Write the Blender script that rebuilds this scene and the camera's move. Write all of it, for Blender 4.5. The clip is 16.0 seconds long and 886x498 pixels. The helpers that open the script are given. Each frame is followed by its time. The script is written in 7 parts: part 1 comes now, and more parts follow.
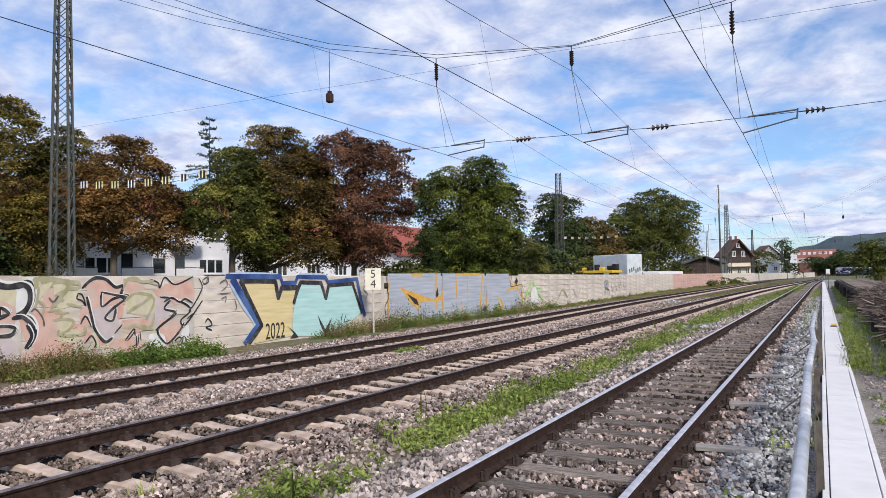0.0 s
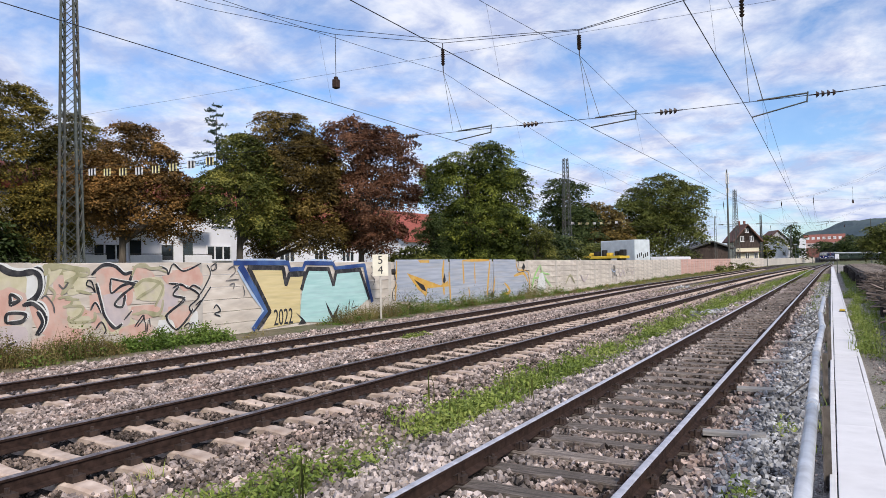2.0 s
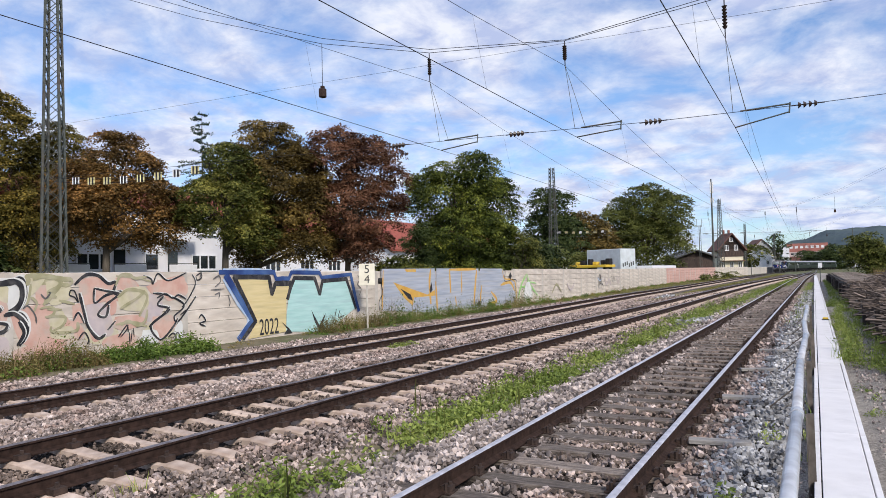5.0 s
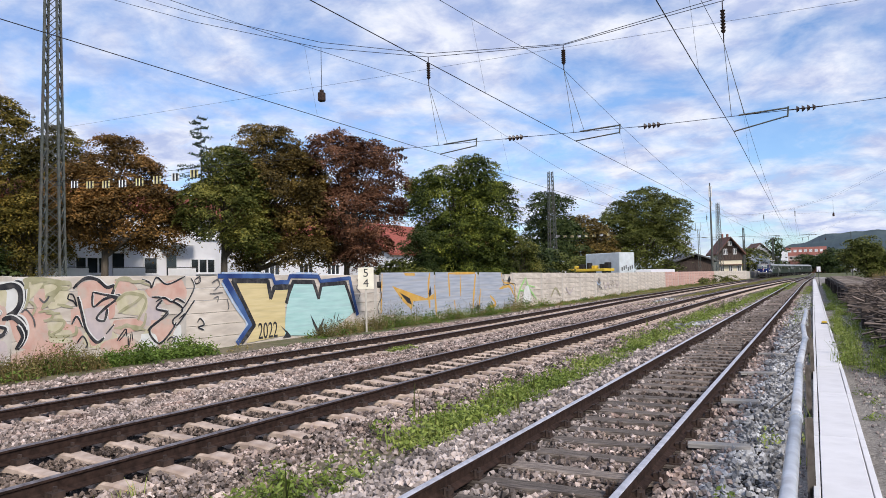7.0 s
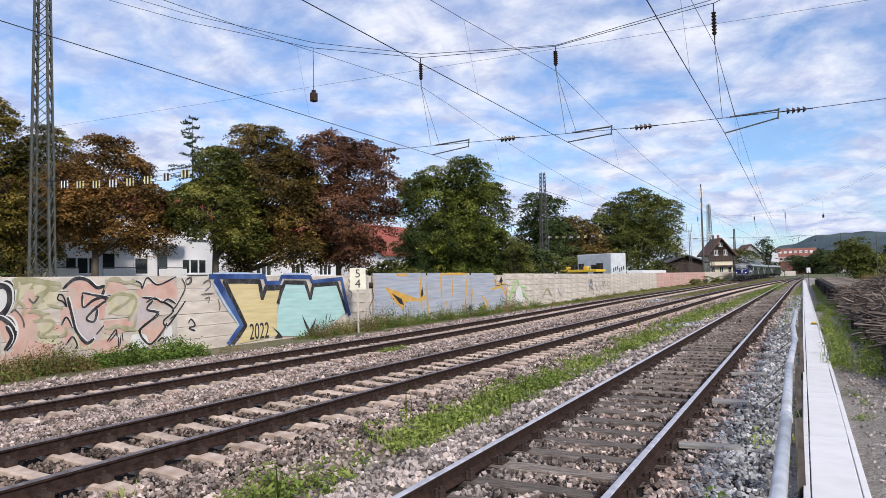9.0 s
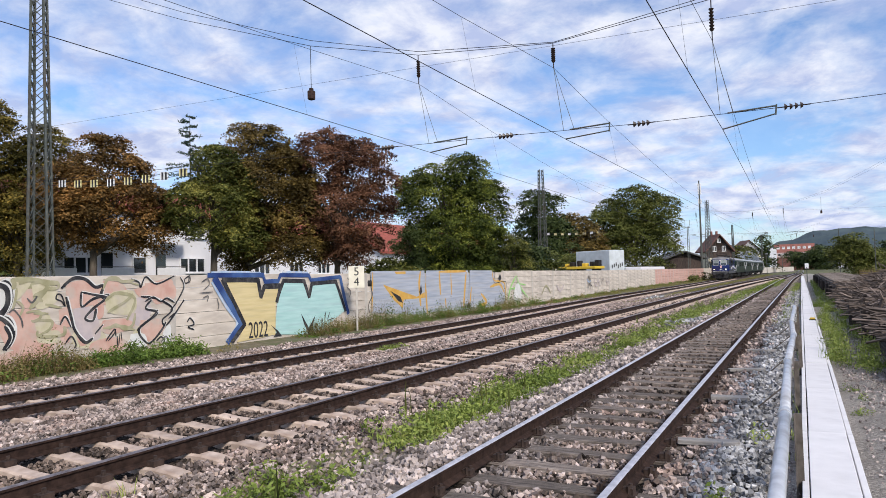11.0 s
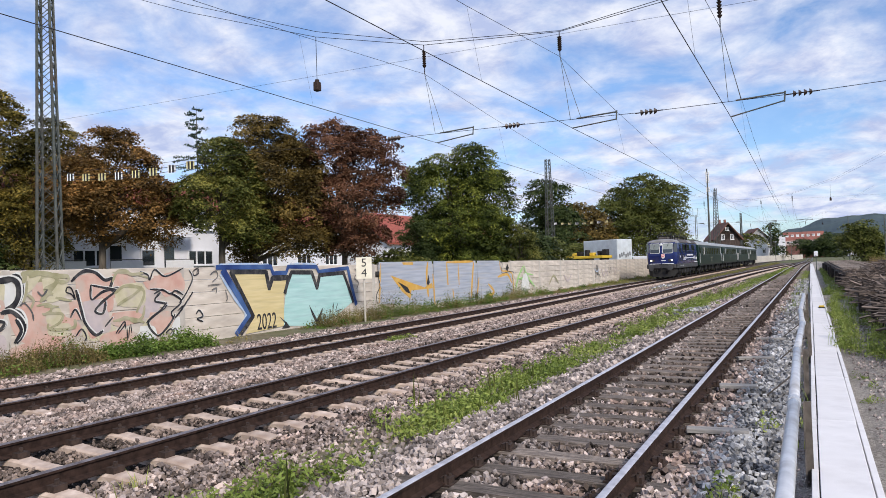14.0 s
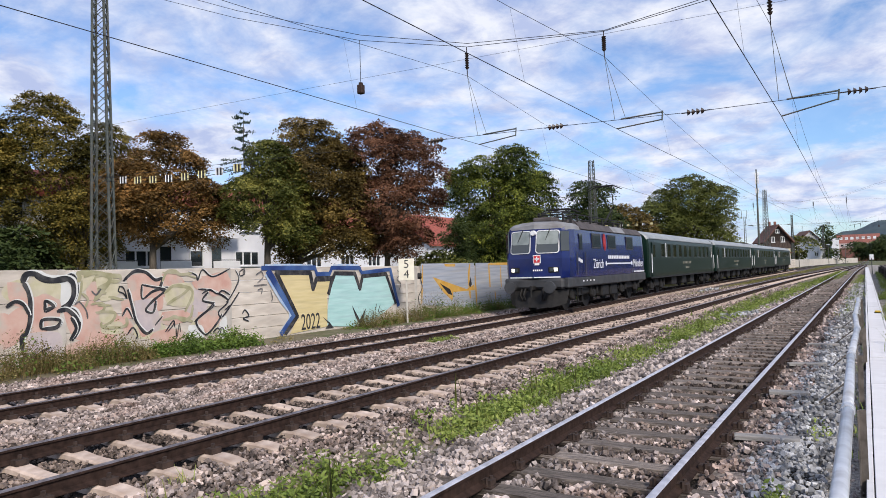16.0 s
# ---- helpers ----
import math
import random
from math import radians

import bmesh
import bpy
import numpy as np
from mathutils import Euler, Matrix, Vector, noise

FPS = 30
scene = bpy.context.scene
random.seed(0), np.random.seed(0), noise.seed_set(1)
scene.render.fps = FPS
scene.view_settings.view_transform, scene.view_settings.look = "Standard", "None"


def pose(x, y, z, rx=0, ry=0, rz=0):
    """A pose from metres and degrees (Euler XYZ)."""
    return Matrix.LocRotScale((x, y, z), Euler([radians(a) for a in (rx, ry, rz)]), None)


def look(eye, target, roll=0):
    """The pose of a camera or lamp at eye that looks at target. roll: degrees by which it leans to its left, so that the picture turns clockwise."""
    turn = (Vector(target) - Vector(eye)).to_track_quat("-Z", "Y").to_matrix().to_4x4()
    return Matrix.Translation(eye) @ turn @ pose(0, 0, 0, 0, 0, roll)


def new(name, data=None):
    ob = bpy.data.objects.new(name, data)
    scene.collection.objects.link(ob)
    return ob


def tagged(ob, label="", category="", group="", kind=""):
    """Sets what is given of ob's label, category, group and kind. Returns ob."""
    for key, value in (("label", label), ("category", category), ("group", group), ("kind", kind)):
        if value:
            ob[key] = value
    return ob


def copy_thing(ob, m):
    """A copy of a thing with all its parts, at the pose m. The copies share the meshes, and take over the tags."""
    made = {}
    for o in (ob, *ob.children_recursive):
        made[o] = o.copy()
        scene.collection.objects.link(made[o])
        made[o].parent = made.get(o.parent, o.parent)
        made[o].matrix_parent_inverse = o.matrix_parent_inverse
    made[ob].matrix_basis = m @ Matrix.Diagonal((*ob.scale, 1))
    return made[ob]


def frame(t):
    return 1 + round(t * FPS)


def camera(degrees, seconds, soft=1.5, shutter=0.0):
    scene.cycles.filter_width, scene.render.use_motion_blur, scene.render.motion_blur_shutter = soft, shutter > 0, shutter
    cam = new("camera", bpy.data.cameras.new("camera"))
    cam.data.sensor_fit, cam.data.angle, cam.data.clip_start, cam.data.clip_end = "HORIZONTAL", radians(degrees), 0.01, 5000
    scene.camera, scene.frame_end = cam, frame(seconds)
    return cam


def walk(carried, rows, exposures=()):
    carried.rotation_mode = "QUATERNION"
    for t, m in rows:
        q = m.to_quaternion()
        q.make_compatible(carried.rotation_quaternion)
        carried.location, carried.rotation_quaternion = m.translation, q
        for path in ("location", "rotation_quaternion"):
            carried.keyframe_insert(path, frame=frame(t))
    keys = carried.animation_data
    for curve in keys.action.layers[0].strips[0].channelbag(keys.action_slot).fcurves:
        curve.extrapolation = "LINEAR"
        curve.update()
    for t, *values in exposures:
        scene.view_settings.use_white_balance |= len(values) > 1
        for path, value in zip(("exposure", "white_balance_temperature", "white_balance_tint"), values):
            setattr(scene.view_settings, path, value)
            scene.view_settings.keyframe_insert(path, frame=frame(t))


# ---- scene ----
# ---- camera ----
EYE = (0.0, 0.0, 1.71)
cam = camera(64.2, 16.0, soft=0.6)
TURNS = [
    (0, 92.467, 1.088, 28.397), (0.5, 92.147, 1.059, 28.519), (1, 91.838, 1.1, 28.645), (1.5, 91.53, 1.122, 28.819),
    (2, 91.338, 1.233, 28.978), (2.5, 91.244, 1.339, 29.033), (3, 91.26, 1.396, 28.984), (3.5, 91.453, 1.382, 28.666),
    (4, 91.699, 1.287, 28.269), (6.5, 92.286, 1.33, 27.766), (7, 92.358, 1.306, 27.816), (7.5, 92.466, 1.246, 27.745),
    (8, 92.522, 1.209, 27.615), (8.5, 92.557, 1.214, 27.365), (9, 92.4, 1.25, 27.171), (11.5, 92.11, 1.646, 27.124),
    (12, 91.929, 1.713, 27.249), (12.5, 91.726, 1.741, 27.339), (13, 91.556, 1.799, 27.412), (13.5, 91.515, 1.886, 27.502),
    (14, 91.449, 1.969, 27.664), (14.5, 91.463, 1.979, 27.944), (15, 91.489, 1.914, 28.394), (15.5, 91.592, 1.794, 29.324),
    (16, 91.696, 1.683, 31.077),
]
walk(cam, [(t, pose(*EYE, a, b, c)) for t, a, b, c in TURNS])

# ---- world, sun, exposure ----
SUN_EL, SUN_AZ = 36.0, 128.0      # degrees; azimuth clockwise from the direction of the tracks
scene.view_settings.exposure = 0.0


def make_world():
    w = bpy.data.worlds.new("world")
    scene.world = w
    w.use_nodes = True
    nt = w.node_tree
    nt.nodes.clear()
    N = nt.nodes.new
    L = nt.links.new
    out = N("ShaderNodeOutputWorld")
    bg = N("ShaderNodeBackground")
    sky = N("ShaderNodeTexSky")
    sky.sky_type = "NISHITA"
    sky.sun_disc = False
    sky.sun_elevation = radians(SUN_EL)
    sky.sun_rotation = radians(SUN_AZ)
    sky.air_density, sky.dust_density, sky.ozone_density = 1.0, 0.6, 2.0
    tc = N("ShaderNodeTexCoord")
    sep = N("ShaderNodeSeparateXYZ")
    L(tc.outputs["Generated"], sep.inputs[0])
    # clouds lie on a plane high above: divide the direction by its height
    zz = N("ShaderNodeMath")
    zz.operation = "MAXIMUM"
    zz.inputs[1].default_value = 0.0
    L(sep.outputs["Z"], zz.inputs[0])
    za = N("ShaderNodeMath")
    za.operation = "ADD"
    za.inputs[1].default_value = 0.24
    L(zz.outputs[0], za.inputs[0])
    dx, dy = N("ShaderNodeMath"), N("ShaderNodeMath")
    for d, ax in ((dx, "X"), (dy, "Y")):
        d.operation = "DIVIDE"
        L(sep.outputs[ax], d.inputs[0])
        L(za.outputs[0], d.inputs[1])
    com = N("ShaderNodeCombineXYZ")
    L(dx.outputs[0], com.inputs[0])
    L(dy.outputs[0], com.inputs[1])
    big, fine = N("ShaderNodeTexNoise"), N("ShaderNodeTexNoise")
    for n, sc, det, ro in ((big, 2.3, 8, 0.6), (fine, 7.0, 8, 0.6)):
        n.inputs["Scale"].default_value = sc
        n.inputs["Detail"].default_value = det
        n.inputs["Roughness"].default_value = ro
        n.inputs["Distortion"].default_value = 0.3
        L(com.outputs[0], n.inputs["Vector"])
    cover = N("ShaderNodeValToRGB")
    cover.color_ramp.elements[0].position = 0.37
    cover.color_ramp.elements[0].color = (0.08, 0.08, 0.08, 1)
    cover.color_ramp.elements[1].position = 0.58
    cover.color_ramp.elements[1].color = (1, 1, 1, 1)
    L(big.outputs["Fac"], cover.inputs[0])
    shade = N("ShaderNodeValToRGB")
    e = shade.color_ramp.elements
    e[0].position, e[0].color = 0.38, (5.0, 5.8, 8.5, 1)
    e[1].position, e[1].color = 0.62, (8.9, 9.2, 10.3, 1)
    L(fine.outputs["Fac"], shade.inputs[0])
    blue = N("ShaderNodeMix")
    blue.data_type, blue.blend_type = "RGBA", "MULTIPLY"
    blue.inputs[0].default_value = 1.0
    blue.inputs[7].default_value = (1.08, 1.32, 1.66, 1)
    L(sky.outputs[0], blue.inputs[6])
    mix = N("ShaderNodeMix")
    mix.data_type = "RGBA"
    L(cover.outputs[0], mix.inputs[0])
    L(blue.outputs[2], mix.inputs[6])
    L(shade.outputs[0], mix.inputs[7])
    bg.inputs["Strength"].default_value = 0.1
    L(mix.outputs[2], bg.inputs[0])
    L(bg.outputs[0], out.inputs[0])


make_world()
sun_data = bpy.data.lights.new("sun", "SUN")
sun_data.energy, sun_data.angle, sun_data.color = 3.6, radians(11), (1.0, 0.91, 0.8)
sun = new("sun", sun_data)
_e, _a = radians(SUN_EL), radians(SUN_AZ)
sun.matrix_world = look((60 * math.sin(_a) * math.cos(_e), 60 * math.cos(_a) * math.cos(_e), 60 * math.sin(_e)), (0, 0, 0))


# ---- materials ----
def material(name, c1, c2, scale=6.0, rough=0.8, metal=0.0, bump=0.25, bump_scale=40.0, island=0.0, rand=0.0,
             stain=None, stain_scale=1.2, stain_amount=0.5, stretch=(1, 1, 1), translucent=0.0, spec=0.4):
    """Two-tone noise, a second larger stain, relief; island and rand vary the value by loose piece and by object."""
    m = bpy.data.materials.new(name)
    m.use_nodes = True
    nt = m.node_tree
    N, L = nt.nodes.new, nt.links.new
    b = nt.nodes["Principled BSDF"]
    b.inputs["Roughness"].default_value = rough
    b.inputs["Metallic"].default_value = metal
    b.inputs["Specular IOR Level"].default_value = spec
    tc, mp = N("ShaderNodeTexCoord"), N("ShaderNodeMapping")
    mp.inputs["Scale"].default_value = stretch
    L(tc.outputs["Object"], mp.inputs[0])
    n = N("ShaderNodeTexNoise")
    n.inputs["Scale"].default_value, n.inputs["Detail"].default_value = scale, 6
    L(mp.outputs[0], n.inputs["Vector"])
    r = N("ShaderNodeValToRGB")
    r.color_ramp.elements[0].position, r.color_ramp.elements[0].color = 0.33, (*c1, 1)
    r.color_ramp.elements[1].position, r.color_ramp.elements[1].color = 0.67, (*c2, 1)
    L(n.outputs["Fac"], r.inputs[0])
    col = r.outputs[0]
    if stain:
        s = N("ShaderNodeTexNoise")
        s.inputs["Scale"].default_value, s.inputs["Detail"].default_value = stain_scale, 5
        L(mp.outputs[0], s.inputs["Vector"])
        sr = N("ShaderNodeValToRGB")
        sr.color_ramp.elements[0].position, sr.color_ramp.elements[1].position = 0.48, 0.7
        sr.color_ramp.elements[1].color = (stain_amount, stain_amount, stain_amount, 1)
        L(s.outputs["Fac"], sr.inputs[0])
        mx = N("ShaderNodeMix")
        mx.data_type = "RGBA"
        mx.inputs[7].default_value = (*stain, 1)
        L(sr.outputs[0], mx.inputs[0])
        L(col, mx.inputs[6])
        col = mx.outputs[2]
    for amount, node, out in ((island, "ShaderNodeNewGeometry", "Random Per Island"), (rand, "ShaderNodeObjectInfo", "Random")):
        if amount:
            g, mr, hs = N(node), N("ShaderNodeMapRange"), N("ShaderNodeHueSaturation")
            mr.inputs[3].default_value, mr.inputs[4].default_value = 1 - amount, 1 + amount
            L(g.outputs[out], mr.inputs[0])
            L(mr.outputs[0], hs.inputs["Value"])
            L(col, hs.inputs["Color"])
            col = hs.outputs[0]
    L(col, b.inputs["Base Color"])
    if bump:
        bn, bp = N("ShaderNodeTexNoise"), N("ShaderNodeBump")
        bn.inputs["Scale"].default_value, bn.inputs["Detail"].default_value = bump_scale, 4
        bp.inputs["Strength"].default_value, bp.inputs["Distance"].default_value = bump, 0.02
        L(mp.outputs[0], bn.inputs["Vector"])
        L(bn.outputs["Fac"], bp.inputs["Height"])
        L(bp.outputs[0], b.inputs["Normal"])
    if translucent:
        t, ms = N("ShaderNodeBsdfTranslucent"), N("ShaderNodeMixShader")
        L(col, t.inputs[0])
        ms.inputs[0].default_value = translucent
        L(b.outputs[0], ms.inputs[1])
        L(t.outputs[0], ms.inputs[2])
        L(ms.outputs[0], nt.nodes["Material Output"].inputs[0])
    return m


def leaf_material(name, *tones):
    """Leaves: each loose leaf takes its tone from a ramp, and lets some light through."""
    m = bpy.data.materials.new(name)
    m.use_nodes = True
    nt = m.node_tree
    N, L = nt.nodes.new, nt.links.new
    b = nt.nodes["Principled BSDF"]
    b.inputs["Roughness"].default_value = 0.55
    b.inputs["Specular IOR Level"].default_value = 0.18
    g, r = N("ShaderNodeNewGeometry"), N("ShaderNodeValToRGB")
    tc, n, ad = N("ShaderNodeTexCoord"), N("ShaderNodeTexNoise"), N("ShaderNodeMath")
    n.inputs["Scale"].default_value = 0.45
    L(tc.outputs["Object"], n.inputs["Vector"])
    mr = N("ShaderNodeMapRange")
    mr.inputs[1].default_value, mr.inputs[2].default_value = 0.3, 0.7
    mr.inputs[3].default_value, mr.inputs[4].default_value = -0.35, 0.35
    L(n.outputs["Fac"], mr.inputs[0])
    ad.operation = "ADD"
    ad.use_clamp = True
    ri = N("ShaderNodeMapRange")
    ri.inputs[3].default_value, ri.inputs[4].default_value = 0.18, 0.82
    L(g.outputs["Random Per Island"], ri.inputs[0])
    L(ri.outputs[0], ad.inputs[0])
    L(mr.outputs[0], ad.inputs[1])
    cr = r.color_ramp
    while len(cr.elements) < len(tones):
        cr.elements.new(0.5)
    for i, c in enumerate(tones):
        cr.elements[i].position = i / (len(tones) - 1)
        cr.elements[i].color = (*c, 1)
    L(ad.outputs[0], r.inputs[0])
    L(r.outputs[0], b.inputs["Base Color"])
    t, ms = N("ShaderNodeBsdfTranslucent"), N("ShaderNodeMixShader")
    L(r.outputs[0], t.inputs[0])
    ms.inputs[0].default_value = 0.2
    L(b.outputs[0], ms.inputs[1])
    L(t.outputs[0], ms.inputs[2])
    L(ms.outputs[0], nt.nodes["Material Output"].inputs[0])
    return m


def ballast_material(name, dark, light, scale=17.0):
    """Crushed stone seen from afar: cells of differing grey, with relief."""
    m = bpy.data.materials.new(name)
    m.use_nodes = True
    nt = m.node_tree
    N, L = nt.nodes.new, nt.links.new
    b = nt.nodes["Principled BSDF"]
    b.inputs["Roughness"].default_value = 0.9
    b.inputs["Specular IOR Level"].default_value = 0.2
    tc, v, v2, r = N("ShaderNodeTexCoord"), N("ShaderNodeTexVoronoi"), N("ShaderNodeTexVoronoi"), N("ShaderNodeValToRGB")
    n, mx, bp = N("ShaderNodeTexNoise"), N("ShaderNodeMix"), N("ShaderNodeBump")
    for k in (v, v2):
        k.inputs["Scale"].default_value = scale
        L(tc.outputs["Object"], k.inputs["Vector"])
    v2.feature = "DISTANCE_TO_EDGE"
    sp = N("ShaderNodeSeparateColor")
    L(v.outputs["Color"], sp.inputs[0])
    r.color_ramp.elements[0].color, r.color_ramp.elements[1].color = (*dark, 1), (*light, 1)
    L(sp.outputs[0], r.inputs[0])
    n.inputs["Scale"].default_value, n.inputs["Detail"].default_value = 0.7, 5
    L(tc.outputs["Object"], n.inputs["Vector"])
    nr = N("ShaderNodeValToRGB")
    nr.color_ramp.elements[0].position, nr.color_ramp.elements[0].color = 0.3, (0.75, 0.72, 0.7, 1)
    nr.color_ramp.elements[1].position, nr.color_ramp.elements[1].color = 0.7, (1.1, 1.08, 1.05, 1)
    L(n.outputs["Fac"], nr.inputs[0])
    mx.data_type, mx.blend_type = "RGBA", "MULTIPLY"
    mx.inputs[0].default_value = 1
    L(r.outputs[0], mx.inputs[6])
    L(nr.outputs[0], mx.inputs[7])
    L(mx.outputs[2], b.inputs["Base Color"])
    mr = N("ShaderNodeMapRange")
    mr.inputs[2].default_value = 0.25
    L(v2.outputs["Distance"], mr.inputs[0])
    bp.inputs["Strength"].default_value, bp.inputs["Distance"].default_value = 0.9, 0.04
    L(mr.outputs[0], bp.inputs["Height"])
    L(bp.outputs[0], b.inputs["Normal"])
    return m


def glass_material(name, tint=(0.02, 0.025, 0.03), rough=0.05):
    m = bpy.data.materials.new(name)
    m.use_nodes = True
    b = m.node_tree.nodes["Principled BSDF"]
    b.inputs["Base Color"].default_value = (*tint, 1)
    b.inputs["Roughness"].default_value = rough
    b.inputs["Specular IOR Level"].default_value = 0.8
    return m


def glow_material(name, colour, strength):
    m = bpy.data.materials.new(name)
    m.use_nodes = True
    b = m.node_tree.nodes["Principled BSDF"]
    b.inputs["Emission Color"].default_value = (*colour, 1)
    b.inputs["Emission Strength"].default_value = strength
    return m


M = dict(
    rail_side=material("rusty rail steel", (0.018, 0.011, 0.009), (0.05, 0.03, 0.024), 14, 0.85, 0.0, 0.2, 60, spec=0.15, stain=(0.06, 0.035, 0.026), stain_scale=3, stain_amount=0.35),
    rail_top=material("polished rail head", (0.56, 0.54, 0.56), (0.78, 0.75, 0.77), 9, 0.48, 0.7, 0.05, 30),
    rail_dull=material("worn brown rail head", (0.16, 0.13, 0.13), (0.36, 0.32, 0.32), 9, 0.35, 0.75, 0.05, 30),
    wood=material("weathered sleeper wood", (0.08, 0.064, 0.055), (0.33, 0.275, 0.235), 5, 0.9, 0, 0.7, 18, rand=0.35, stretch=(1, 14, 14), stain=(0.035, 0.026, 0.022), stain_scale=1.5),
    concrete_sleeper=material("concrete sleeper", (0.46, 0.35, 0.28), (0.62, 0.5, 0.42), 8, 0.9, 0, 0.3, 50, rand=0.15, stain=(0.22, 0.145, 0.105), stain_scale=3),
    clip=material("rusty rail clip", (0.03, 0.02, 0.017), (0.07, 0.045, 0.035), 20, 0.8, 0.2),
    stone=material("ballast stone", (0.12, 0.097, 0.088), (0.54, 0.445, 0.405), 3, 0.9, 0, 0.4, 60, island=0.62, stain=(0.25, 0.14, 0.1), stain_scale=1.2, stain_amount=0.45, spec=0.2),
    stone_brown=material("dark brown ballast stone", (0.045, 0.035, 0.03), (0.29, 0.225, 0.19), 3, 0.9, 0, 0.4, 60, island=0.8, spec=0.2),
    stone_pale=material("pale grey ballast stone", (0.125, 0.106, 0.098), (0.53, 0.455, 0.425), 3, 0.9, 0, 0.4, 60, island=0.62, spec=0.2),
    stone_grey=material("grey ballast stone", (0.13, 0.13, 0.134), (0.48, 0.48, 0.49), 3, 0.9, 0, 0.4, 60, island=0.62, spec=0.2),
    ballast=ballast_material("ballast bed", (0.045, 0.036, 0.032), (0.25, 0.205, 0.185)),
    # Near-black bed: the shade between loose stones is put into its colour.
    gap_shade=ballast_material("dark ballast bed, gap shade in colour", (0.012, 0.01, 0.009), (0.07, 0.058, 0.052), 40),
    grit=ballast_material("fine grit", (0.3, 0.283, 0.265), (0.6, 0.565, 0.53), 45),
    soil=material("weedy soil", (0.1, 0.085, 0.05), (0.2, 0.17, 0.11), 5, 0.95, 0, 0.6, 25, stain=(0.07, 0.1, 0.03), stain_scale=0.8, stain_amount=0.8),
    meadow=material("rough meadow", (0.05, 0.07, 0.02), (0.13, 0.13, 0.05), 0.5, 0.95, 0, 0.5, 6, stain=(0.16, 0.13, 0.07), stain_scale=0.07),
    wall=material("weathered concrete plank", (0.54, 0.475, 0.405), (0.71, 0.645, 0.57), 2.2, 0.9, 0, 0.25, 45, rand=0.08, stain=(0.3, 0.25, 0.21), stain_scale=1.3, stain_amount=0.6, stretch=(1, 0.5, 2.2)),
    wall_post=material("concrete post", (0.45, 0.41, 0.36), (0.6, 0.56, 0.51), 3, 0.9, 0, 0.25, 45, rand=0.06, stain=(0.32, 0.28, 0.25)),
    steel=material("grey painted lattice steel", (0.06, 0.07, 0.065), (0.12, 0.13, 0.12), 5, 0.7, 0.2, 0.1, 40, stain=(0.12, 0.07, 0.05), stain_scale=0.7),
    wire=material("overhead wire", (0.02, 0.02, 0.025), (0.05, 0.05, 0.055), 3, 0.6, 0.5, 0),
    insulator=material("dark glazed insulator", (0.018, 0.012, 0.012), (0.04, 0.025, 0.022), 10, 0.3, 0, 0),
    weight=material("rusty tension weight", (0.022, 0.012, 0.01), (0.05, 0.026, 0.02), 10, 0.8),
    walkway=material("pale concrete cover slab", (0.66, 0.65, 0.66), (0.76, 0.745, 0.755), 2, 0.85, 0, 0.1, 90, rand=0.05, stain=(0.42, 0.41, 0.42), stain_scale=2.2, stain_amount=0.4),
    pipe=material("galvanised pipe", (0.55, 0.56, 0.58), (0.74, 0.75, 0.77), 7, 0.42, 0.55, 0.08, 30, stain=(0.3, 0.27, 0.25), stain_scale=4, stain_amount=0.5),
    bark=material("tree bark", (0.05, 0.04, 0.03), (0.12, 0.1, 0.08), 6, 0.95, 0, 0.8, 18, stretch=(1, 1, 0.3)),
    render=material("white house render", (0.72, 0.72, 0.76), (0.8, 0.8, 0.83), 0.8, 0.9, 0, 0.1, 60, stain=(0.6, 0.6, 0.64), stain_scale=0.3, stain_amount=0.5),
    cream=material("cream house render", (0.62, 0.57, 0.42), (0.72, 0.67, 0.52), 0.8, 0.9, 0, 0.1, 40),
    roof_red=material("red roof tiles", (0.22, 0.055, 0.04), (0.36, 0.1, 0.07), 3, 0.85, 0, 0.5, 12),
    roof_brown=material("brown roof tiles", (0.1, 0.05, 0.04), (0.18, 0.09, 0.07), 3, 0.85, 0, 0.5, 12),
    frame_white=material("white window frame", (0.74, 0.74, 0.76), (0.8, 0.8, 0.82), 4, 0.5, 0, 0),
    timber=material("dark timber boards", (0.035, 0.025, 0.022), (0.09, 0.065, 0.055), 3, 0.9, 0, 0.4, 10, stretch=(3, 3, 0.4)),
    glass=glass_material("window glass"),
)


# ---- mesh helpers ----
def thing(name, label, category, at=(0, 0, 0), turn=0.0, group="", kind=""):
    ob = new(name)
    ob.empty_display_size = 0.2
    ob.matrix_basis = pose(*at, 0, 0, turn)
    return tagged(ob, label, category, group, kind)


def mesh_of(bm, name, *mats, smooth=False):
    me = bpy.data.meshes.new(name)
    bmesh.ops.recalc_face_normals(bm, faces=bm.faces)
    bm.to_mesh(me)
    bm.free()
    for m in mats:
        me.materials.append(m)
    if smooth:
        me.shade_smooth()
    return me


def part(name, bm, mat, parent, label="", smooth=False):
    mats = mat if isinstance(mat, (list, tuple)) else (mat,)
    me = bm if isinstance(bm, bpy.types.Mesh) else mesh_of(bm, name, *mats, smooth=smooth)
    ob = new(name, me)
    ob.parent = parent
    if label:
        ob["label"] = label
    return ob


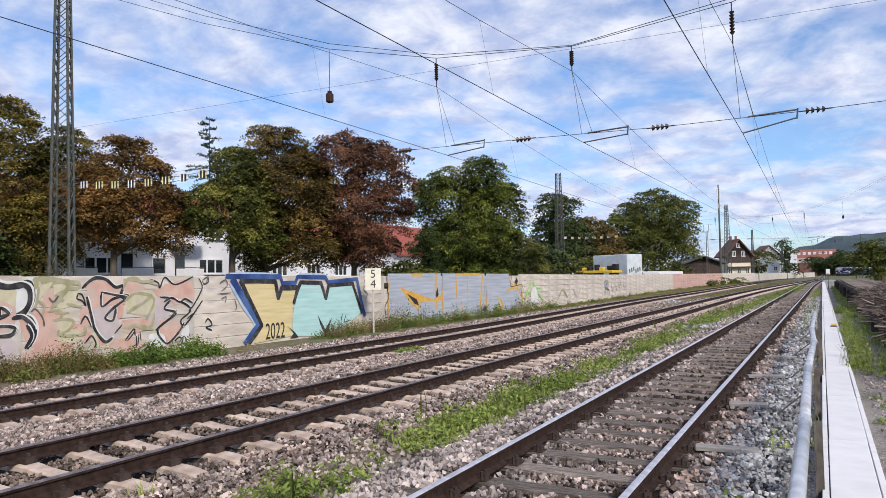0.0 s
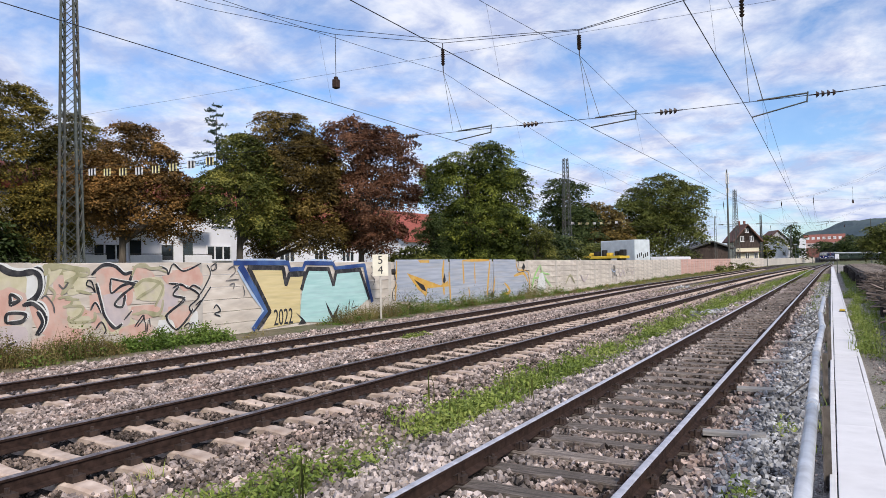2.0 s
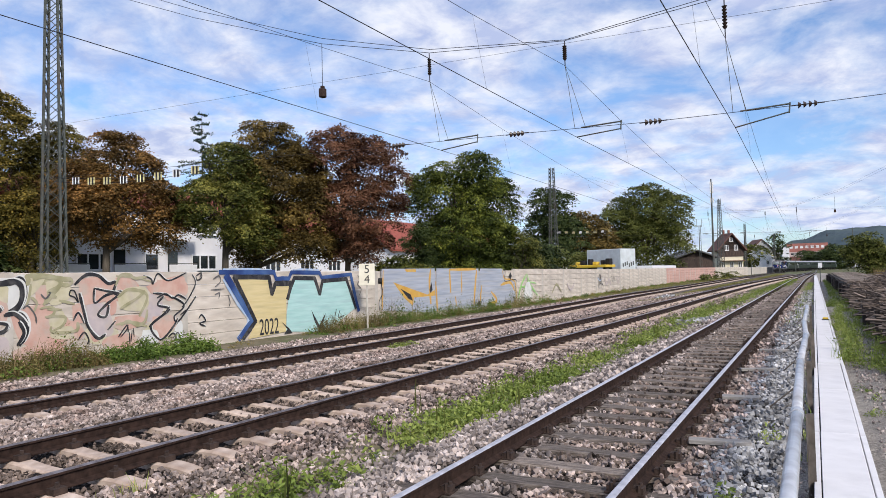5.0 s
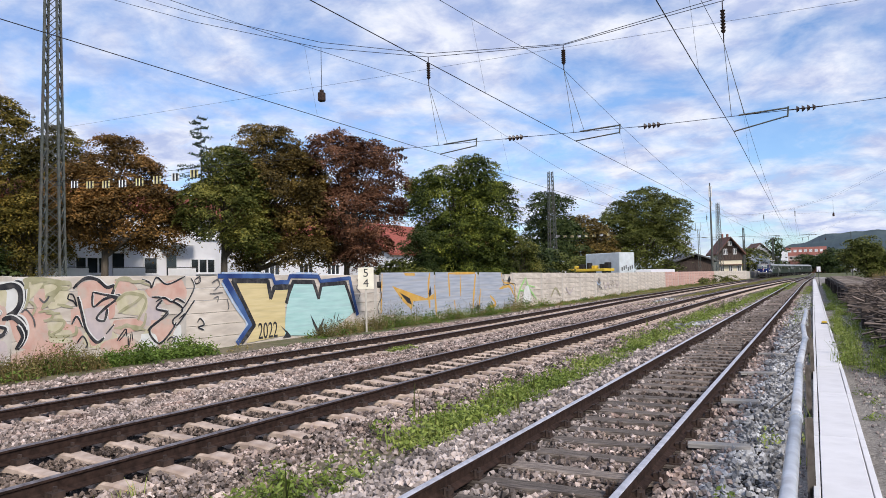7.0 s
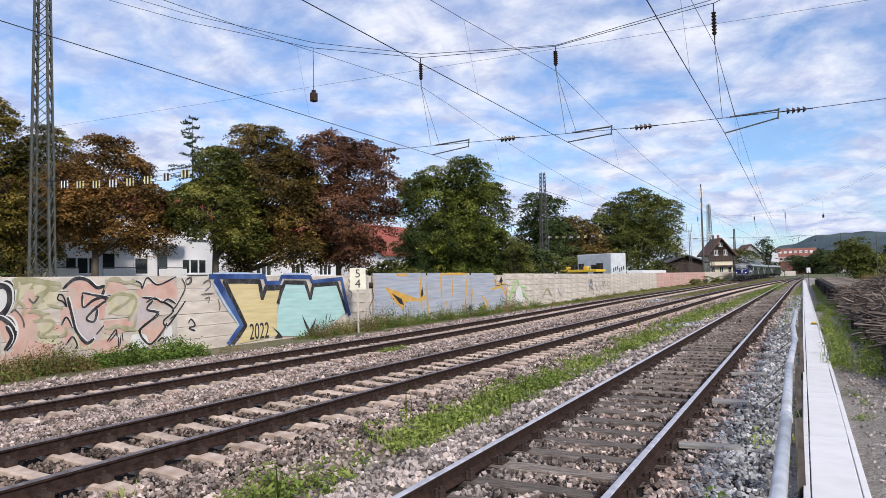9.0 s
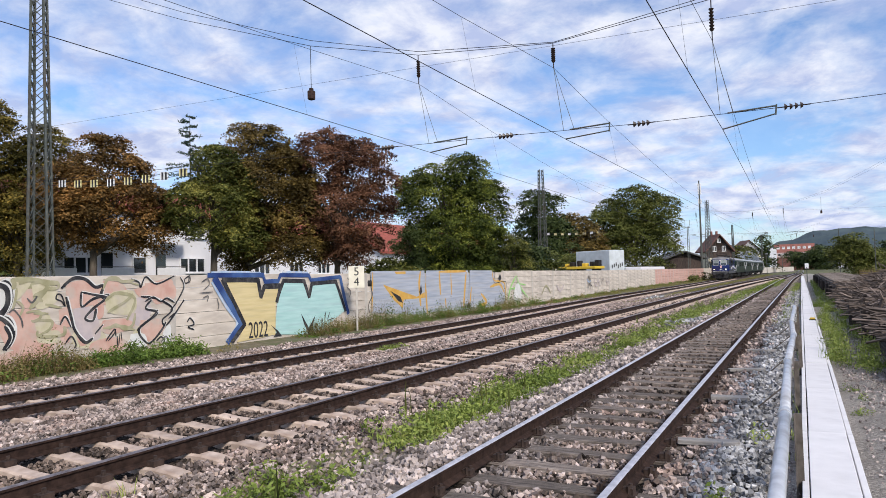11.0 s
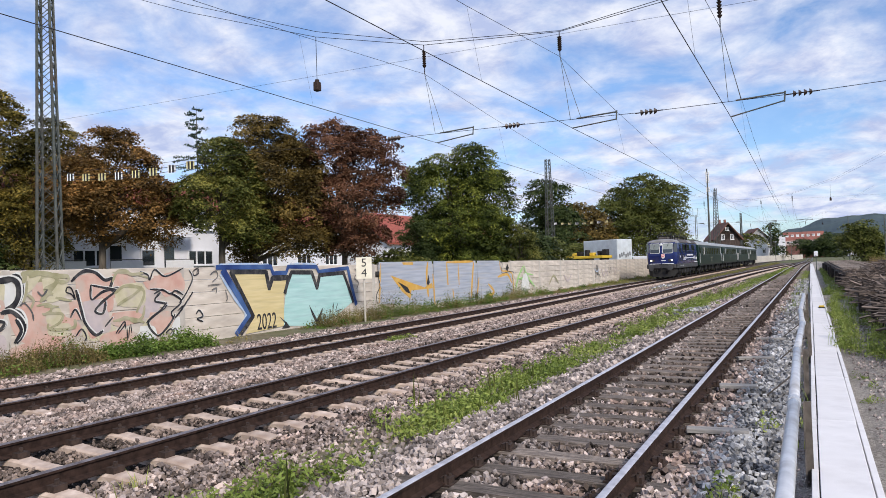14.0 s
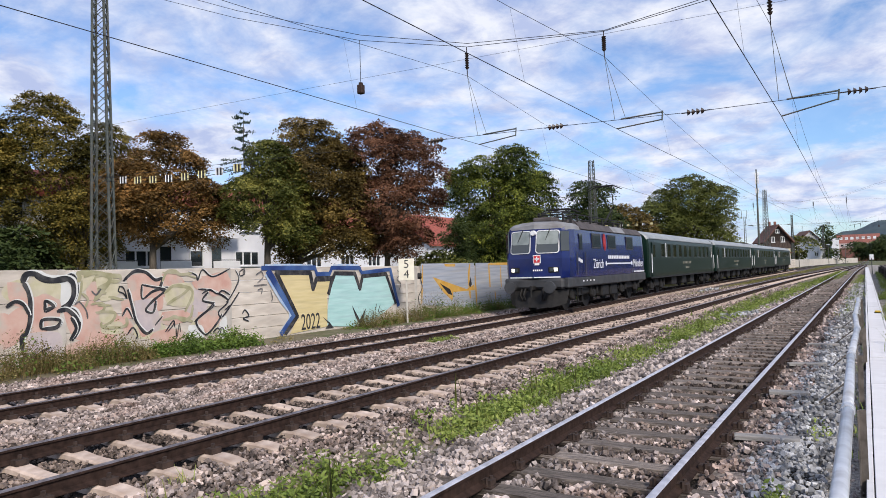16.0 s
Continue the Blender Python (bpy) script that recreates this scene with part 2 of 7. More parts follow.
def box(bm, x, y, z, sx, sy, sz, m=None, mi=0, bev=0.0):
    """A box centred at x, y, z; m turns it about its own centre or places it."""
    mat = Matrix.Translation((x, y, z)) @ (m or Matrix()) @ Matrix.Diagonal((sx, sy, sz, 1))
    g = bmesh.ops.create_cube(bm, size=1, matrix=mat)
    fs = {f for v in g["verts"] for f in v.link_faces}
    for f in fs:
        f.material_index = mi
    if bev:
        es = {e for f in fs for e in f.edges}
        r = bmesh.ops.bevel(bm, geom=list(es), offset=bev, segments=1, affect="EDGES")
        for f in r["faces"]:
            f.material_index = mi
    return g


def rod(bm, a, b, r1, r2=None, seg=8, mi=0):
    """A tapered round bar from a to b."""
    a, b = Vector(a), Vector(b)
    d = b - a
    if d.length < 1e-6:
        return
    m = Matrix.Translation((a + b) / 2) @ d.to_track_quat("Z", "Y").to_matrix().to_4x4()
    g = bmesh.ops.create_cone(bm, cap_ends=True, segments=seg, radius1=r1, radius2=r1 if r2 is None else r2, depth=d.length, matrix=m)
    for v in g["verts"]:
        for f in v.link_faces:
            f.material_index = mi


def bar(bm, a, b, w, h=None, mi=0):
    """A square bar from a to b."""
    a, b = Vector(a), Vector(b)
    d = b - a
    m = Matrix.Translation((a + b) / 2) @ d.to_track_quat("Z", "Y").to_matrix().to_4x4() @ Matrix.Diagonal((w, h or w, d.length, 1))
    g = bmesh.ops.create_cube(bm, size=1, matrix=m)
    for v in g["verts"]:
        for f in v.link_faces:
            f.material_index = mi


def raw_mesh(name, verts, faces, mat, idx=None, smooth=False):
    """A mesh from arrays: all faces have the same number of corners."""
    mats = mat if isinstance(mat, (list, tuple)) else (mat,)
    me = bpy.data.meshes.new(name)
    verts, faces = np.asarray(verts, np.float32), np.asarray(faces, np.int32)
    me.vertices.add(len(verts))
    me.vertices.foreach_set("co", verts.ravel())
    k = faces.shape[1]
    me.loops.add(faces.size)
    me.loops.foreach_set("vertex_index", faces.ravel())
    me.polygons.add(len(faces))
    me.polygons.foreach_set("loop_start", np.arange(len(faces), dtype=np.int32) * k)
    me.update(calc_edges=True)
    if not smooth:
        me.shade_flat()
    for m in mats:
        me.materials.append(m)
    if idx is not None:
        me.polygons.foreach_set("material_index", np.asarray(idx, np.int32))
    return me


def wire_mesh(name, lines, r, mat, seg=5):
    """Thin round wires along polylines, in one mesh."""
    V, Fc = [], []
    for pts in lines:
        pts = [Vector(p) for p in pts]
        base = len(V)
        for i, p in enumerate(pts):
            d = (pts[min(i + 1, len(pts) - 1)] - pts[max(i - 1, 0)]).normalized()
            u = d.cross(Vector((0, 0, 1)) if abs(d.z) < 0.9 else Vector((1, 0, 0))).normalized()
            w = d.cross(u)
            V += [p + r * (math.cos(k * 2 * math.pi / seg) * u + math.sin(k * 2 * math.pi / seg) * w) for k in range(seg)]
        for i in range(len(pts) - 1):
            for k in range(seg):
                a = base + i * seg
                Fc.append((a + k, a + (k + 1) % seg, a + seg + (k + 1) % seg, a + seg + k))
    return raw_mesh(name, [tuple(v) for v in V], Fc, mat)


rng = np.random.default_rng(7)


def rand_rot(n):
    q = rng.normal(size=(n, 4))
    q /= np.linalg.norm(q, axis=1)[:, None]
    w, x, y, z = q.T
    return np.stack([1 - 2 * (y * y + z * z), 2 * (x * y - z * w), 2 * (x * z + y * w),
                     2 * (x * y + z * w), 1 - 2 * (x * x + z * z), 2 * (y * z - x * w),
                     2 * (x * z - y * w), 2 * (y * z + x * w), 1 - 2 * (x * x + y * y)], 1).reshape(n, 3, 3)


# ---- plan: the three tracks, as the distance to the side at each way along ----
def smooth01(a):
    a = np.clip(a, 0, 1)
    return a * a * (3 - 2 * a)


CURVE_Y, CURVE_R = 215.0, 570.0


def near_x(y):
    return -2.2 + 1.3 * smooth01((y - 90) / 150)


def mid_x(y):
    return -6.95 + 0.3 * smooth01(y / 40) + 5.4 * smooth01((y - 40) / 190) ** 1.2


def far_x(y):
    base = -12.05 - 0.95 * smooth01((y - 20) / 40)
    s = np.clip((y - CURVE_Y) / CURVE_R, 0, 0.95)
    return base + CURVE_R * (1 - np.sqrt(1 - s * s))


FAR_Z = -0.18
PROFILE_X = (-3000, -60, -18.5, -16.8, -15.4, -14.6, -13.4, -13.2, -10.9, -10.7, -10.3, -9.3, -8.6, -8.15, -7.95, -5.55, -5.35, -4.8, -4.4, -3.9, -3.6, -3.3, -3.05, -1.35, -1.1, -0.8, -0.4, 0.9, 2.0, 60, 3000)
PROFILE_Z = (-0.5, -0.5, -0.4, -0.33, -0.36, -0.4, -0.39, -0.44, -0.44, -0.4, -0.42, -0.3, -0.2, -0.22, -0.245, -0.245, -0.22, -0.26, -0.31, -0.26, -0.2, -0.185, -0.228, -0.228, -0.185, -0.19, -0.19, -0.14, -0.2, -0.3, -0.5)


def ground_z(x):
    return np.interp(x, PROFILE_X, PROFILE_Z)


# ---- ground ----
def ground():
    xs = np.unique(np.concatenate([np.array([-3000, -800, -250, -110, -60, -40, -28, -23]), np.arange(-19, 8.01, 0.2), np.array([10, 14, 20, 35, 70, 160, 500, 3000])]))
    ys = np.unique(np.concatenate([np.array([-3000, -400, -80, -30, -12]), np.arange(-6, 46, 0.4), np.arange(46, 200, 4), np.array([220, 260, 320, 450, 800, 1500, 3500])]))
    gx, gy = np.meshgrid(xs, ys)
    gz = ground_z(gx)
    jit = rng.normal(size=gx.shape) * 0.014
    gz = gz + np.where((gx > -16) & (gx < 6) & (gy < 60), jit, 0)
    verts = np.stack([gx, gy, gz], -1).reshape(-1, 3)
    ny, nx = gx.shape
    i = np.arange((ny - 1) * (nx - 1))
    r, c = i // (nx - 1), i % (nx - 1)
    a = r * nx + c
    faces = np.stack([a, a + 1, a + nx + 1, a + nx], 1)
    cx = (xs[c] + xs[c + 1]) / 2
    cy = (ys[r] + ys[r + 1]) / 2
    idx = np.full(len(i), 2)
    idx[(cx > -15.3) & (cx < 0.0)] = 0
    idx[(cx > -5.0) & (cx < -4.0)] = 1
    idx[(cx < -15.2) & (cx > -19)] = 1
    # Bed under loose stones and between siding sleepers: painted gap shade.
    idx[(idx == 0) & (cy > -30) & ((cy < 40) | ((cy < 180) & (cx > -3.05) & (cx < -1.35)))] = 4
    idx[(cx > -0.35) & (cx < 1.9)] = 3
    idx[(cx >= 1.9) & (cx < 6)] = 1
    idx[(cy > 46) & (cx > -11.0) & (cx < -8.6)] = 1
    idx[(cy > 200)] = 2
    me = raw_mesh("ground", verts, faces, (M["ballast"], M["soil"], M["meadow"], M["grit"], M["gap_shade"]), idx)
    tagged(new("ground", me), "grey crushed-stone ballast with strips of weedy soil", "ground", kind="structure")


ground()


# ---- tracks ----
RAIL = ((0.0, 0.0), (0.02, -0.001), (0.034, -0.012), (0.034, -0.034), (0.011, -0.046), (0.009, -0.125), (0.03, -0.138), (0.068, -0.152), (0.068, -0.162))


def rail_mesh(path, side, z, top):
    ys = np.concatenate([np.arange(-8, 40, 4.0), np.arange(40, 400, 6.0)])
    prof = [(x, h) for x, h in RAIL] + [(-x, h) for x, h in reversed(RAIL[1:])]
    k = len(prof)
    V, Fc, idx = [], [], []
    for y in ys:
        x0 = float(path(y))
        d = float(path(y + 0.5) - path(y - 0.5))
        n = Vector((1, -d)).normalized()
        for px, h in prof:
            V.append((x0 + n.x * (side + px), y + n.y * (side + px), z + h))
    for i in range(len(ys) - 1):
        for j in range(k):
            a, b = i * k + j, i * k + (j + 1) % k
            Fc.append((a, b, b + k, a + k))
            idx.append(1 if j in (0, 1, k - 1, k - 2) else 0)
    return raw_mesh("rail", V, Fc, (M["rail_side"], top), idx)


def wood_sleeper_mesh(seed):
    rnd = random.Random(seed)
    bm = bmesh.new()
    box(bm, 0, 0, -0.08, 2.6, 0.215, 0.16, bev=0.012)
    bmesh.ops.subdivide_edges(bm, edges=[e for e in bm.edges if e.calc_length() > 2], cuts=7)
    for v in bm.verts:
        v.co.z += rnd.uniform(-0.008, 0.008)
        v.co.y += rnd.uniform(-0.008, 0.008)
    for s in (-1, 1):
        box(bm, s * 0.7525, 0, 0.006, 0.34, 0.16, 0.014, mi=1)
        for k in (-1, 1):
            box(bm, s * 0.7525 + k * 0.105, 0, 0.035, 0.1, 0.1, 0.06, mi=1)
            for y in (-0.04, 0.04):
                rod(bm, (s * 0.7525 + k * 0.115, y, 0.01), (s * 0.7525 + k * 0.115, y, 0.085), 0.022, 0.018, 6, 1)
    return mesh_of(bm, "sleeper", M["wood"], M["clip"])


def concrete_sleeper_mesh():
    bm = bmesh.new()
    xs = [-1.3, -1.15, -1.0, -0.62, -0.5, -0.35, -0.18, 0.0, 0.18, 0.35, 0.5, 0.62, 1.0, 1.15, 1.3]
    hw = [0.115, 0.125, 0.13, 0.128, 0.122, 0.114, 0.108, 0.105, 0.108, 0.114, 0.122, 0.128, 0.13, 0.125, 0.115]
    zt = [-0.035, -0.012, 0.0, 0.0, -0.01, -0.026, -0.036, -0.04, -0.036, -0.026, -0.01, 0.0, 0.0, -0.012, -0.035]
    rings = []
    for x, w, z in zip(xs, hw, zt):
        rings.append([bm.verts.new(p) for p in ((x, -w, -0.2), (x, -w * 0.86, z - 0.018), (x, -w * 0.62, z), (x, w * 0.62, z), (x, w * 0.86, z - 0.018), (x, w, -0.2))])
    for a, b in zip(rings, rings[1:]):
        for j in range(6):
            bm.faces.new((a[j], a[(j + 1) % 6], b[(j + 1) % 6], b[j]))
    bm.faces.new(rings[0])
    bm.faces.new(rings[-1][::-1])
    for s in (-1, 1):
        for k in (-1, 1):
            box(bm, s * 0.7525 + k * 0.12, 0, 0.03, 0.11, 0.13, 0.06, mi=1)
            rod(bm, (s * 0.7525 + k * 0.12, 0, 0.03), (s * 0.7525 + k * 0.12, 0, 0.105), 0.026, 0.022, 6, 1)
    return mesh_of(bm, "sleeper", M["concrete_sleeper"], M["clip"])


def track(path, z, label, top, meshes, step, y1, jitter, sink):
    t = thing("railway_track", label, "railway track", kind="structure")
    for side in (-0.7525, 0.7525):
        part("rail", rail_mesh(path, side, z, top), None, t)
    y, i = -2.0, 0
    spots = []
    while y < y1:
        spots.append((float(path(y)), y))
        y += step * (1 + random.uniform(-jitter, jitter) * 0.3)
    for x, y in spots:
        ob = new("sleeper", random.choice(meshes))
        ob.parent = t
        ob.matrix_basis = pose(x + random.uniform(-jitter, jitter), y, z - sink, 0, 0, random.uniform(-jitter, jitter) * 12)
    return spots


WOOD = [wood_sleeper_mesh(k) for k in range(5)]
CONC = [concrete_sleeper_mesh()]
near_spots = track(near_x, 0.0, "siding with bright rails on weathered wooden sleepers", M["rail_top"], WOOD, 0.62, 165, 0.06, 0.176)
mid_spots = track(mid_x, 0.0, "main track with rusty rails on concrete sleepers", M["rail_dull"], CONC, 0.6, 150, 0.01, 0.17)
far_spots = track(far_x, FAR_Z, "main track with rusty rails beside the wall", M["rail_dull"], CONC, 0.6, 150, 0.01, 0.17)


# ---- concrete plank wall ----
WALL_LINE = [(-16.8, -5.0), (-16.8, 46.3), (-19.0, 100.0), (-18.6, 158.0), (-15.5, 200.0)]
WALL_STEP = 5.2
PLANK_H = 0.385


def wall_points():
    """Posts along the wall's line, at even steps."""
    seg = [(Vector(a), Vector(b)) for a, b in zip(WALL_LINE, WALL_LINE[1:])]
    pts, left = [], 0.0
    s0 = 4.49
    for a, b in seg:
        n = (b - a).length
        s = s0
        while s < n:
            if s >= 0:
                pts.append(a + (b - a) * s / n)
            s += WALL_STEP
        s0 = s - n
    return pts


def plank_mesh(length, h, seed):
    rnd = random.Random(seed)
    bm = bmesh.new()
    box(bm, 0, 0, 0, 0.1, length, h - 0.012, bev=0.008)
    return mesh_of(bm, "plank", M["wall"])


def concrete_wall():
    w = thing("wall_railway", "weathered concrete plank wall covered in faded graffiti", "wall", kind="structure")
    pts = wall_points()
    bm = bmesh.new()
    box(bm, 0.0, 0, 1.03, 0.112, 0.22, 2.46, bev=0.012)
    post = mesh_of(bm, "post", M["wall_post"])
    planks = [plank_mesh(WALL_STEP - 0.2, PLANK_H, k) for k in range(3)]
    red = [plank_mesh(WALL_STEP - 0.2, PLANK_H, 9)]
    red[0].materials[0] = material("salmon painted concrete plank", (0.52, 0.29, 0.24), (0.62, 0.4, 0.34), 1.5, 0.9, 0, 0.2, 45, rand=0.08, stain=(0.5, 0.42, 0.38), stain_scale=0.8)
    n = 0
    for i, (a, b) in enumerate(zip(pts, pts[1:])):
        ang = math.degrees(math.atan2(-(b.x - a.x), b.y - a.y))
        rise = -0.0042 * (min(a.y, 60.0) - 9.0) + (0.1 if a.y > 41 else 0.0)
        part("post", post, None, w).matrix_basis = pose(a.x, a.y, -0.27 + rise, 0, 0, ang)
        c = (a + b) / 2
        for k in range(6):
            ob = part("plank", red[0] if 99 < a.y < 152 else planks[(i + k) % 3], None, w)
            ob.matrix_basis = pose(c.x, c.y, -0.14 + rise + PLANK_H * k, 0, 0, ang)
    return w


wall = concrete_wall()


# ---- lattice masts and the overhead line ----
def lattice_mast(x, y, height, base, top, label, turn=8.0):
    t = thing("lattice_mast", label, "mast", (x, y, -0.4), turn, group="lattice masts beside the line")
    bm = bmesh.new()
    corner = [(-1, -1), (1, -1), (1, 1), (-1, 1)]

    def at(k, f):
        w = base + (top - base) * f
        return Vector((corner[k][0] * w / 2, corner[k][1] * w / 2, height * f))

    for k in range(4):
        bm = bmesh.new()
        bar(bm, at(k, 0), at(k, 1), 0.1)
        part("leg", bm, M["steel"], t)
    near = height > 19
    bm = bmesh.new()
    f, i = 0.0, 0
    while f < 0.985:
        w = base + (top - base) * f
        g = min(1.0, f + max(w, 0.5) * 0.95 / height)
        for k in range(4):
            a, b = (k, (k + 1) % 4) if i % 2 else ((k + 1) % 4, k)
            for p, q, w in ((at(a, f), at(b, g), 0.055), (at(b, f), at(a, g), 0.045)):
                one = bmesh.new() if near else bm
                bar(one, p, q, w, 0.02)
                if near:
                    part("brace", one, M["steel"], t)
        f, i = g, i + 1
    if near:
        bm.free()
    else:
        part("bracing", bm, M["steel"], t)["kind"] = "stuff"
    bm = bmesh.new()
    box(bm, 0, 0, 0.1, base + 0.4, base + 0.4, 0.5, bev=0.04)
    part("foundation", bm, M["wall_post"], t)
    return t


SPAN_Y = (-62.0, 22.1, 103.0, 185.0)
SPAN_LEFT = (-30.0, -34.0, -36.0, -19.8)
CONTACT_Z, MESSENGER_Z = 5.72, 8.15
lattice_mast(-33.9, 22.25, 19.5, 1.0, 0.48, "tall grey riveted lattice mast behind the wall", 40)
lattice_mast(-36.0, 104.9, 18.3, 1.3, 0.6, "distant grey lattice mast before dark trees", 40)
lattice_mast(-19.75, 176.2, 18.3, 1.3, 0.5, "slender grey lattice mast near the station", 40)


def insulator_string(bm, a, b, r=0.06, n=5, cut=0.25, mi=0):
    """A stack of ribbed discs between a and b on thin pins."""
    a, b = Vector(a), Vector(b)
    rod(bm, a, b, 0.018, seg=5)
    d = b - a
    for k in range(n):
        f = cut + (1 - 2 * cut) * (k + 0.5) / n
        c = a + d * f
        rod(bm, c - d.normalized() * 0.04, c + d.normalized() * 0.035, r, r * 0.45, 8)


def track_wire_x(path, y, i):
    return float(path(y)) + (0.2 if i % 2 else -0.2)


WIRES = ((near_x, -1.95, 5.79, -2.13, 9.7, 8.45), (mid_x, -6.7, 6.04, -7.02, 9.24, 8.42), (far_x, -11.66, 6.12, -12.06, 9.69, 8.64))


def overhead():
    # cross spans
    for j, (y, xl) in enumerate(zip(SPAN_Y, SPAN_LEFT)):
        if y < 0:
            continue
        xr = 13.0
        t = thing("cross_span", "headspan wires with insulators across the tracks", "overhead line", (0, y, 0), group="headspans")
        sag = [(xl, 17.2), (-29.3, 15.4), (-23.7, 13.2), (-16.85, 10.86), (-12.05, 9.69), (-7.02, 9.24), (-2.12, 9.7), (3, 11.2), (8, 13.6), (xr, 16.4)]
        lines = [[(x, 0, z) for x, z in sag if x >= xl], [(x, 0.06, z + 0.05 + 0.018 * abs(x + 7)) for x, z in sag if x >= max(xl, -30)]]
        part("span_wire", wire_mesh("span_wire", lines, 0.011 if j < 2 else 0.007, M["wire"]), None, t)
        part("upper_steady_wire", wire_mesh("upper_steady_wire", [[(xl, 0, 9.64), (xr, 0, 8.8)]], 0.005, M["wire"]), None, t)
        part("lower_steady_wire", wire_mesh("lower_steady_wire", [[(xl, 0, 7.0), (-13.4, 0, 6.48), (-8.75, 0, 6.38), (-4.27, 0, 6.25), (0, 0, 6.23), (2, 0, 6.26), (xr, 0, 6.5)]], 0.009, M["wire"]), None, t)
        for x, z in ((-13.4, 6.48), (-8.75, 6.38), (-4.27, 6.25), (-0.06, 6.23)):
            bm = bmesh.new()
            insulator_string(bm, (x - 0.42, 0, z), (x + 0.42, 0, z), 0.1, 4, 0.18)
            part("line_insulator", bm, M["insulator"], t)
        for path, xc, zc, xi, zt, zb in WIRES:
            dx = float(path(y)) - float(path(22.1))
            xc, xi = xc + dx, xi + dx
            zl = float(np.interp(xc, (-13.4, -8.75, -4.27, 0), (6.48, 6.38, 6.25, 6.23)))
            bm = bmesh.new()
            insulator_string(bm, (xi, 0, zt), (xi, 0, zb), 0.08, 7, 0.22)
            part("hanging_insulator", bm, M["insulator"], t)
            bm = bmesh.new()
            rod(bm, (xi, 0, zb), (xc - 0.05, 0, zl), 0.008, seg=4)
            rod(bm, (xi, 0, zb), (xc + 0.3, 0, zl), 0.008, seg=4)
            rod(bm, (xc + 0.15, 0, zl + 0.01), (xc + 1.45, 0, zl + 0.06), 0.024, seg=6)
            rod(bm, (xc + 1.45, 0, zl + 0.1), (xc + 1.42, 0, zl - 0.2), 0.022, seg=6)
            rod(bm, (xc + 1.42, 0, zl - 0.17), (xc, 0, zc), 0.02, seg=6)
            part("registration_arm", bm, M["steel"], t)
        x = -16.85 if j < 2 else 2.3
        zt = 10.86 if j < 2 else 10.6
        bm = bmesh.new()
        rod(bm, (x, 0, zt), (x, 0, zt - 1.75), 0.012, seg=5)
        part("weight_rope", bm, M["wire"], t)
        bm = bmesh.new()
        box(bm, x, 0, zt - 1.95, 0.24, 0.24, 0.36, bev=0.03)
        box(bm, x, 0, zt - 1.72, 0.14, 0.14, 0.1, bev=0.02)
        part("weight", bm, M["weight"], t)
    # wires along the tracks
    for path, xc, zc, xi, zt, zb in WIRES:
        t = thing("overhead_wire", "contact wire and messenger wire with droppers above a track", "overhead line", group="wires above the tracks")
        con, mes, drop = [], [], []
        for j, (ya, yb) in enumerate(zip(SPAN_Y, (*SPAN_Y[1:], 265.0))):
            da, db = (float(path(max(v, 0))) - float(path(22.1)) for v in (ya, yb))
            for i in range(13):
                f = i / 12
                y = ya + (yb - ya) * f
                d = da + (db - da) * f + (-0.9 * min(1.0, max(0.0, y - 22) / 81) if path is near_x else 0.0)
                zm = zb - 4 * f * (1 - f) * 1.75
                con.append((xc + d, y, zc))
                mes.append((xi + d, y, zm))
                if 0 < i < 12 and i % 2 == 1:
                    drop.append([(xi + d, y, zm), (xc + d, y, zc)])
        part("contact_wire", wire_mesh("contact_wire", [con], 0.009, M["wire"]), None, t)
        part("messenger_wire", wire_mesh("messenger_wire", [mes], 0.0065, M["wire"]), None, t)
        for line in drop:
            part("dropper", wire_mesh("dropper", [line], 0.0028, M["wire"], 4), None, t)


overhead()


# ---- trees ----
def cards(name, C, Nn, size, aspect, mat):
    """Small folded kite-shaped leaves at C, facing Nn."""
    n = len(C)
    up = rng.normal(size=(n, 3))
    t = np.cross(Nn, up)
    t /= np.linalg.norm(t, axis=1)[:, None] + 1e-9
    b = np.cross(Nn, t)
    s = np.asarray(size).reshape(-1, 1) * np.ones((n, 1))
    dip = Nn * s * 0.16
    V = np.stack([C - t * s, C + b * s * aspect - dip, C + t * s, C - b * s * aspect - dip], 1).reshape(-1, 3)
    i = np.arange(n) * 4
    Fc = np.concatenate([np.stack([i, i + 1, i + 2], 1), np.stack([i, i + 2, i + 3], 1)])
    return raw_mesh(name, V, Fc, mat)


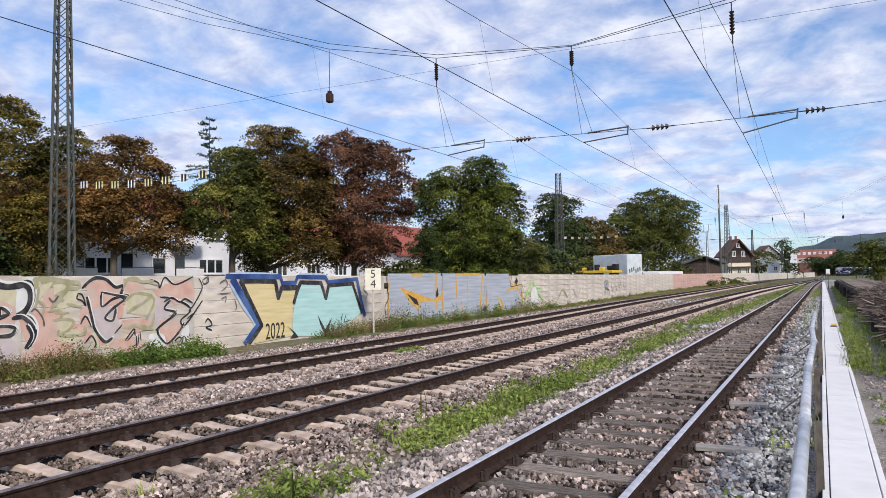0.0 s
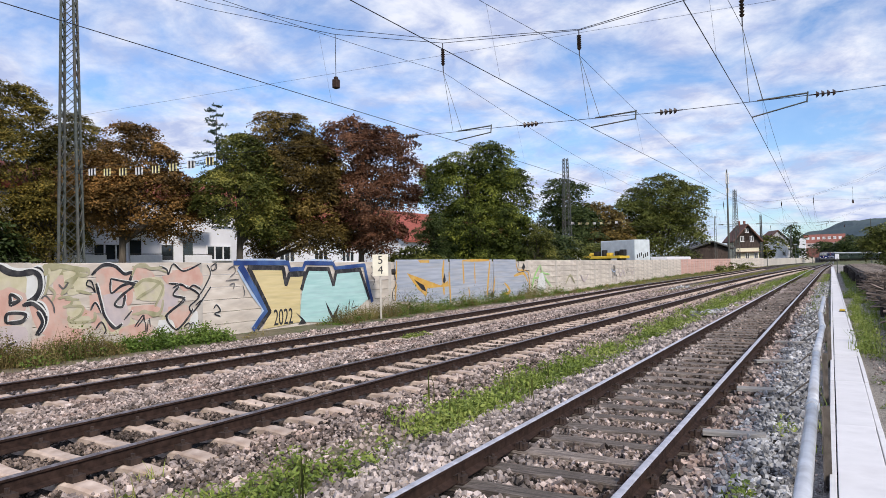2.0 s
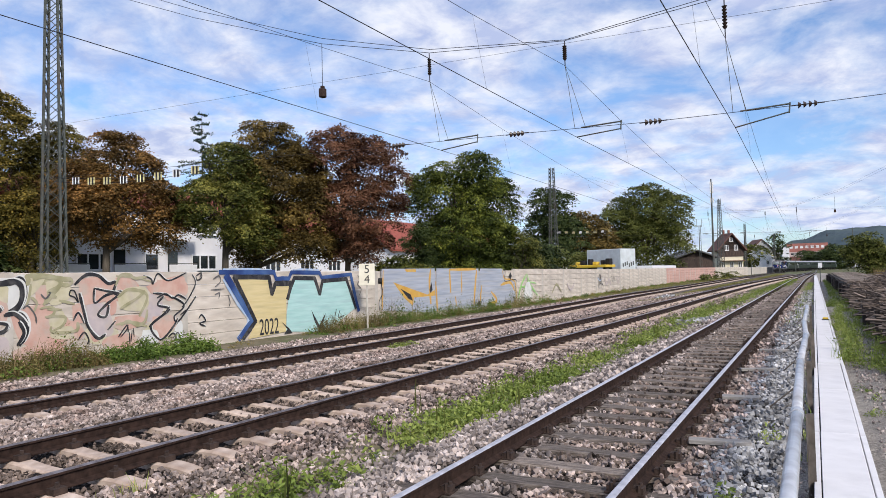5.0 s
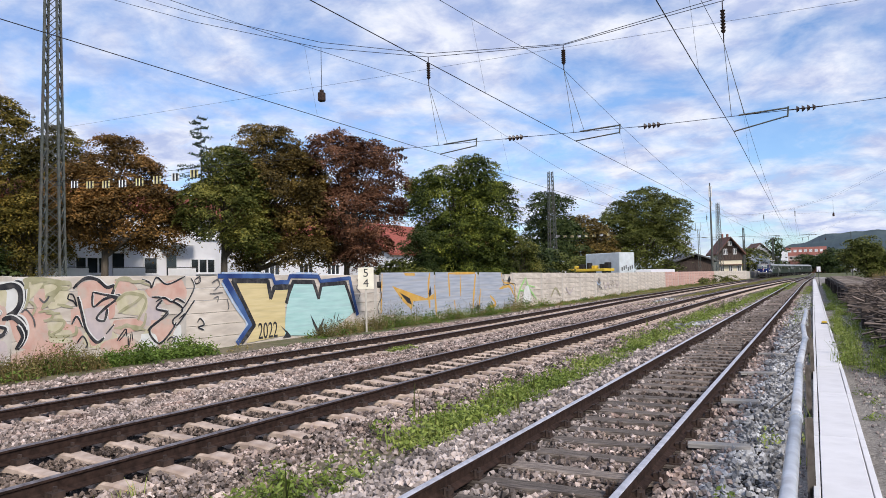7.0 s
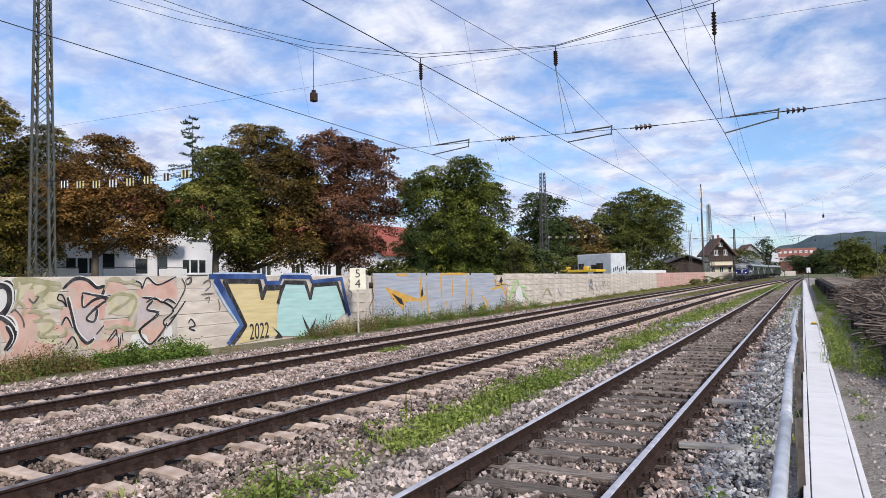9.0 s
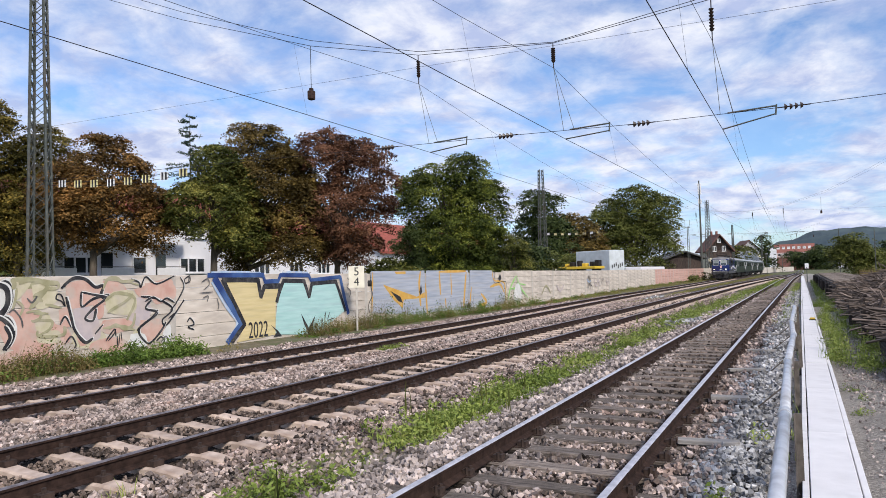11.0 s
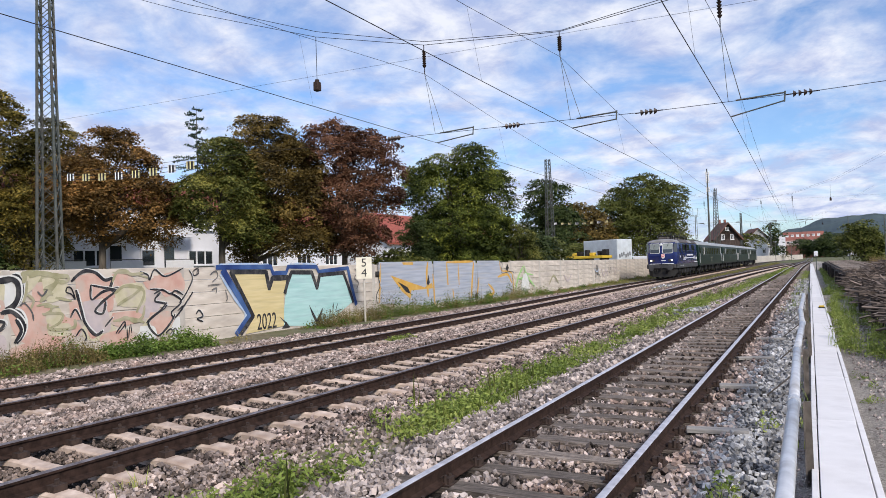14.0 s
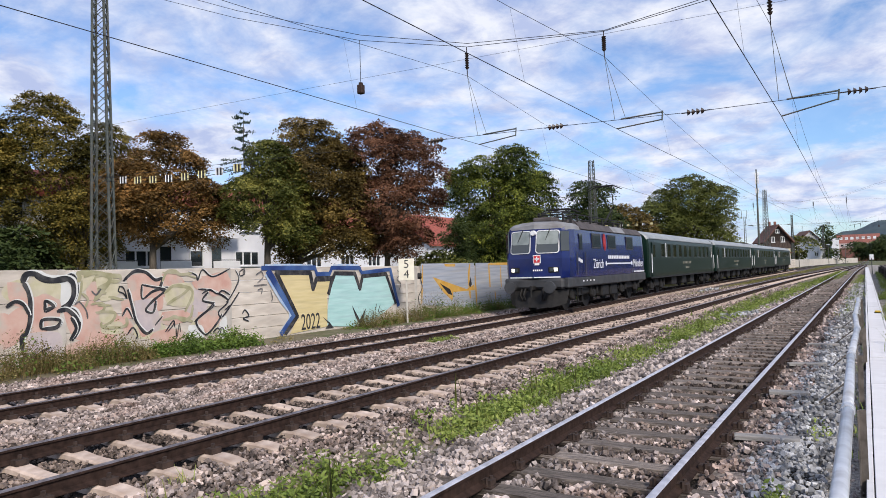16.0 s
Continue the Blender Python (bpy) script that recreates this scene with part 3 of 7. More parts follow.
def crown_points(domes, leaf_size, fill, lift):
    """Leaves in flat sprays, the sprays on rounded boughs, the boughs over the domes of a crown; and a shaded filling."""
    C, Nn = [], []
    D = np.array(domes, float)

    def depth(p):
        """How far inside the crown each point lies: 1 on the skin, less within."""
        return np.min([np.linalg.norm((p - d[:3]) / d[[3, 3, 4]], axis=1) for d in D], axis=0)

    area = D[:, 3] * (D[:, 3] + 2 * D[:, 4]) / 3 * 12.6
    unit = leaf_size / 0.11
    for d, a in zip(D, area):
        m = int(a / (0.75 * unit * unit))
        u = rng.normal(size=(m, 3))
        u[:, 2] = np.where((u[:, 2] < -0.5) & (rng.random(m) < 0.5), -u[:, 2], u[:, 2])
        u /= np.linalg.norm(u, axis=1)[:, None]
        c = d[:3] + u * d[[3, 3, 4]] * rng.uniform(0.74, 1.04, m)[:, None]
        keep = depth(c) > 0.62
        c, u = c[keep], u[keep]
        br = rng.uniform(0.32, 0.72, len(c)) * unit
        for cc, uu, r in zip(c, u, br):
            k = int(9 + 16 * (r / unit) ** 2)
            v = rng.normal(size=(k, 3)) + uu * 0.9 + np.array([0, 0, 0.35])
            v /= np.linalg.norm(v, axis=1)[:, None]
            sc = cc + v * r * np.array([1.15, 1.15, 0.62])
            sn = v * (1 - lift) + np.array([0, 0, 1.0]) * lift + rng.normal(size=(k, 3)) * 0.16
            sn /= np.linalg.norm(sn, axis=1)[:, None]
            q = rng.integers(11, 17)
            w = rng.normal(size=(k, q, 3)) * 0.2 * unit
            w -= sn[:, None] * np.sum(w * sn[:, None], axis=2)[..., None] * 0.8
            w[..., 2] -= 0.5 * np.linalg.norm(w, axis=2) ** 2 / unit
            C.append((sc[:, None] + w).reshape(-1, 3))
            Nn.append((sn[:, None] + rng.normal(size=(k, q, 3)) * 0.3).reshape(-1, 3))
        m = int(a * 34 * fill / (unit * unit))
        u = rng.normal(size=(m, 3))
        u /= np.linalg.norm(u, axis=1)[:, None]
        C.append(d[:3] + u * d[[3, 3, 4]] * (rng.uniform(0.2, 1, m) ** 0.5)[:, None] * 0.86)
        Nn.append(rng.normal(size=(m, 3)))
    C, Nn = np.concatenate(C), np.concatenate(Nn)
    return C, Nn / np.linalg.norm(Nn, axis=1)[:, None]


def tree(name, label, x, y, height, domes, leaf, leaf_size=0.11, seed=1, trunk_r=0.22, z0=-0.4, fill=1.0, lift=0.62):
    """domes: x, y, z of a rounded mass of the crown from the foot, its half width and half height."""
    global rng
    rng = np.random.default_rng(seed)
    t = thing(name, label, "tree", (x, y, z0), group="trees behind the wall")
    fork = max(0.3, min(d[2] - d[4] * 0.5 for d in domes))
    bm = bmesh.new()
    rod(bm, (0, 0, 0), (0.08, 0.05, fork), trunk_r * 1.15, trunk_r * 0.8, 9)
    rod(bm, (0.08, 0.05, fork), (domes[0][0] * 0.7, domes[0][1] * 0.7, height * 0.78), trunk_r * 0.8, trunk_r * 0.2, 7)
    part("trunk", bm, M["bark"], t)
    bm = bmesh.new()
    for d in domes:
        for _ in range(9):
            u = rng.normal(size=3)
            u /= np.linalg.norm(u)
            c = Vector((d[0] + u[0] * d[3] * 0.85, d[1] + u[1] * d[3] * 0.85, d[2] + abs(u[2]) * d[4] * 0.7 - d[4] * 0.2))
            a = Vector((0.06, 0.05, float(min(c.z * 0.75, fork + rng.uniform(0, 0.25) * height))))
            m = a.lerp(c, 0.5) + Vector((0, 0, 0.35))
            rod(bm, a, m, trunk_r * 0.42, trunk_r * 0.25, 5)
            rod(bm, m, c, trunk_r * 0.25, trunk_r * 0.07, 5)
    part("branchwork", bm, M["bark"], t)
    C, Nn = crown_points(domes, leaf_size, fill, lift)
    part("crown", cards("crown", C, Nn, leaf_size * 0.82 * rng.uniform(0.6, 1.3, len(C)), 0.55, leaf), None, t)
    return t


def round_crown(height, r, low=0.0, seed=0, n=4):
    """A broad crown of one large mass and smaller ones leaning out of it."""
    rnd = random.Random(seed)
    zc, rz = height * (1 + low) / 2, height * (1 - low) / 2
    res = [(0.0, 0.0, zc, r * 0.88, rz * 0.95)]
    for k in range(n):
        a = k * 6.283 / n + rnd.uniform(-0.5, 0.5)
        q = rnd.uniform(0.4, 0.6)
        res.append((math.cos(a) * r * 0.55, math.sin(a) * r * 0.55, zc + rz * rnd.uniform(-0.35, 0.5), r * q, rz * q))
    return res


def conifer(x, y, height, r, leaf, seed=3):
    global rng
    rng = np.random.default_rng(seed)
    t = thing("conifer_tree", "thin blue-green conifer with sparse drooping branches", "tree", (x, y, -0.4), group="trees behind the wall")
    bm = bmesh.new()
    rod(bm, (0, 0, 0), (0, 0, height), 0.18, 0.02, 7)
    part("trunk", bm, M["bark"], t)
    bm = bmesh.new()
    C, Nn = [], []
    z = height * 0.35
    while z < height - 0.1:
        f = (height - z) / (height * 0.65)
        for _ in range(3):
            a = rng.uniform(0, 6.28)
            ln = r * (0.12 + 0.88 * f) * rng.uniform(0.6, 1.1)
            e = np.array([math.cos(a) * ln, math.sin(a) * ln, z - 0.05 * ln + 0.12 * rng.normal()])
            rod(bm, (0, 0, z), e, 0.035, 0.01, 4)
            q = rng.uniform(0.1, 1, int(6 + 22 * ln))
            C.append(np.outer(q, e - np.array([0, 0, z])) + np.array([0, 0, z]) + rng.normal(size=(len(q), 3)) * 0.07)
        z += 0.5
    part("branchwork", bm, M["bark"], t)
    C = np.concatenate(C)
    Nn = rng.normal(size=C.shape)
    Nn /= np.linalg.norm(Nn, axis=1)[:, None]
    part("needles", cards("needles", C, Nn, 0.16 * rng.uniform(0.6, 1.3, len(C)), 0.35, leaf), None, t)


LEAF = dict(
    olive=leaf_material("olive autumn leaves", (0.03, 0.029, 0.007), (0.12, 0.103, 0.024), (0.4, 0.29, 0.065)),
    rust=leaf_material("rust brown leaves", (0.042, 0.028, 0.01), (0.165, 0.097, 0.032), (0.47, 0.25, 0.08)),
    green=leaf_material("mixed green leaves", (0.022, 0.029, 0.007), (0.1, 0.115, 0.027), (0.33, 0.3, 0.07)),
    brown=leaf_material("dark olive brown leaves", (0.03, 0.023, 0.008), (0.12, 0.085, 0.026), (0.35, 0.24, 0.066)),
    maroon=leaf_material("maroon brown leaves", (0.0392, 0.0199, 0.0128), (0.154, 0.0746, 0.0441), (0.326, 0.163, 0.0928)),
    fresh=leaf_material("fresh green leaves", (0.012, 0.019, 0.004), (0.066, 0.09, 0.016), (0.35, 0.38, 0.066)),
    dark=leaf_material("dark green leaves", (0.0168, 0.0312, 0.0108), (0.054, 0.078, 0.024), (0.108, 0.132, 0.042)),
    plane=leaf_material("dull green leaves", (0.0247, 0.0317, 0.00706), (0.104, 0.121, 0.0273), (0.225, 0.232, 0.0631)),
    needle=leaf_material("blue-green needles", (0.023, 0.046, 0.03), (0.06, 0.1, 0.07)),
    brownweed=leaf_material("brownish seeding weeds", (0.092, 0.0747, 0.0287), (0.218, 0.184, 0.069), (0.345, 0.276, 0.115)),
    weed=leaf_material("fresh weed leaves", (0.075, 0.11, 0.02), (0.2, 0.265, 0.055), (0.38, 0.42, 0.12)),
    meadow=leaf_material("leafy green weeds", (0.05, 0.085, 0.016), (0.12, 0.19, 0.035), (0.2, 0.27, 0.06)),
    verge=leaf_material("olive verge grass", (0.09, 0.09, 0.025), (0.2, 0.19, 0.06), (0.34, 0.3, 0.11)),
    dry=leaf_material("dry weed stalks", (0.09, 0.06, 0.025), (0.2, 0.14, 0.06), (0.3, 0.24, 0.1)),
)


def trees():
    tree("chestnut_tree", "tall olive-brown tree behind the lattice mast", -41.7, 25.8, 13.4,
         [(-0.9, -1.6, 8.5, 2.6, 4.9), (0.85, 1.3, 8.4, 1.8, 3.3), (-3.2, -5.6, 8.0, 3.6, 3.9), (0.0, 0.0, 5.2, 2.3, 2.8)], LEAF["olive"], seed=11)
    tree("chestnut_tree", "rust-brown chestnut with autumn leaves behind the wall", -36.7, 27.2, 10.8,
         [(0.57, 0.75, 8.5, 1.85, 2.3), (0.65, 0.86, 6.3, 3.2, 2.0), (2.06, 2.58, 5.15, 1.2, 1.2), (-0.5, -0.7, 7.2, 2.0, 2.1)], LEAF["rust"], seed=12)
    tree("maple_tree", "green tree turning yellow before a white house", -31.5, 31.4, 10.3,
         [(0.08, 0.08, 8.3, 1.75, 1.95), (0.07, 0.07, 6.4, 2.7, 2.1), (1.2, 1.2, 4.75, 1.15, 1.0)], LEAF["green"], seed=13)
    tree("chestnut_tree", "tall dark brown chestnut with a ragged crown", -31.6, 34.4, 12.3,
         [(0.5, 0.44, 10.3, 1.8, 1.9), (1.05, 0.93, 7.95, 3.1, 2.6), (1.9, 1.6, 8.7, 1.7, 1.8), (2.55, 2.2, 5.7, 1.7, 2.1), (0.14, 0.13, 5.4, 2.0, 1.9), (2.2, 1.9, 4.0, 2.0, 1.2), (-0.3, -0.25, 3.9, 1.2, 1.0)], LEAF["brown"], seed=14)
    tree("copper_beech_tree", "maroon-leaved tree with a broad crown", -27.4, 38.2, 11.9,
         [(-0.5, -0.36, 10.0, 1.75, 1.8), (1.25, 0.86, 8.9, 2.1, 2.35), (0.77, 0.54, 6.4, 2.7, 2.3), (0.74, 0.52, 4.4, 1.6, 1.4), (0.44, 0.31, 3.7, 1.4, 1.0)], LEAF["maroon"], seed=15, fill=0.7)
    conifer(-56.3, 53.2, 19.6, 5.6, LEAF["needle"])
    tree("hornbeam_tree", "dense fresh green tree reaching down to the wall", -22.8, 46.3, 10.9,
         [(1.03, 0.49, 9.0, 1.6, 1.85), (-1.4, -0.72, 7.7, 2.2, 2.2), (1.88, 0.88, 6.4, 2.0, 2.7), (0.04, 0.02, 4.7, 3.6, 2.2), (0.3, 0.2, 2.2, 3.4, 2.0)], LEAF["fresh"], seed=36, lift=0.55, fill=1.7)
    tree("shrub", "dark grey-green shrub beside a hornbeam", -24.2, 43.2, 5.6, [(0.03, 0.02, 4.1, 1.4, 1.6), (0.3, 0.2, 2.2, 1.5, 1.8)], LEAF["dark"], 0.09, seed=37)
    tree("shrub", "yellowish green shrub behind the wall", -18.9, 48.2, 5.0, [(0, 0, 3.6, 0.9, 1.3), (0.2, 0.5, 2.0, 1.1, 1.6)], LEAF["green"], 0.09, seed=38)
    tree("yew_tree", "dark green dense tree behind a lattice mast", -39.9, 116.0, 16.0, [(0, 0, 11.5, 3.3, 4.5), (0.5, 0.2, 7.0, 4.7, 5.5), (-0.6, 0, 3.5, 4.6, 3.5)], LEAF["dark"], 0.29, seed=17, fill=2.0)
    tree("chestnut_tree", "small brownish tree among larger ones", -37.6, 127.0, 13.2, round_crown(13.2, 4.8, 0.02, 18), LEAF["brown"], 0.3, seed=18)
    tree("plane_tree", "broad dull green tree with a rounded crown", -29.6, 142.3, 19.0,
         [(-4.2, -0.9, 11.0, 4.0, 5.0), (0.2, 0.0, 13.6, 4.6, 5.2), (4.0, 0.8, 12.2, 4.1, 5.4), (0, 0, 7.0, 7.4, 6.4)], LEAF["plane"], 0.27, seed=19, fill=1.6)


trees()


# ---- train ----
def train_path():
    ys = np.arange(-60, 520, 1.0)
    xs = np.array([float(far_x(y)) for y in ys])
    s = np.concatenate([[0], np.cumsum(np.hypot(np.diff(xs), np.diff(ys)))])
    return xs, ys, s - np.interp(0.0, ys, s)


PATH_X, PATH_Y, PATH_S = train_path()
RUN_T = (0, 1.5, 3.5, 7, 9, 12, 12.5, 13.5, 14.5, 15, 15.5, 16)
RUN_Y = (358.0, 327.1, 286.1, 214.6, 173.0, 109.8, 99.5, 80.0, 59.6, 48.9, 38.0, 27.0)


def on_path(s):
    return Vector((float(np.interp(s, PATH_S, PATH_X)), float(np.interp(s, PATH_S, PATH_Y)), FAR_Z))


def vehicle_pose(front, a, b):
    """Pose of a vehicle whose front stands at the way front, with bogies a and b metres behind it."""
    p, q = on_path(front + a), on_path(front + b)
    d = q - p
    ang = math.atan2(-d.x, d.y)
    o = p - d.normalized() * a
    return pose(o.x, o.y, o.z, 0, 0, math.degrees(ang))


def front_at(t):
    return float(np.interp(np.interp(t, RUN_T, RUN_Y), PATH_Y, PATH_S))


def text_mesh(body, size, mat, extrude=0.003):
    cu = bpy.data.curves.new("lettering", "FONT")
    cu.body, cu.size, cu.extrude, cu.align_x, cu.align_y = body, size, extrude, "CENTER", "CENTER"
    tmp = bpy.data.objects.new("lettering", cu)
    scene.collection.objects.link(tmp)
    me = bpy.data.meshes.new_from_object(tmp.evaluated_get(bpy.context.evaluated_depsgraph_get()))
    bpy.data.objects.remove(tmp)
    bpy.data.curves.remove(cu)
    me.materials.clear()
    me.materials.append(mat)
    return me


TM = dict(
    blue=material("blue locomotive paint", (0.006, 0.0125, 0.08), (0.011, 0.024, 0.14), 0.7, 0.16, 0, 0.04, 4, stain=(0.03, 0.03, 0.1), stain_scale=1.0, stain_amount=0.5, spec=0.5),
    grey=material("grey underframe paint", (0.03, 0.031, 0.034), (0.065, 0.067, 0.072), 2, 0.6, 0, 0.1, 20, stain=(0.06, 0.05, 0.045), stain_scale=1.6),
    roof=material("dusty grey roof", (0.2, 0.2, 0.21), (0.3, 0.3, 0.31), 1.5, 0.65, 0, 0.1, 15, stain=(0.11, 0.09, 0.08), stain_scale=0.9),
    roof_dark=material("sooty brown roof hood", (0.05, 0.04, 0.04), (0.1, 0.085, 0.08), 2, 0.7, 0, 0.1, 15),
    under=material("sooty running gear", (0.008, 0.0075, 0.0075), (0.022, 0.02, 0.019), 5, 0.7, 0.1, 0.3, 20),
    tyre=material("bright wheel tread", (0.2, 0.19, 0.19), (0.35, 0.34, 0.34), 5, 0.4, 0.8, 0.05),
    green=material("dark green coach paint", (0.004, 0.0145, 0.0105), (0.009, 0.024, 0.018), 0.8, 0.3, 0, 0.03, 5, stain=(0.014, 0.024, 0.018), stain_scale=1.3, spec=0.16),
    coach_roof=material("silver-grey coach roof", (0.26, 0.28, 0.29), (0.36, 0.38, 0.39), 1.2, 0.55, 0.1, 0.08, 8, stain=(0.2, 0.2, 0.2), stain_scale=0.8),
    white=material("white lettering paint", (0.72, 0.72, 0.74), (0.8, 0.8, 0.82), 5, 0.5, 0, 0),
    red=material("red paint", (0.5, 0.03, 0.04), (0.6, 0.05, 0.06), 5, 0.5, 0, 0),
    window=glass_material("dark cab glass", (0.05, 0.06, 0.065), 0.04),
    window_coach=glass_material("coach window glass", (0.018, 0.022, 0.022), 0.05),
    sky_glare=material("pale painted sky reflection", (0.2, 0.23, 0.22), (0.3, 0.33, 0.32), 3, 0.3, 0, 0),
    lamp=glow_material("lit headlamp", (1.0, 0.95, 0.85), 2.5),
    coach_frame=material("dull metal window frame", (0.07, 0.085, 0.08), (0.13, 0.15, 0.14), 4, 0.5, 0.2, 0),
    ochre=material("ochre coach lettering", (0.17, 0.16, 0.12), (0.26, 0.245, 0.19), 4, 0.6, 0, 0),
)


def lofted(rings, fold=None):
    """A skin over rings of points, with both ends closed."""
    bm = bmesh.new()
    rows = [[bm.verts.new(p) for p in r] for r in rings]
    n = len(rows[0])
    for a, b in zip(rows, rows[1:]):
        for j in range(n - 1):
            bm.faces.new((a[j], a[j + 1], b[j + 1], b[j]))
        bm.faces.new((a[n - 1], a[0], b[0], b[n - 1]))
    if not fold:
        bm.faces.new(rows[0])
        bm.faces.new(rows[-1][::-1])
        return bm
    # ends in level strips that meet on the centre line
    for row in (rows[0], rows[-1]):
        m = n // 2
        mid = [bm.verts.new((0, fold(0, v.co.z) if row is rows[0] else LOCO_N - fold(0, v.co.z), v.co.z)) for v in row[:m]] + [row[m]]
        for j in range(m):
            bm.faces.new([row[j], row[j + 1], mid[j + 1], mid[j]] if j + 1 < m else [row[j], row[m], mid[j]])
            a, b = n - 1 - j, n - 2 - j
            bm.faces.new([row[a], mid[j], mid[j + 1], row[b]] if j + 1 < m else [row[a], mid[j], row[m]])
    return bm


def ribbon_box(bm, x, y0, y1, z0, z1, t=0.012, mi=0):
    box(bm, x, (y0 + y1) / 2, (z0 + z1) / 2, t, abs(y1 - y0), abs(z1 - z0), mi=mi)


def wheelset(parent, y, r, name="wheelset"):
    bm = bmesh.new()
    rod(bm, (-0.8, 0, 0), (0.8, 0, 0), 0.09, seg=8)
    for s in (-1, 1):
        rod(bm, (s * 0.69, 0, 0), (s * 0.81, 0, 0), r, seg=24)
        rod(bm, (s * 0.66, 0, 0), (s * 0.69, 0, 0), r + 0.03, seg=24)
        for k in range(6):
            a = k * math.pi / 3
            box(bm, s * 0.82, math.cos(a) * r * 0.5, math.sin(a) * r * 0.5, 0.03, 0.08, 0.08)
    ob = part(name, bm, TM["under"], parent)
    ob.matrix_basis = pose(0, y, r)
    return ob


def bogie(thing_ob, y, base, r, wide=1.08):
    bm = bmesh.new()
    for s in (-1, 1):
        box(bm, s * wide, y, r + 0.12, 0.16, base + 1.5, 0.28, bev=0.05)
        box(bm, s * wide, y, r + 0.36, 0.2, 1.0, 0.4, bev=0.05)
        for k in (-1, 1):
            box(bm, s * (wide + 0.04), y + k * base / 2, r, 0.26, 0.42, 0.42, bev=0.08)
            rod(bm, (s * (wide + 0.1), y + k * (base / 2 - 0.45), r - 0.05), (s * (wide + 0.1), y + k * (base / 2 - 0.45), r + 0.4), 0.1, seg=10)
            rod(bm, (s * (wide + 0.1), y + k * (base / 2 + 0.45), r - 0.05), (s * (wide + 0.1), y + k * (base / 2 + 0.45), r + 0.4), 0.1, seg=10)
            box(bm, s * (wide - 0.2), y + k * (base / 2 + r + 0.1), r * 0.7, 0.12, 0.1, 0.4)
    box(bm, 0, y, r + 0.25, 2.0, 0.7, 0.3, bev=0.04)
    return part("bogie", bm, TM["under"], thing_ob)


# ---- locomotive: front at y = 0, rails at z = 0 ----
LOCO_N = 14.9
HALF = [(1.44, 1.42), (1.475, 1.7), (1.48, 2.25), (1.47, 2.9), (1.44, 3.46), (1.38, 3.62), (1.2, 3.75), (0.7, 3.84), (0.0, 3.87)]


def loco_front(x, z):
    return 0.42 + 0.2 * abs(x) + 0.2 * max(0.0, z - 2.25)


def loco_rings():
    sec = [(-x, z) for x, z in HALF] + [(x, z) for x, z in reversed(HALF[:-1])]
    rings = []
    for k, (sx, drop) in enumerate(((0.82, 0.2), (0.9, 0.1), (0.965, 0.03), (1.0, 0.0))):
        w = (0.0, 0.14, 0.42, 1.15)[k]
        row = []
        for x, z in sec:
            zz = z - drop * max(0, z - 3.2) / 0.7
            y = loco_front(x * sx, zz) * (1 - w / 1.15) + w + (0.5 if k == 3 else 0.42) * (w / 1.15)
            row.append((x * sx, y, zz))
        rings.append(row)
    rear = [[(x, LOCO_N - y, z) for x, y, z in r] for r in reversed(rings)]
    return rings + rear


def face_patch(bm, x0, x1, z0, z1, depth, off, bev=0.0, mi=0):
    """A thin plate lying on one half of the sloping, bent front."""
    cx, cz = (x0 + x1) / 2, (z0 + z1) / 2
    e = 0.01
    o = Vector((cx, loco_front(cx, cz), cz))
    u = (Vector((cx + e, loco_front(cx + e, cz), cz)) - o).normalized()
    v = (Vector((cx, loco_front(cx, cz + e), cz + e)) - o).normalized()
    n = u.cross(v).normalized()
    v = n.cross(u)
    rot = Matrix((u, v, n)).transposed().to_4x4()
    c = o + n * off
    box(bm, c.x, c.y, c.z, x1 - x0, z1 - z0, depth, m=rot, mi=mi, bev=bev)


def face_round(bm, x0, x1, z0, z1, r, off, depth):
    """A thin plate with rounded corners lying on one half of the front."""
    c = ((x0 + r, z0 + r, 180), (x1 - r, z0 + r, 270), (x1 - r, z1 - r, 0), (x0 + r, z1 - r, 90))
    ring = [(x + r * math.cos(radians(a + k * 22.5)), z + r * math.sin(radians(a + k * 22.5))) for x, z, a in c for k in range(5)]
    front = [bm.verts.new((x, loco_front(x, z) - off - depth, z)) for x, z in ring]
    back = [bm.verts.new((x, loco_front(x, z) - off + depth, z)) for x, z in ring]
    bm.faces.new(front)
    for k in range(len(ring)):
        bm.faces.new((front[k], back[k], back[(k + 1) % len(ring)], front[(k + 1) % len(ring)]))


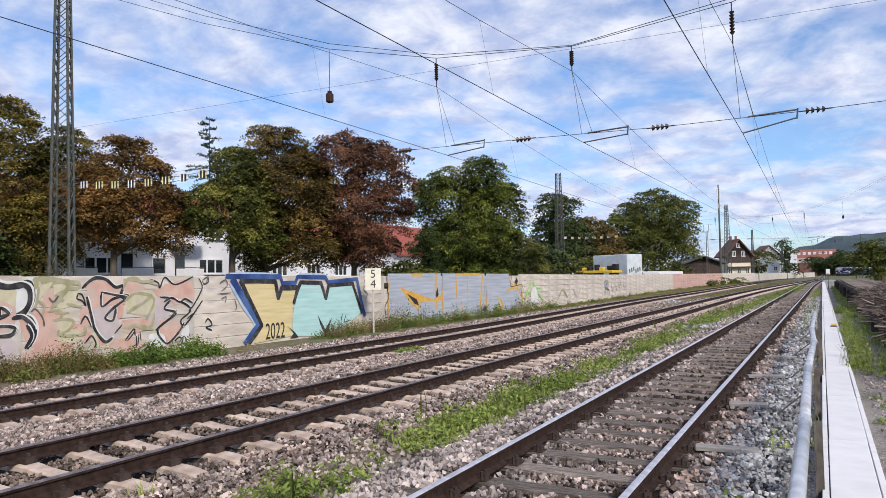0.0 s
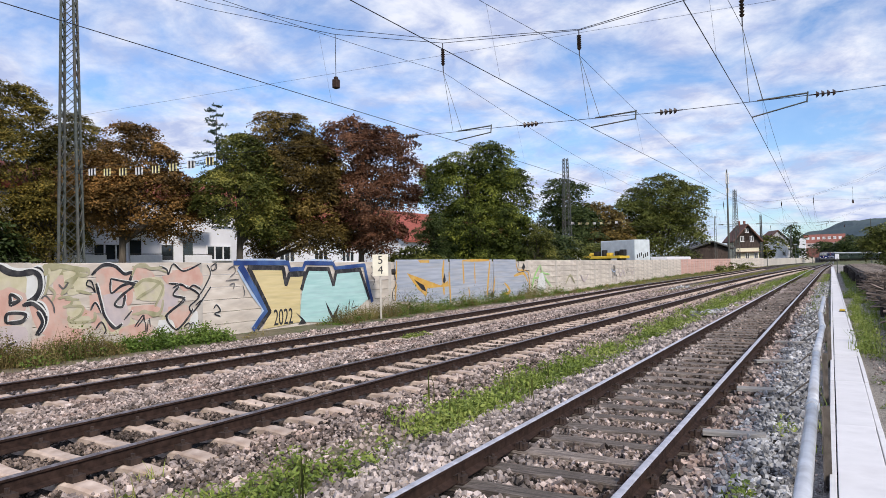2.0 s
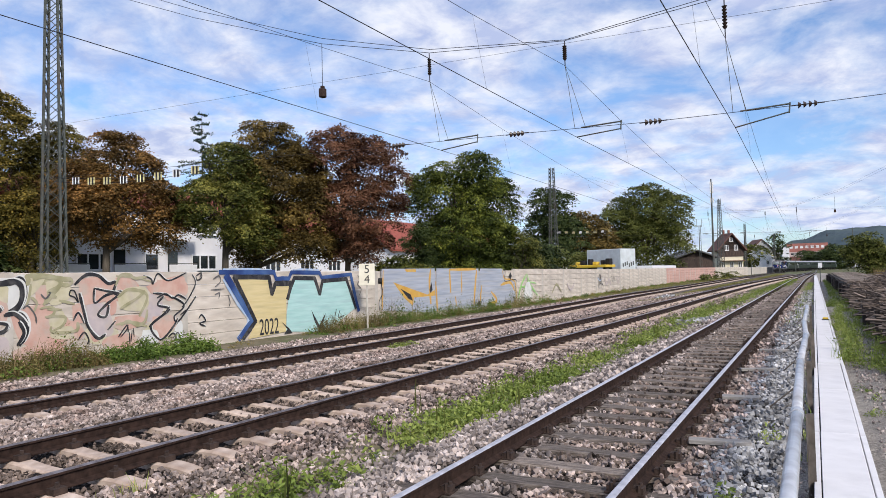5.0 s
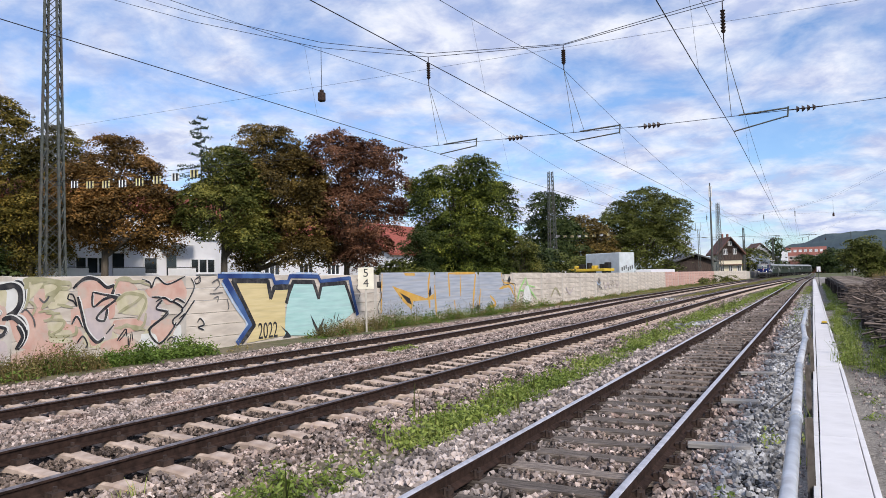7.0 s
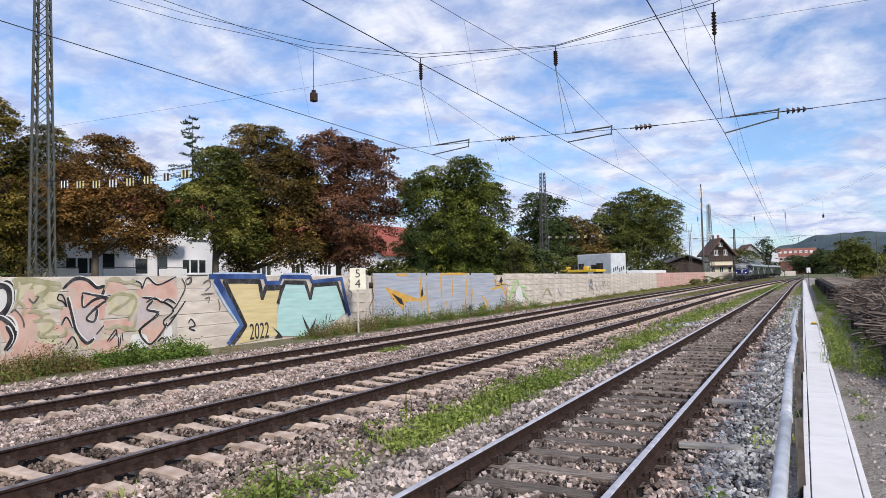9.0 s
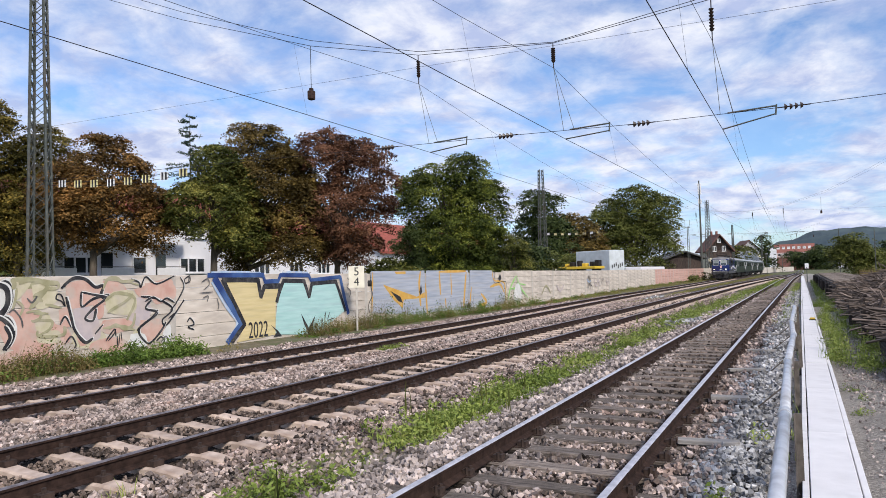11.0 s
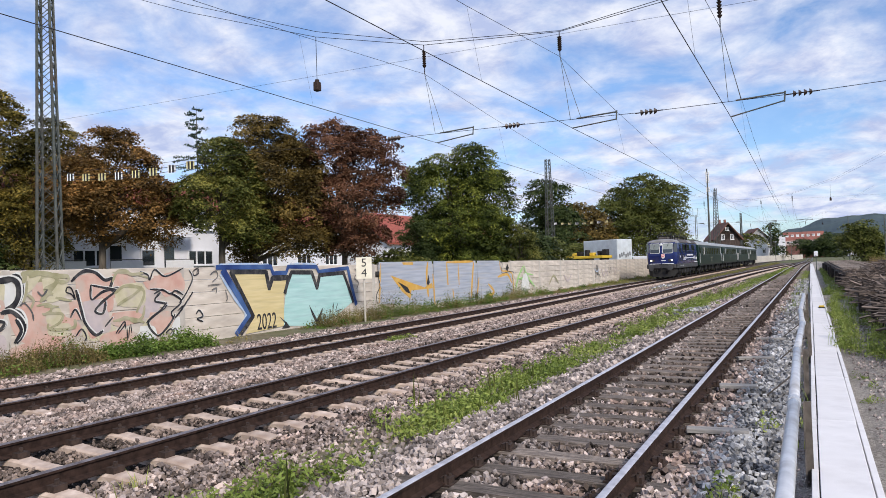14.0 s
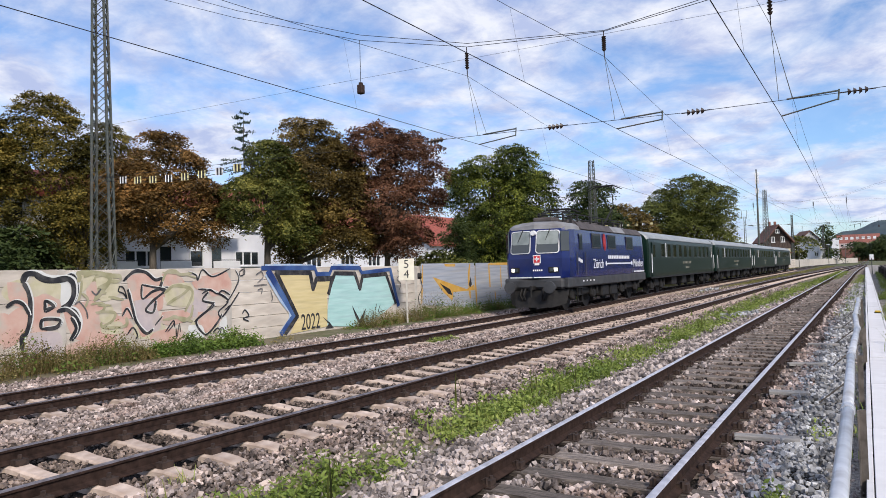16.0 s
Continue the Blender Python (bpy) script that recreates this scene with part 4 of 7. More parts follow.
def pantograph(loco_ob, y, up, top):
    """Base frame on insulators, lower arm, fork and collector head."""
    z0 = 4.2
    bm = bmesh.new()
    for s in (-1, 1):
        for k in (-0.5, 0.5):
            rod(bm, (s * 0.55, y + k, 3.88), (s * 0.55, y + k, z0), 0.06, 0.05, 8)
        rod(bm, (s * 0.55, y - 0.9, z0), (s * 0.55, y + 0.9, z0), 0.03, seg=6)
        rod(bm, (-0.55, y + s * 0.9, z0), (0.55, y + s * 0.9, z0), 0.03, seg=6)
    p = part("pantograph", bm, TM["under"], loco_ob, "raised grey single-arm pantograph" if up else "")
    ya = y - 0.1 if up else y + 0.6
    head = top if up else z0 + 0.34
    knee = z0 + (top - z0) * 0.42
    if up:
        bm = bmesh.new()
        rod(bm, (0, y - 0.2, z0), (0, y + 1.3, knee), 0.05, 0.04, 6)
        part("lower_arm", bm, TM["under"], p)
        bm = bmesh.new()
        rod(bm, (0.12, y + 0.3, z0), (0.1, y + 1.25, knee), 0.02, seg=5)
        part("guide_rod", bm, TM["under"], p)
    for s in (-1, 1):
        bm = bmesh.new()
        if up:
            rod(bm, (s * 0.12, y + 1.3, knee), (s * 0.42, ya, head - 0.12), 0.03, 0.02, 6)
        else:
            rod(bm, (s * 0.2, y - 1.2, z0 + 0.08), (s * 0.42, ya, head - 0.1), 0.03, seg=6)
        part("upper_arm", bm, TM["under"], p)
        bm = bmesh.new()
        rod(bm, (s * 0.42, ya - 0.25, head - 0.1), (s * 0.42, ya + 0.25, head - 0.1), 0.02, seg=5)
        part("head_bracket", bm, TM["under"], p)
    for k in (-0.22, 0.22):
        bm = bmesh.new()
        rod(bm, (-0.55, ya + k, head), (0.55, ya + k, head), 0.03, seg=6)
        for s in (-1, 1):
            rod(bm, (s * 0.55, ya + k, head), (s * 0.95, ya + k, head - 0.2), 0.022, seg=6)
        part("collector_strip", bm, TM["under"], p)


def locomotive():
    t = thing("locomotive", "blue electric locomotive with grey roof and white lettering", "locomotive")
    bm = lofted(loco_rings(), loco_front)
    for f in bm.faces:
        c = f.calc_center_median()
        f.material_index = 0
        if c.z > 3.5:
            f.material_index = 1
    part("body", bm, [TM["blue"], TM["roof"]], t)
    # sooty hood along the roof's edge
    for s in (-1, 1):
        bm = bmesh.new()
        box(bm, s * 1.345, 7.9, 3.655, 0.05, 10.9, 0.42, m=Matrix.Rotation(radians(s * -38), 4, "Y"), bev=0.01)
        part("roof_hood", bm, TM["roof_dark"], t, "sooty brown roof hood")
    bm = bmesh.new()
    box(bm, 1.353, 8.7, 3.662, 0.05, 2.2, 0.4, m=Matrix.Rotation(radians(-38), 4, "Y"), bev=0.01)
    part("roof_panel", bm, TM["roof"], t)
    bm = bmesh.new()
    box(bm, 0, LOCO_N / 2, 1.2, 2.9, LOCO_N - 1.5, 0.44, bev=0.05)
    box(bm, 0, 0.72, 1.18, 2.6, 0.5, 0.46, bev=0.1)
    box(bm, 0, LOCO_N - 0.72, 1.18, 2.6, 0.5, 0.46, bev=0.1)
    part("underframe", bm, TM["grey"], t, "grey underframe with buffer beams")
    bm = bmesh.new()
    for s in (-1, 1):
        face_patch(bm, 0.02 if s > 0 else -1.14, 1.14 if s > 0 else -0.02, 1.43, 1.48, 0.02, 0.01)
    part("trim_line", bm, TM["white"], t)
    # front windows with white surrounds
    for x0, x1 in ((-1.1, -0.12), (0.12, 1.1)):
        bm = bmesh.new()
        face_round(bm, x0, x1, 2.46, 3.44, 0.12, 0.008, 0.03)
        w = part("front_window", bm, TM["white"], t, "white-framed front window with rounded corners")
        bm = bmesh.new()
        face_round(bm, x0 + 0.035, x1 - 0.035, 2.495, 3.405, 0.1, 0.022, 0.025)
        part("pane", bm, TM["window"], w)
        # Pale plate painted on the pane for the sky it reflects.
        bm = bmesh.new()
        face_round(bm, x0 + 0.05, x1 - 0.05, 2.85, 3.39, 0.09, 0.036, 0.016)
        part("sun_blind", bm, TM["sky_glare"], w)
        xm = (x0 + x1) / 2
        a = Vector((xm + 0.1, loco_front(xm, 3.45) - 0.06, 3.5))
        b = Vector((xm - 0.12, loco_front(xm, 3.0) - 0.07, 2.95))
        bm = bmesh.new()
        rod(bm, a, b, 0.018, 0.012, 5)
        part("wiper", bm, TM["under"], w)
    for x in (-0.86, 0.86):
        bm = bmesh.new()
        face_patch(bm, x - 0.21, x + 0.21, 1.66, 1.88, 0.05, 0.02, bev=0.015)
        h = part("headlamp", bm, TM["under"], t)
        for k in (-0.09, 0.09):
            bm = bmesh.new()
            face_patch(bm, x + k - 0.07, x + k + 0.07, 1.7, 1.84, 0.03, 0.045)
            part("lamp_glass", bm, TM["lamp"] if (k < 0) == (x < 0) else TM["window"], h)
    bm = bmesh.new()
    rod(bm, (0, 0.5, 3.33), (0, 0.66, 3.33), 0.1, 0.12, 12)
    top = part("top_lamp", bm, TM["white"], t)
    # shield and number bars
    bm = bmesh.new()
    face_patch(bm, 0.02, 0.34, 2.05, 2.4, 0.012, 0.012, bev=0.005)
    face_patch(bm, 0.08, 0.28, 1.97, 2.06, 0.012, 0.012)
    sh = part("shield", bm, TM["white"], t, "white and red shield")
    bm = bmesh.new()
    face_patch(bm, 0.05, 0.31, 2.08, 2.37, 0.008, 0.023)
    part("shield_field", bm, TM["red"], sh)
    bm = bmesh.new()
    face_patch(bm, 0.155, 0.205, 2.13, 2.33, 0.008, 0.031)
    face_patch(bm, 0.09, 0.27, 2.2, 2.26, 0.008, 0.031)
    part("cross", bm, TM["white"], sh)
    bm = bmesh.new()
    for k in range(5):
        face_patch(bm, 0.0 + k * 0.085, 0.06 + k * 0.085, 1.72, 1.79, 0.008, 0.012)
    part("number_bar", bm, TM["white"], t)
    # side windows on the side towards the other tracks and on the far side
    for s in (1, -1):
        xw = s * 1.487
        for y0, y1 in ((3.95, 5.3), (6.5, 7.85), (9.9, 11.25)):
            bm = bmesh.new()
            ribbon_box(bm, xw, y0, y1, 2.68, 3.36, 0.02)
            w = part("side_window", bm, TM["grey"], t)
            bm = bmesh.new()
            ribbon_box(bm, xw + s * 0.012, y0 + 0.07, y1 - 0.07, 2.74, 3.3, 0.02)
            part("pane", bm, TM["window_coach"], w)
        bm = bmesh.new()
        ribbon_box(bm, xw, 2.15, 2.55, 2.6, 3.3, 0.02)
        part("door_window", bm, TM["window_coach"], t)
        bm = bmesh.new()
        box(bm, s * 1.3, 0.84, 2.96, 0.05, 0.42, 0.84, m=Matrix.Rotation(radians(s * -36), 4, "Z"), bev=0.01)
        part("corner_window", bm, TM["window"], t)
        for y in (1.75, 2.85):
            bm = bmesh.new()
            rod(bm, (s * 1.53, y, 1.5), (s * 1.53, y, 2.5), 0.018, seg=6)
            part("handrail", bm, TM["grey"], t)
        bm = bmesh.new()
        for k in range(3):
            box(bm, s * 1.3, 2.3, 0.35 + 0.3 * k, 0.3, 0.6, 0.03)
        for k in (-0.3, 0.3):
            box(bm, s * 1.38, 2.3 + k, 0.65, 0.04, 0.03, 0.7)
        part("steps", bm, TM["under"], t)
    # lettering on the side
    rot = Matrix(((0, 0, 1, 0), (1, 0, 0, 0), (0, 1, 0, 0), (0, 0, 0, 1)))
    for word, y, z, size in (("Zürich", 4.9, 1.95, 0.62), ("München", 12.35, 1.95, 0.6)):
        ob = part("lettering", text_mesh(word, size, TM["white"]), None, t)
        ob.matrix_basis = Matrix.Translation((1.492, y, z)) @ rot
    bm = bmesh.new()
    ribbon_box(bm, 1.488, 6.1, 11.0, 1.93, 2.0)
    for y in (6.15, 10.95):
        rod(bm, (1.482, y, 1.965), (1.496, y, 1.965), 0.12, seg=12)
    for k in range(13):
        ribbon_box(bm, 1.488, 6.5 + k * 0.31, 6.72 + k * 0.31, 2.2, 2.36)
    part("lettering_bar", bm, TM["white"], t)
    bm = bmesh.new()
    for k in range(9):
        ribbon_box(bm, 1.492, 11.4 + k * 0.26, 11.58 + k * 0.26, 1.47, 1.55)
    for k in range(4):
        ribbon_box(bm, 1.487, 2.0 + k * 0.14, 2.1 + k * 0.14, 2.1 - k * 0.03, 2.25 - k * 0.03)
        ribbon_box(bm, 1.462, 2.6 + k * 0.5, 2.75 + k * 0.5, 1.2, 1.27)
    part("small_lettering_bar", bm, TM["white"], t)
    bm = bmesh.new()
    ring = [(5.95 + 0.27 * math.cos(k * 0.524) - 0.06 * math.sin(k * 0.524), 3.0 + 0.42 * math.sin(k * 0.524)) for k in range(12)]
    f = bm.faces.new([bm.verts.new((1.484, a, b)) for a, b in ring])
    bmesh.ops.solidify(bm, geom=[f], thickness=0.008)
    part("red_panel", bm, TM["red"], t, "red leaf-shaped emblem between the side windows")
    # buffers, coupling, plough
    for ye, d in ((0.5, -1), (LOCO_N - 0.5, 1)):
        for s in (-1, 1):
            bm = bmesh.new()
            rod(bm, (s * 0.875, ye, 1.05), (s * 0.875, ye + d * 0.35, 1.05), 0.13, 0.12, 14)
            rod(bm, (s * 0.875, ye + d * 0.35, 1.05), (s * 0.875, ye + d * 0.5, 1.05), 0.09, seg=12)
            rod(bm, (s * 0.875, ye + d * 0.5, 1.05), (s * 0.875, ye + d * 0.56, 1.05), 0.26, 0.25, 20)
            part("buffer", bm, TM["grey"], t)
        bm = bmesh.new()
        box(bm, 0, ye + d * 0.15, 1.02, 0.16, 0.4, 0.2, bev=0.03)
        rod(bm, (0, ye + d * 0.34, 1.05), (0, ye + d * 0.36, 0.62), 0.05, 0.04, 8)
        part("coupling_hook", bm, TM["under"], t)
        for x in (-0.55, -0.4, 0.4, 0.55):
            bm = bmesh.new()
            rod(bm, (x, ye, 0.98), (x * 1.05, ye + d * 0.18, 0.72), 0.035, seg=6)
            rod(bm, (x * 1.05, ye + d * 0.18, 0.72), (x * 0.9, ye + d * 0.1, 0.5), 0.035, seg=6)
            part("brake_hose", bm, TM["under"], t)
    pl = [[(x, y, z) for x, z, y in ((-1.35, 0.95, 1.1), (-1.25, 0.32, 0.95), (1.25, 0.32, 0.95), (1.35, 0.95, 1.1))],
          [(x, y, z) for x, z, y in ((-0.9, 0.9, 0.55), (-0.8, 0.2, 0.36), (0.8, 0.2, 0.36), (0.9, 0.9, 0.55))]]
    bm = lofted(pl)
    part("snow_plough", bm, TM["under"], t)
    # roof gear
    for y, n in ((2.2, 1.0), (4.8, 2.0), (7.4, 2.2), (12.4, 1.0)):
        bm = bmesh.new()
        box(bm, 0.0, y, 3.96, 0.9, n, 0.2, bev=0.05)
        part("roof_box", bm, TM["roof_dark"], t)
    bm = bmesh.new()
    for x in (-0.5, 0.62):
        rod(bm, (x, 2.5, 4.3), (x, 12.6, 4.3), 0.025, seg=6)
        for y in (2.6, 4.6, 6.6, 8.6, 12.4):
            rod(bm, (x, y, 3.86), (x, y, 4.3), 0.05, 0.035, 8)
    part("roof_busbar", bm, TM["under"], t)
    pantograph(t, 3.4, False, 0)
    pantograph(t, 11.4, True, 6.28)
    wheels = []
    for y in (3.5, 11.4):
        b = bogie(t, y, 2.8, 0.63)
        for k in (-1.4, 1.4):
            wheels.append((wheelset(b, y + k, 0.63), y + k, 0.63))
    for y in (6.7, 8.2):
        bm = bmesh.new()
        box(bm, 0, y, 0.68, 2.5, 1.1, 0.56, bev=0.06)
        part("equipment_box", bm, TM["under"], t)
    return t, wheels


COACH_N = 23.4
C_HALF = [(1.4, 1.08), (1.43, 1.3), (1.43, 2.2), (1.42, 3.2), (1.4, 3.42), (1.24, 3.66), (0.95, 3.84), (0.5, 3.94), (0.0, 3.97)]


def coach():
    t = thing("coach", "dark green passenger coach with a silver-grey roof", "railway coach", group="coaches of the train")
    sec = [(-x, z) for x, z in C_HALF] + [(x, z) for x, z in reversed(C_HALF[:-1])]
    rings = []
    for y, sx in ((0.35, 0.9), (0.42, 0.97), (1.6, 1.0), (COACH_N - 1.6, 1.0), (COACH_N - 0.42, 0.97), (COACH_N - 0.35, 0.9)):
        rings.append([(x * sx, y, z if z < 3 else z - (1 - sx) * 0.6) for x, z in sec])
    bm = lofted(rings)
    for f in bm.faces:
        c = f.calc_center_median()
        if c.z > 3.45 and abs(f.normal.y) < 0.9:
            f.material_index = 1
    bm.normal_update()
    for f in bm.faces:
        f.material_index = 1 if f.calc_center_median().z > 3.45 and abs(f.normal.y) < 0.9 else 0
    part("body", bm, [TM["green"], TM["coach_roof"]], t)
    for s in (1, -1):
        bm = bmesh.new()
        box(bm, s * 1.43, COACH_N / 2, 3.44, 0.06, COACH_N - 0.9, 0.05)
        part("gutter", bm, TM["coach_roof"], t)
        spots = [3.3 + 1.75 * k for k in range(6)] + [14.1 + 1.75 * k for k in range(4)]
        for y in spots:
            bm = bmesh.new()
            ribbon_box(bm, s * 1.432, y, y + 1.0, 2.28, 3.18, 0.02)
            w = part("window", bm, TM["coach_frame"], t)
            bm = bmesh.new()
            ribbon_box(bm, s * 1.44, y + 0.045, y + 0.955, 2.33, 3.14, 0.02)
            part("pane", bm, TM["window_coach"], w)
        for y in (1.0, COACH_N - 1.95):
            bm = bmesh.new()
            ribbon_box(bm, s * 1.43, y, y + 0.95, 1.1, 3.22, 0.02)
            d = part("door", bm, TM["green"], t)
            bm = bmesh.new()
            ribbon_box(bm, s * 1.438, y + 0.2, y + 0.75, 2.3, 3.05, 0.02)
            part("pane", bm, TM["window_coach"], d)
        for y in (0.75, 4.5, COACH_N - 1.9, COACH_N - 0.75):
            bm = bmesh.new()
            rod(bm, (s * 1.47, y, 1.35 if y < 1 or y > COACH_N - 1 else 2.3), (s * 1.47, y, 3.2 if 1 < y < COACH_N - 1 else 2.5), 0.028, seg=6)
            part("handrail", bm, TM["white"], t, "white handrail")
        bm = bmesh.new()
        for k in range(6):
            ribbon_box(bm, s * 1.436, 10.0 + 0.5 * k, 10.28 + 0.5 * k, 1.84, 2.0, 0.008)
        for k in range(3):
            ribbon_box(bm, s * 1.436, 10.9 + 0.45 * k, 11.15 + 0.45 * k, 1.5, 1.64, 0.008)
        part("lettering_bar", bm, TM["ochre"], t)
        bm = bmesh.new()
        ribbon_box(bm, s * 1.42, 0.6, COACH_N - 0.6, 1.0, 1.1, 0.04)
        part("sill_strip", bm, TM["under"], t)
    for y, d in ((0.3, -1), (COACH_N - 0.3, 1)):
        bm = bmesh.new()
        box(bm, 0, y, 2.2, 1.15, 0.34, 2.1, bev=0.08)
        part("gangway_bellows", bm, TM["under"], t)
        for s in (-1, 1):
            bm = bmesh.new()
            rod(bm, (s * 0.875, y, 1.05), (s * 0.875, y + d * 0.22, 1.05), 0.11, seg=10)
            rod(bm, (s * 0.875, y + d * 0.22, 1.05), (s * 0.875, y + d * 0.27, 1.05), 0.22, seg=16)
            part("buffer", bm, TM["under"], t)
    for y in (8.2, 11.6, 14.6):
        bm = bmesh.new()
        box(bm, 0, y, 0.72, 2.3, 1.5, 0.6, bev=0.05)
        part("equipment_box", bm, TM["under"], t)
    wheels = []
    for y in (3.3, COACH_N - 3.3):
        b = bogie(t, y, 2.6, 0.5, 1.0)
        for k in (-1.3, 1.3):
            wheels.append((wheelset(b, y + k, 0.5), y + k, 0.5))
    return t, wheels


loco, loco_wheels = locomotive()
coach_one, _ = coach()
coaches = [coach_one] + [copy_thing(coach_one, Matrix()) for _ in range(3)]


# ---- graffiti: thin layers of paint on the wall's face, in metres along the wall and up ----
PAINT = dict(
    black=material("black spray paint", (0.012, 0.012, 0.016), (0.03, 0.03, 0.035), 6, 0.7, 0, 0.1, stain=(0.2, 0.19, 0.18), stain_scale=5, stain_amount=0.35),
    grey=material("thin black spray", (0.08, 0.08, 0.08), (0.16, 0.15, 0.15), 6, 0.8, 0, 0.1),
    olive=material("faded olive spray paint", (0.3, 0.285, 0.16), (0.42, 0.395, 0.26), 4, 0.85, 0, 0.1, stain=(0.45, 0.4, 0.33), stain_scale=3),
    pink=material("faded salmon spray paint", (0.55, 0.32, 0.26), (0.62, 0.43, 0.36), 3, 0.85, 0, 0.1, stain=(0.5, 0.44, 0.38), stain_scale=2.2, stain_amount=1.0),
    cream=material("faded cream spray paint", (0.5, 0.46, 0.3), (0.6, 0.55, 0.4), 4, 0.85, 0, 0.1, stain=(0.5, 0.44, 0.38), stain_scale=3, stain_amount=0.8),
    lilac=material("faded lilac spray paint", (0.46, 0.4, 0.42), (0.56, 0.48, 0.47), 4, 0.85, 0, 0.1, stain=(0.5, 0.42, 0.38), stain_scale=3, stain_amount=0.8),
    pale=material("pale spray paint", (0.62, 0.62, 0.6), (0.7, 0.7, 0.68), 4, 0.85, 0, 0.1),
    yellow=material("straw yellow wall paint", (0.6, 0.49, 0.24), (0.7, 0.58, 0.32), 2, 0.8, 0, 0.15, stain=(0.5, 0.42, 0.24), stain_scale=1.5, stretch=(1, 0.5, 6)),
    teal=material("pale turquoise wall paint", (0.36, 0.6, 0.58), (0.47, 0.69, 0.67), 2, 0.8, 0, 0.15, stain=(0.34, 0.5, 0.52), stain_scale=1.5, stretch=(1, 0.5, 6)),
    blue=material("blue spray paint", (0.014, 0.035, 0.15), (0.035, 0.085, 0.26), 1.2, 0.7, 0, 0.1, stain=(0.13, 0.24, 0.46), stain_scale=0.9, stain_amount=0.6),
    silver=material("silver-blue wall paint", (0.33, 0.37, 0.45), (0.5, 0.53, 0.6), 1.5, 0.6, 0.1, 0.15, stain=(0.5, 0.47, 0.43), stain_scale=1.2, stretch=(1, 0.35, 7)),
    sky=material("light blue spray paint", (0.3, 0.42, 0.62), (0.5, 0.6, 0.74), 3, 0.8, 0, 0.1, stain=(0.55, 0.52, 0.5), stain_scale=4, stain_amount=0.8),
    orange=material("amber spray paint", (0.6, 0.32, 0.05), (0.68, 0.42, 0.1), 3, 0.75, 0, 0.1, stain=(0.55, 0.4, 0.2), stain_scale=2),
    lime=material("lime spray paint", (0.25, 0.55, 0.15), (0.4, 0.66, 0.25), 3, 0.75, 0, 0.1, stain=(0.55, 0.55, 0.45), stain_scale=2),
)
PAINT_X = -16.7425
paint_layer = [0]


def paint_plane():
    paint_layer[0] += 1
    return PAINT_X + 0.00016 * paint_layer[0]


def paint_mesh(verts, faces, colour):
    me = bpy.data.meshes.new("graffiti")
    me.from_pydata(verts, [], faces)
    me.materials.append(PAINT[colour])
    part("graffiti", me, None, wall)


def smooth_line(pts, n=6):
    """Points along a smooth curve through pts."""
    p = [Vector(q) for q in (pts[0], *pts, pts[-1])]
    res = []
    for i in range(1, len(p) - 2):
        for k in range(n):
            t = k / n
            a, b, c, d = p[i - 1], p[i], p[i + 1], p[i + 2]
            res.append(0.5 * ((2 * b) + (c - a) * t + (2 * a - 5 * b + 4 * c - d) * t * t + (3 * b - a - 3 * c + d) * t ** 3))
    return res + [p[-1]]


def ribbon(line, width, colour, taper):
    x = paint_plane()
    n = len(line)
    V, Fc = [], []
    for i, q in enumerate(line):
        d = line[min(i + 1, n - 1)] - line[max(i - 1, 0)]
        d = d.normalized() if d.length > 1e-6 else Vector((1, 0))
        w = width / 2 * (0.85 + 0.3 * noise.noise(Vector((q.x * 3, q.y * 3, 0))))
        if taper and (i < 2 or i > n - 3):
            w *= 0.65
        V += [(x, q.x - d.y * w, q.y + d.x * w), (x, q.x + d.y * w, q.y - d.x * w)]
    for i in range(n - 1):
        Fc.append((2 * i, 2 * i + 1, 2 * i + 3, 2 * i + 2))
    paint_mesh(V, Fc, colour)


def stroke(colour, width, *pts):
    if colour == "black" and width > 0.055:
        shifted = [(a + width * 0.28, b + width * 0.2) for a, b in pts]
        ribbon(smooth_line(shifted), width * 1.0, "pale", True)
    ribbon(smooth_line(pts), width, colour, True)


def band(colour, width, *pts):
    """A straight-sided painted outline with mitred corners."""
    line = []
    for a, b in zip(pts, pts[1:]):
        a, b = Vector(a), Vector(b)
        d = (b - a).normalized() * width * 0.28
        line += [a - d * 0.6, a.lerp(b, 0.5), b + d * 0.6]
    for i in range(0, len(line), 3):
        ribbon(line[i:i + 3], width, colour, False)


def patch(colour, *pts):
    x = paint_plane()
    hard = colour in ("yellow", "teal", "black", "silver", "orange")
    line = [Vector(p) for p in pts] if hard else smooth_line([*pts, pts[0]], 4)[:-1]
    paint_mesh([(x, q.x, q.y) for q in line], [tuple(range(len(line)))], colour)


for yy, zz, ry, rz, col in ((9.0, 1.5, 0.5, 0.3, "cream"), (10.1, 1.55, 0.35, 0.35, "pale"), (11.2, 0.45, 0.6, 0.3, "pink"), (12.3, 0.35, 0.5, 0.25, "cream"), (13.0, 1.5, 0.5, 0.35, "pink"),
                            (13.9, 0.95, 0.4, 0.4, "lilac"), (14.6, 1.4, 0.4, 0.3, "pink"), (8.4, 0.6, 0.5, 0.4, "pink"), (10.6, 0.0, 0.7, 0.25, "pink"), (14.2, 0.3, 0.5, 0.3, "cream"), (12.9, 0.1, 0.6, 0.2, "pink"), (11.0, 1.75, 0.4, 0.15, "olive")):
    patch(col, *[(yy + ry * (1 + 0.3 * noise.noise(Vector((k, yy, 0)))) * math.cos(k * 0.628), zz + rz * (1 + 0.3 * noise.noise(Vector((k, zz, 3)))) * math.sin(k * 0.628)) for k in range(10)])
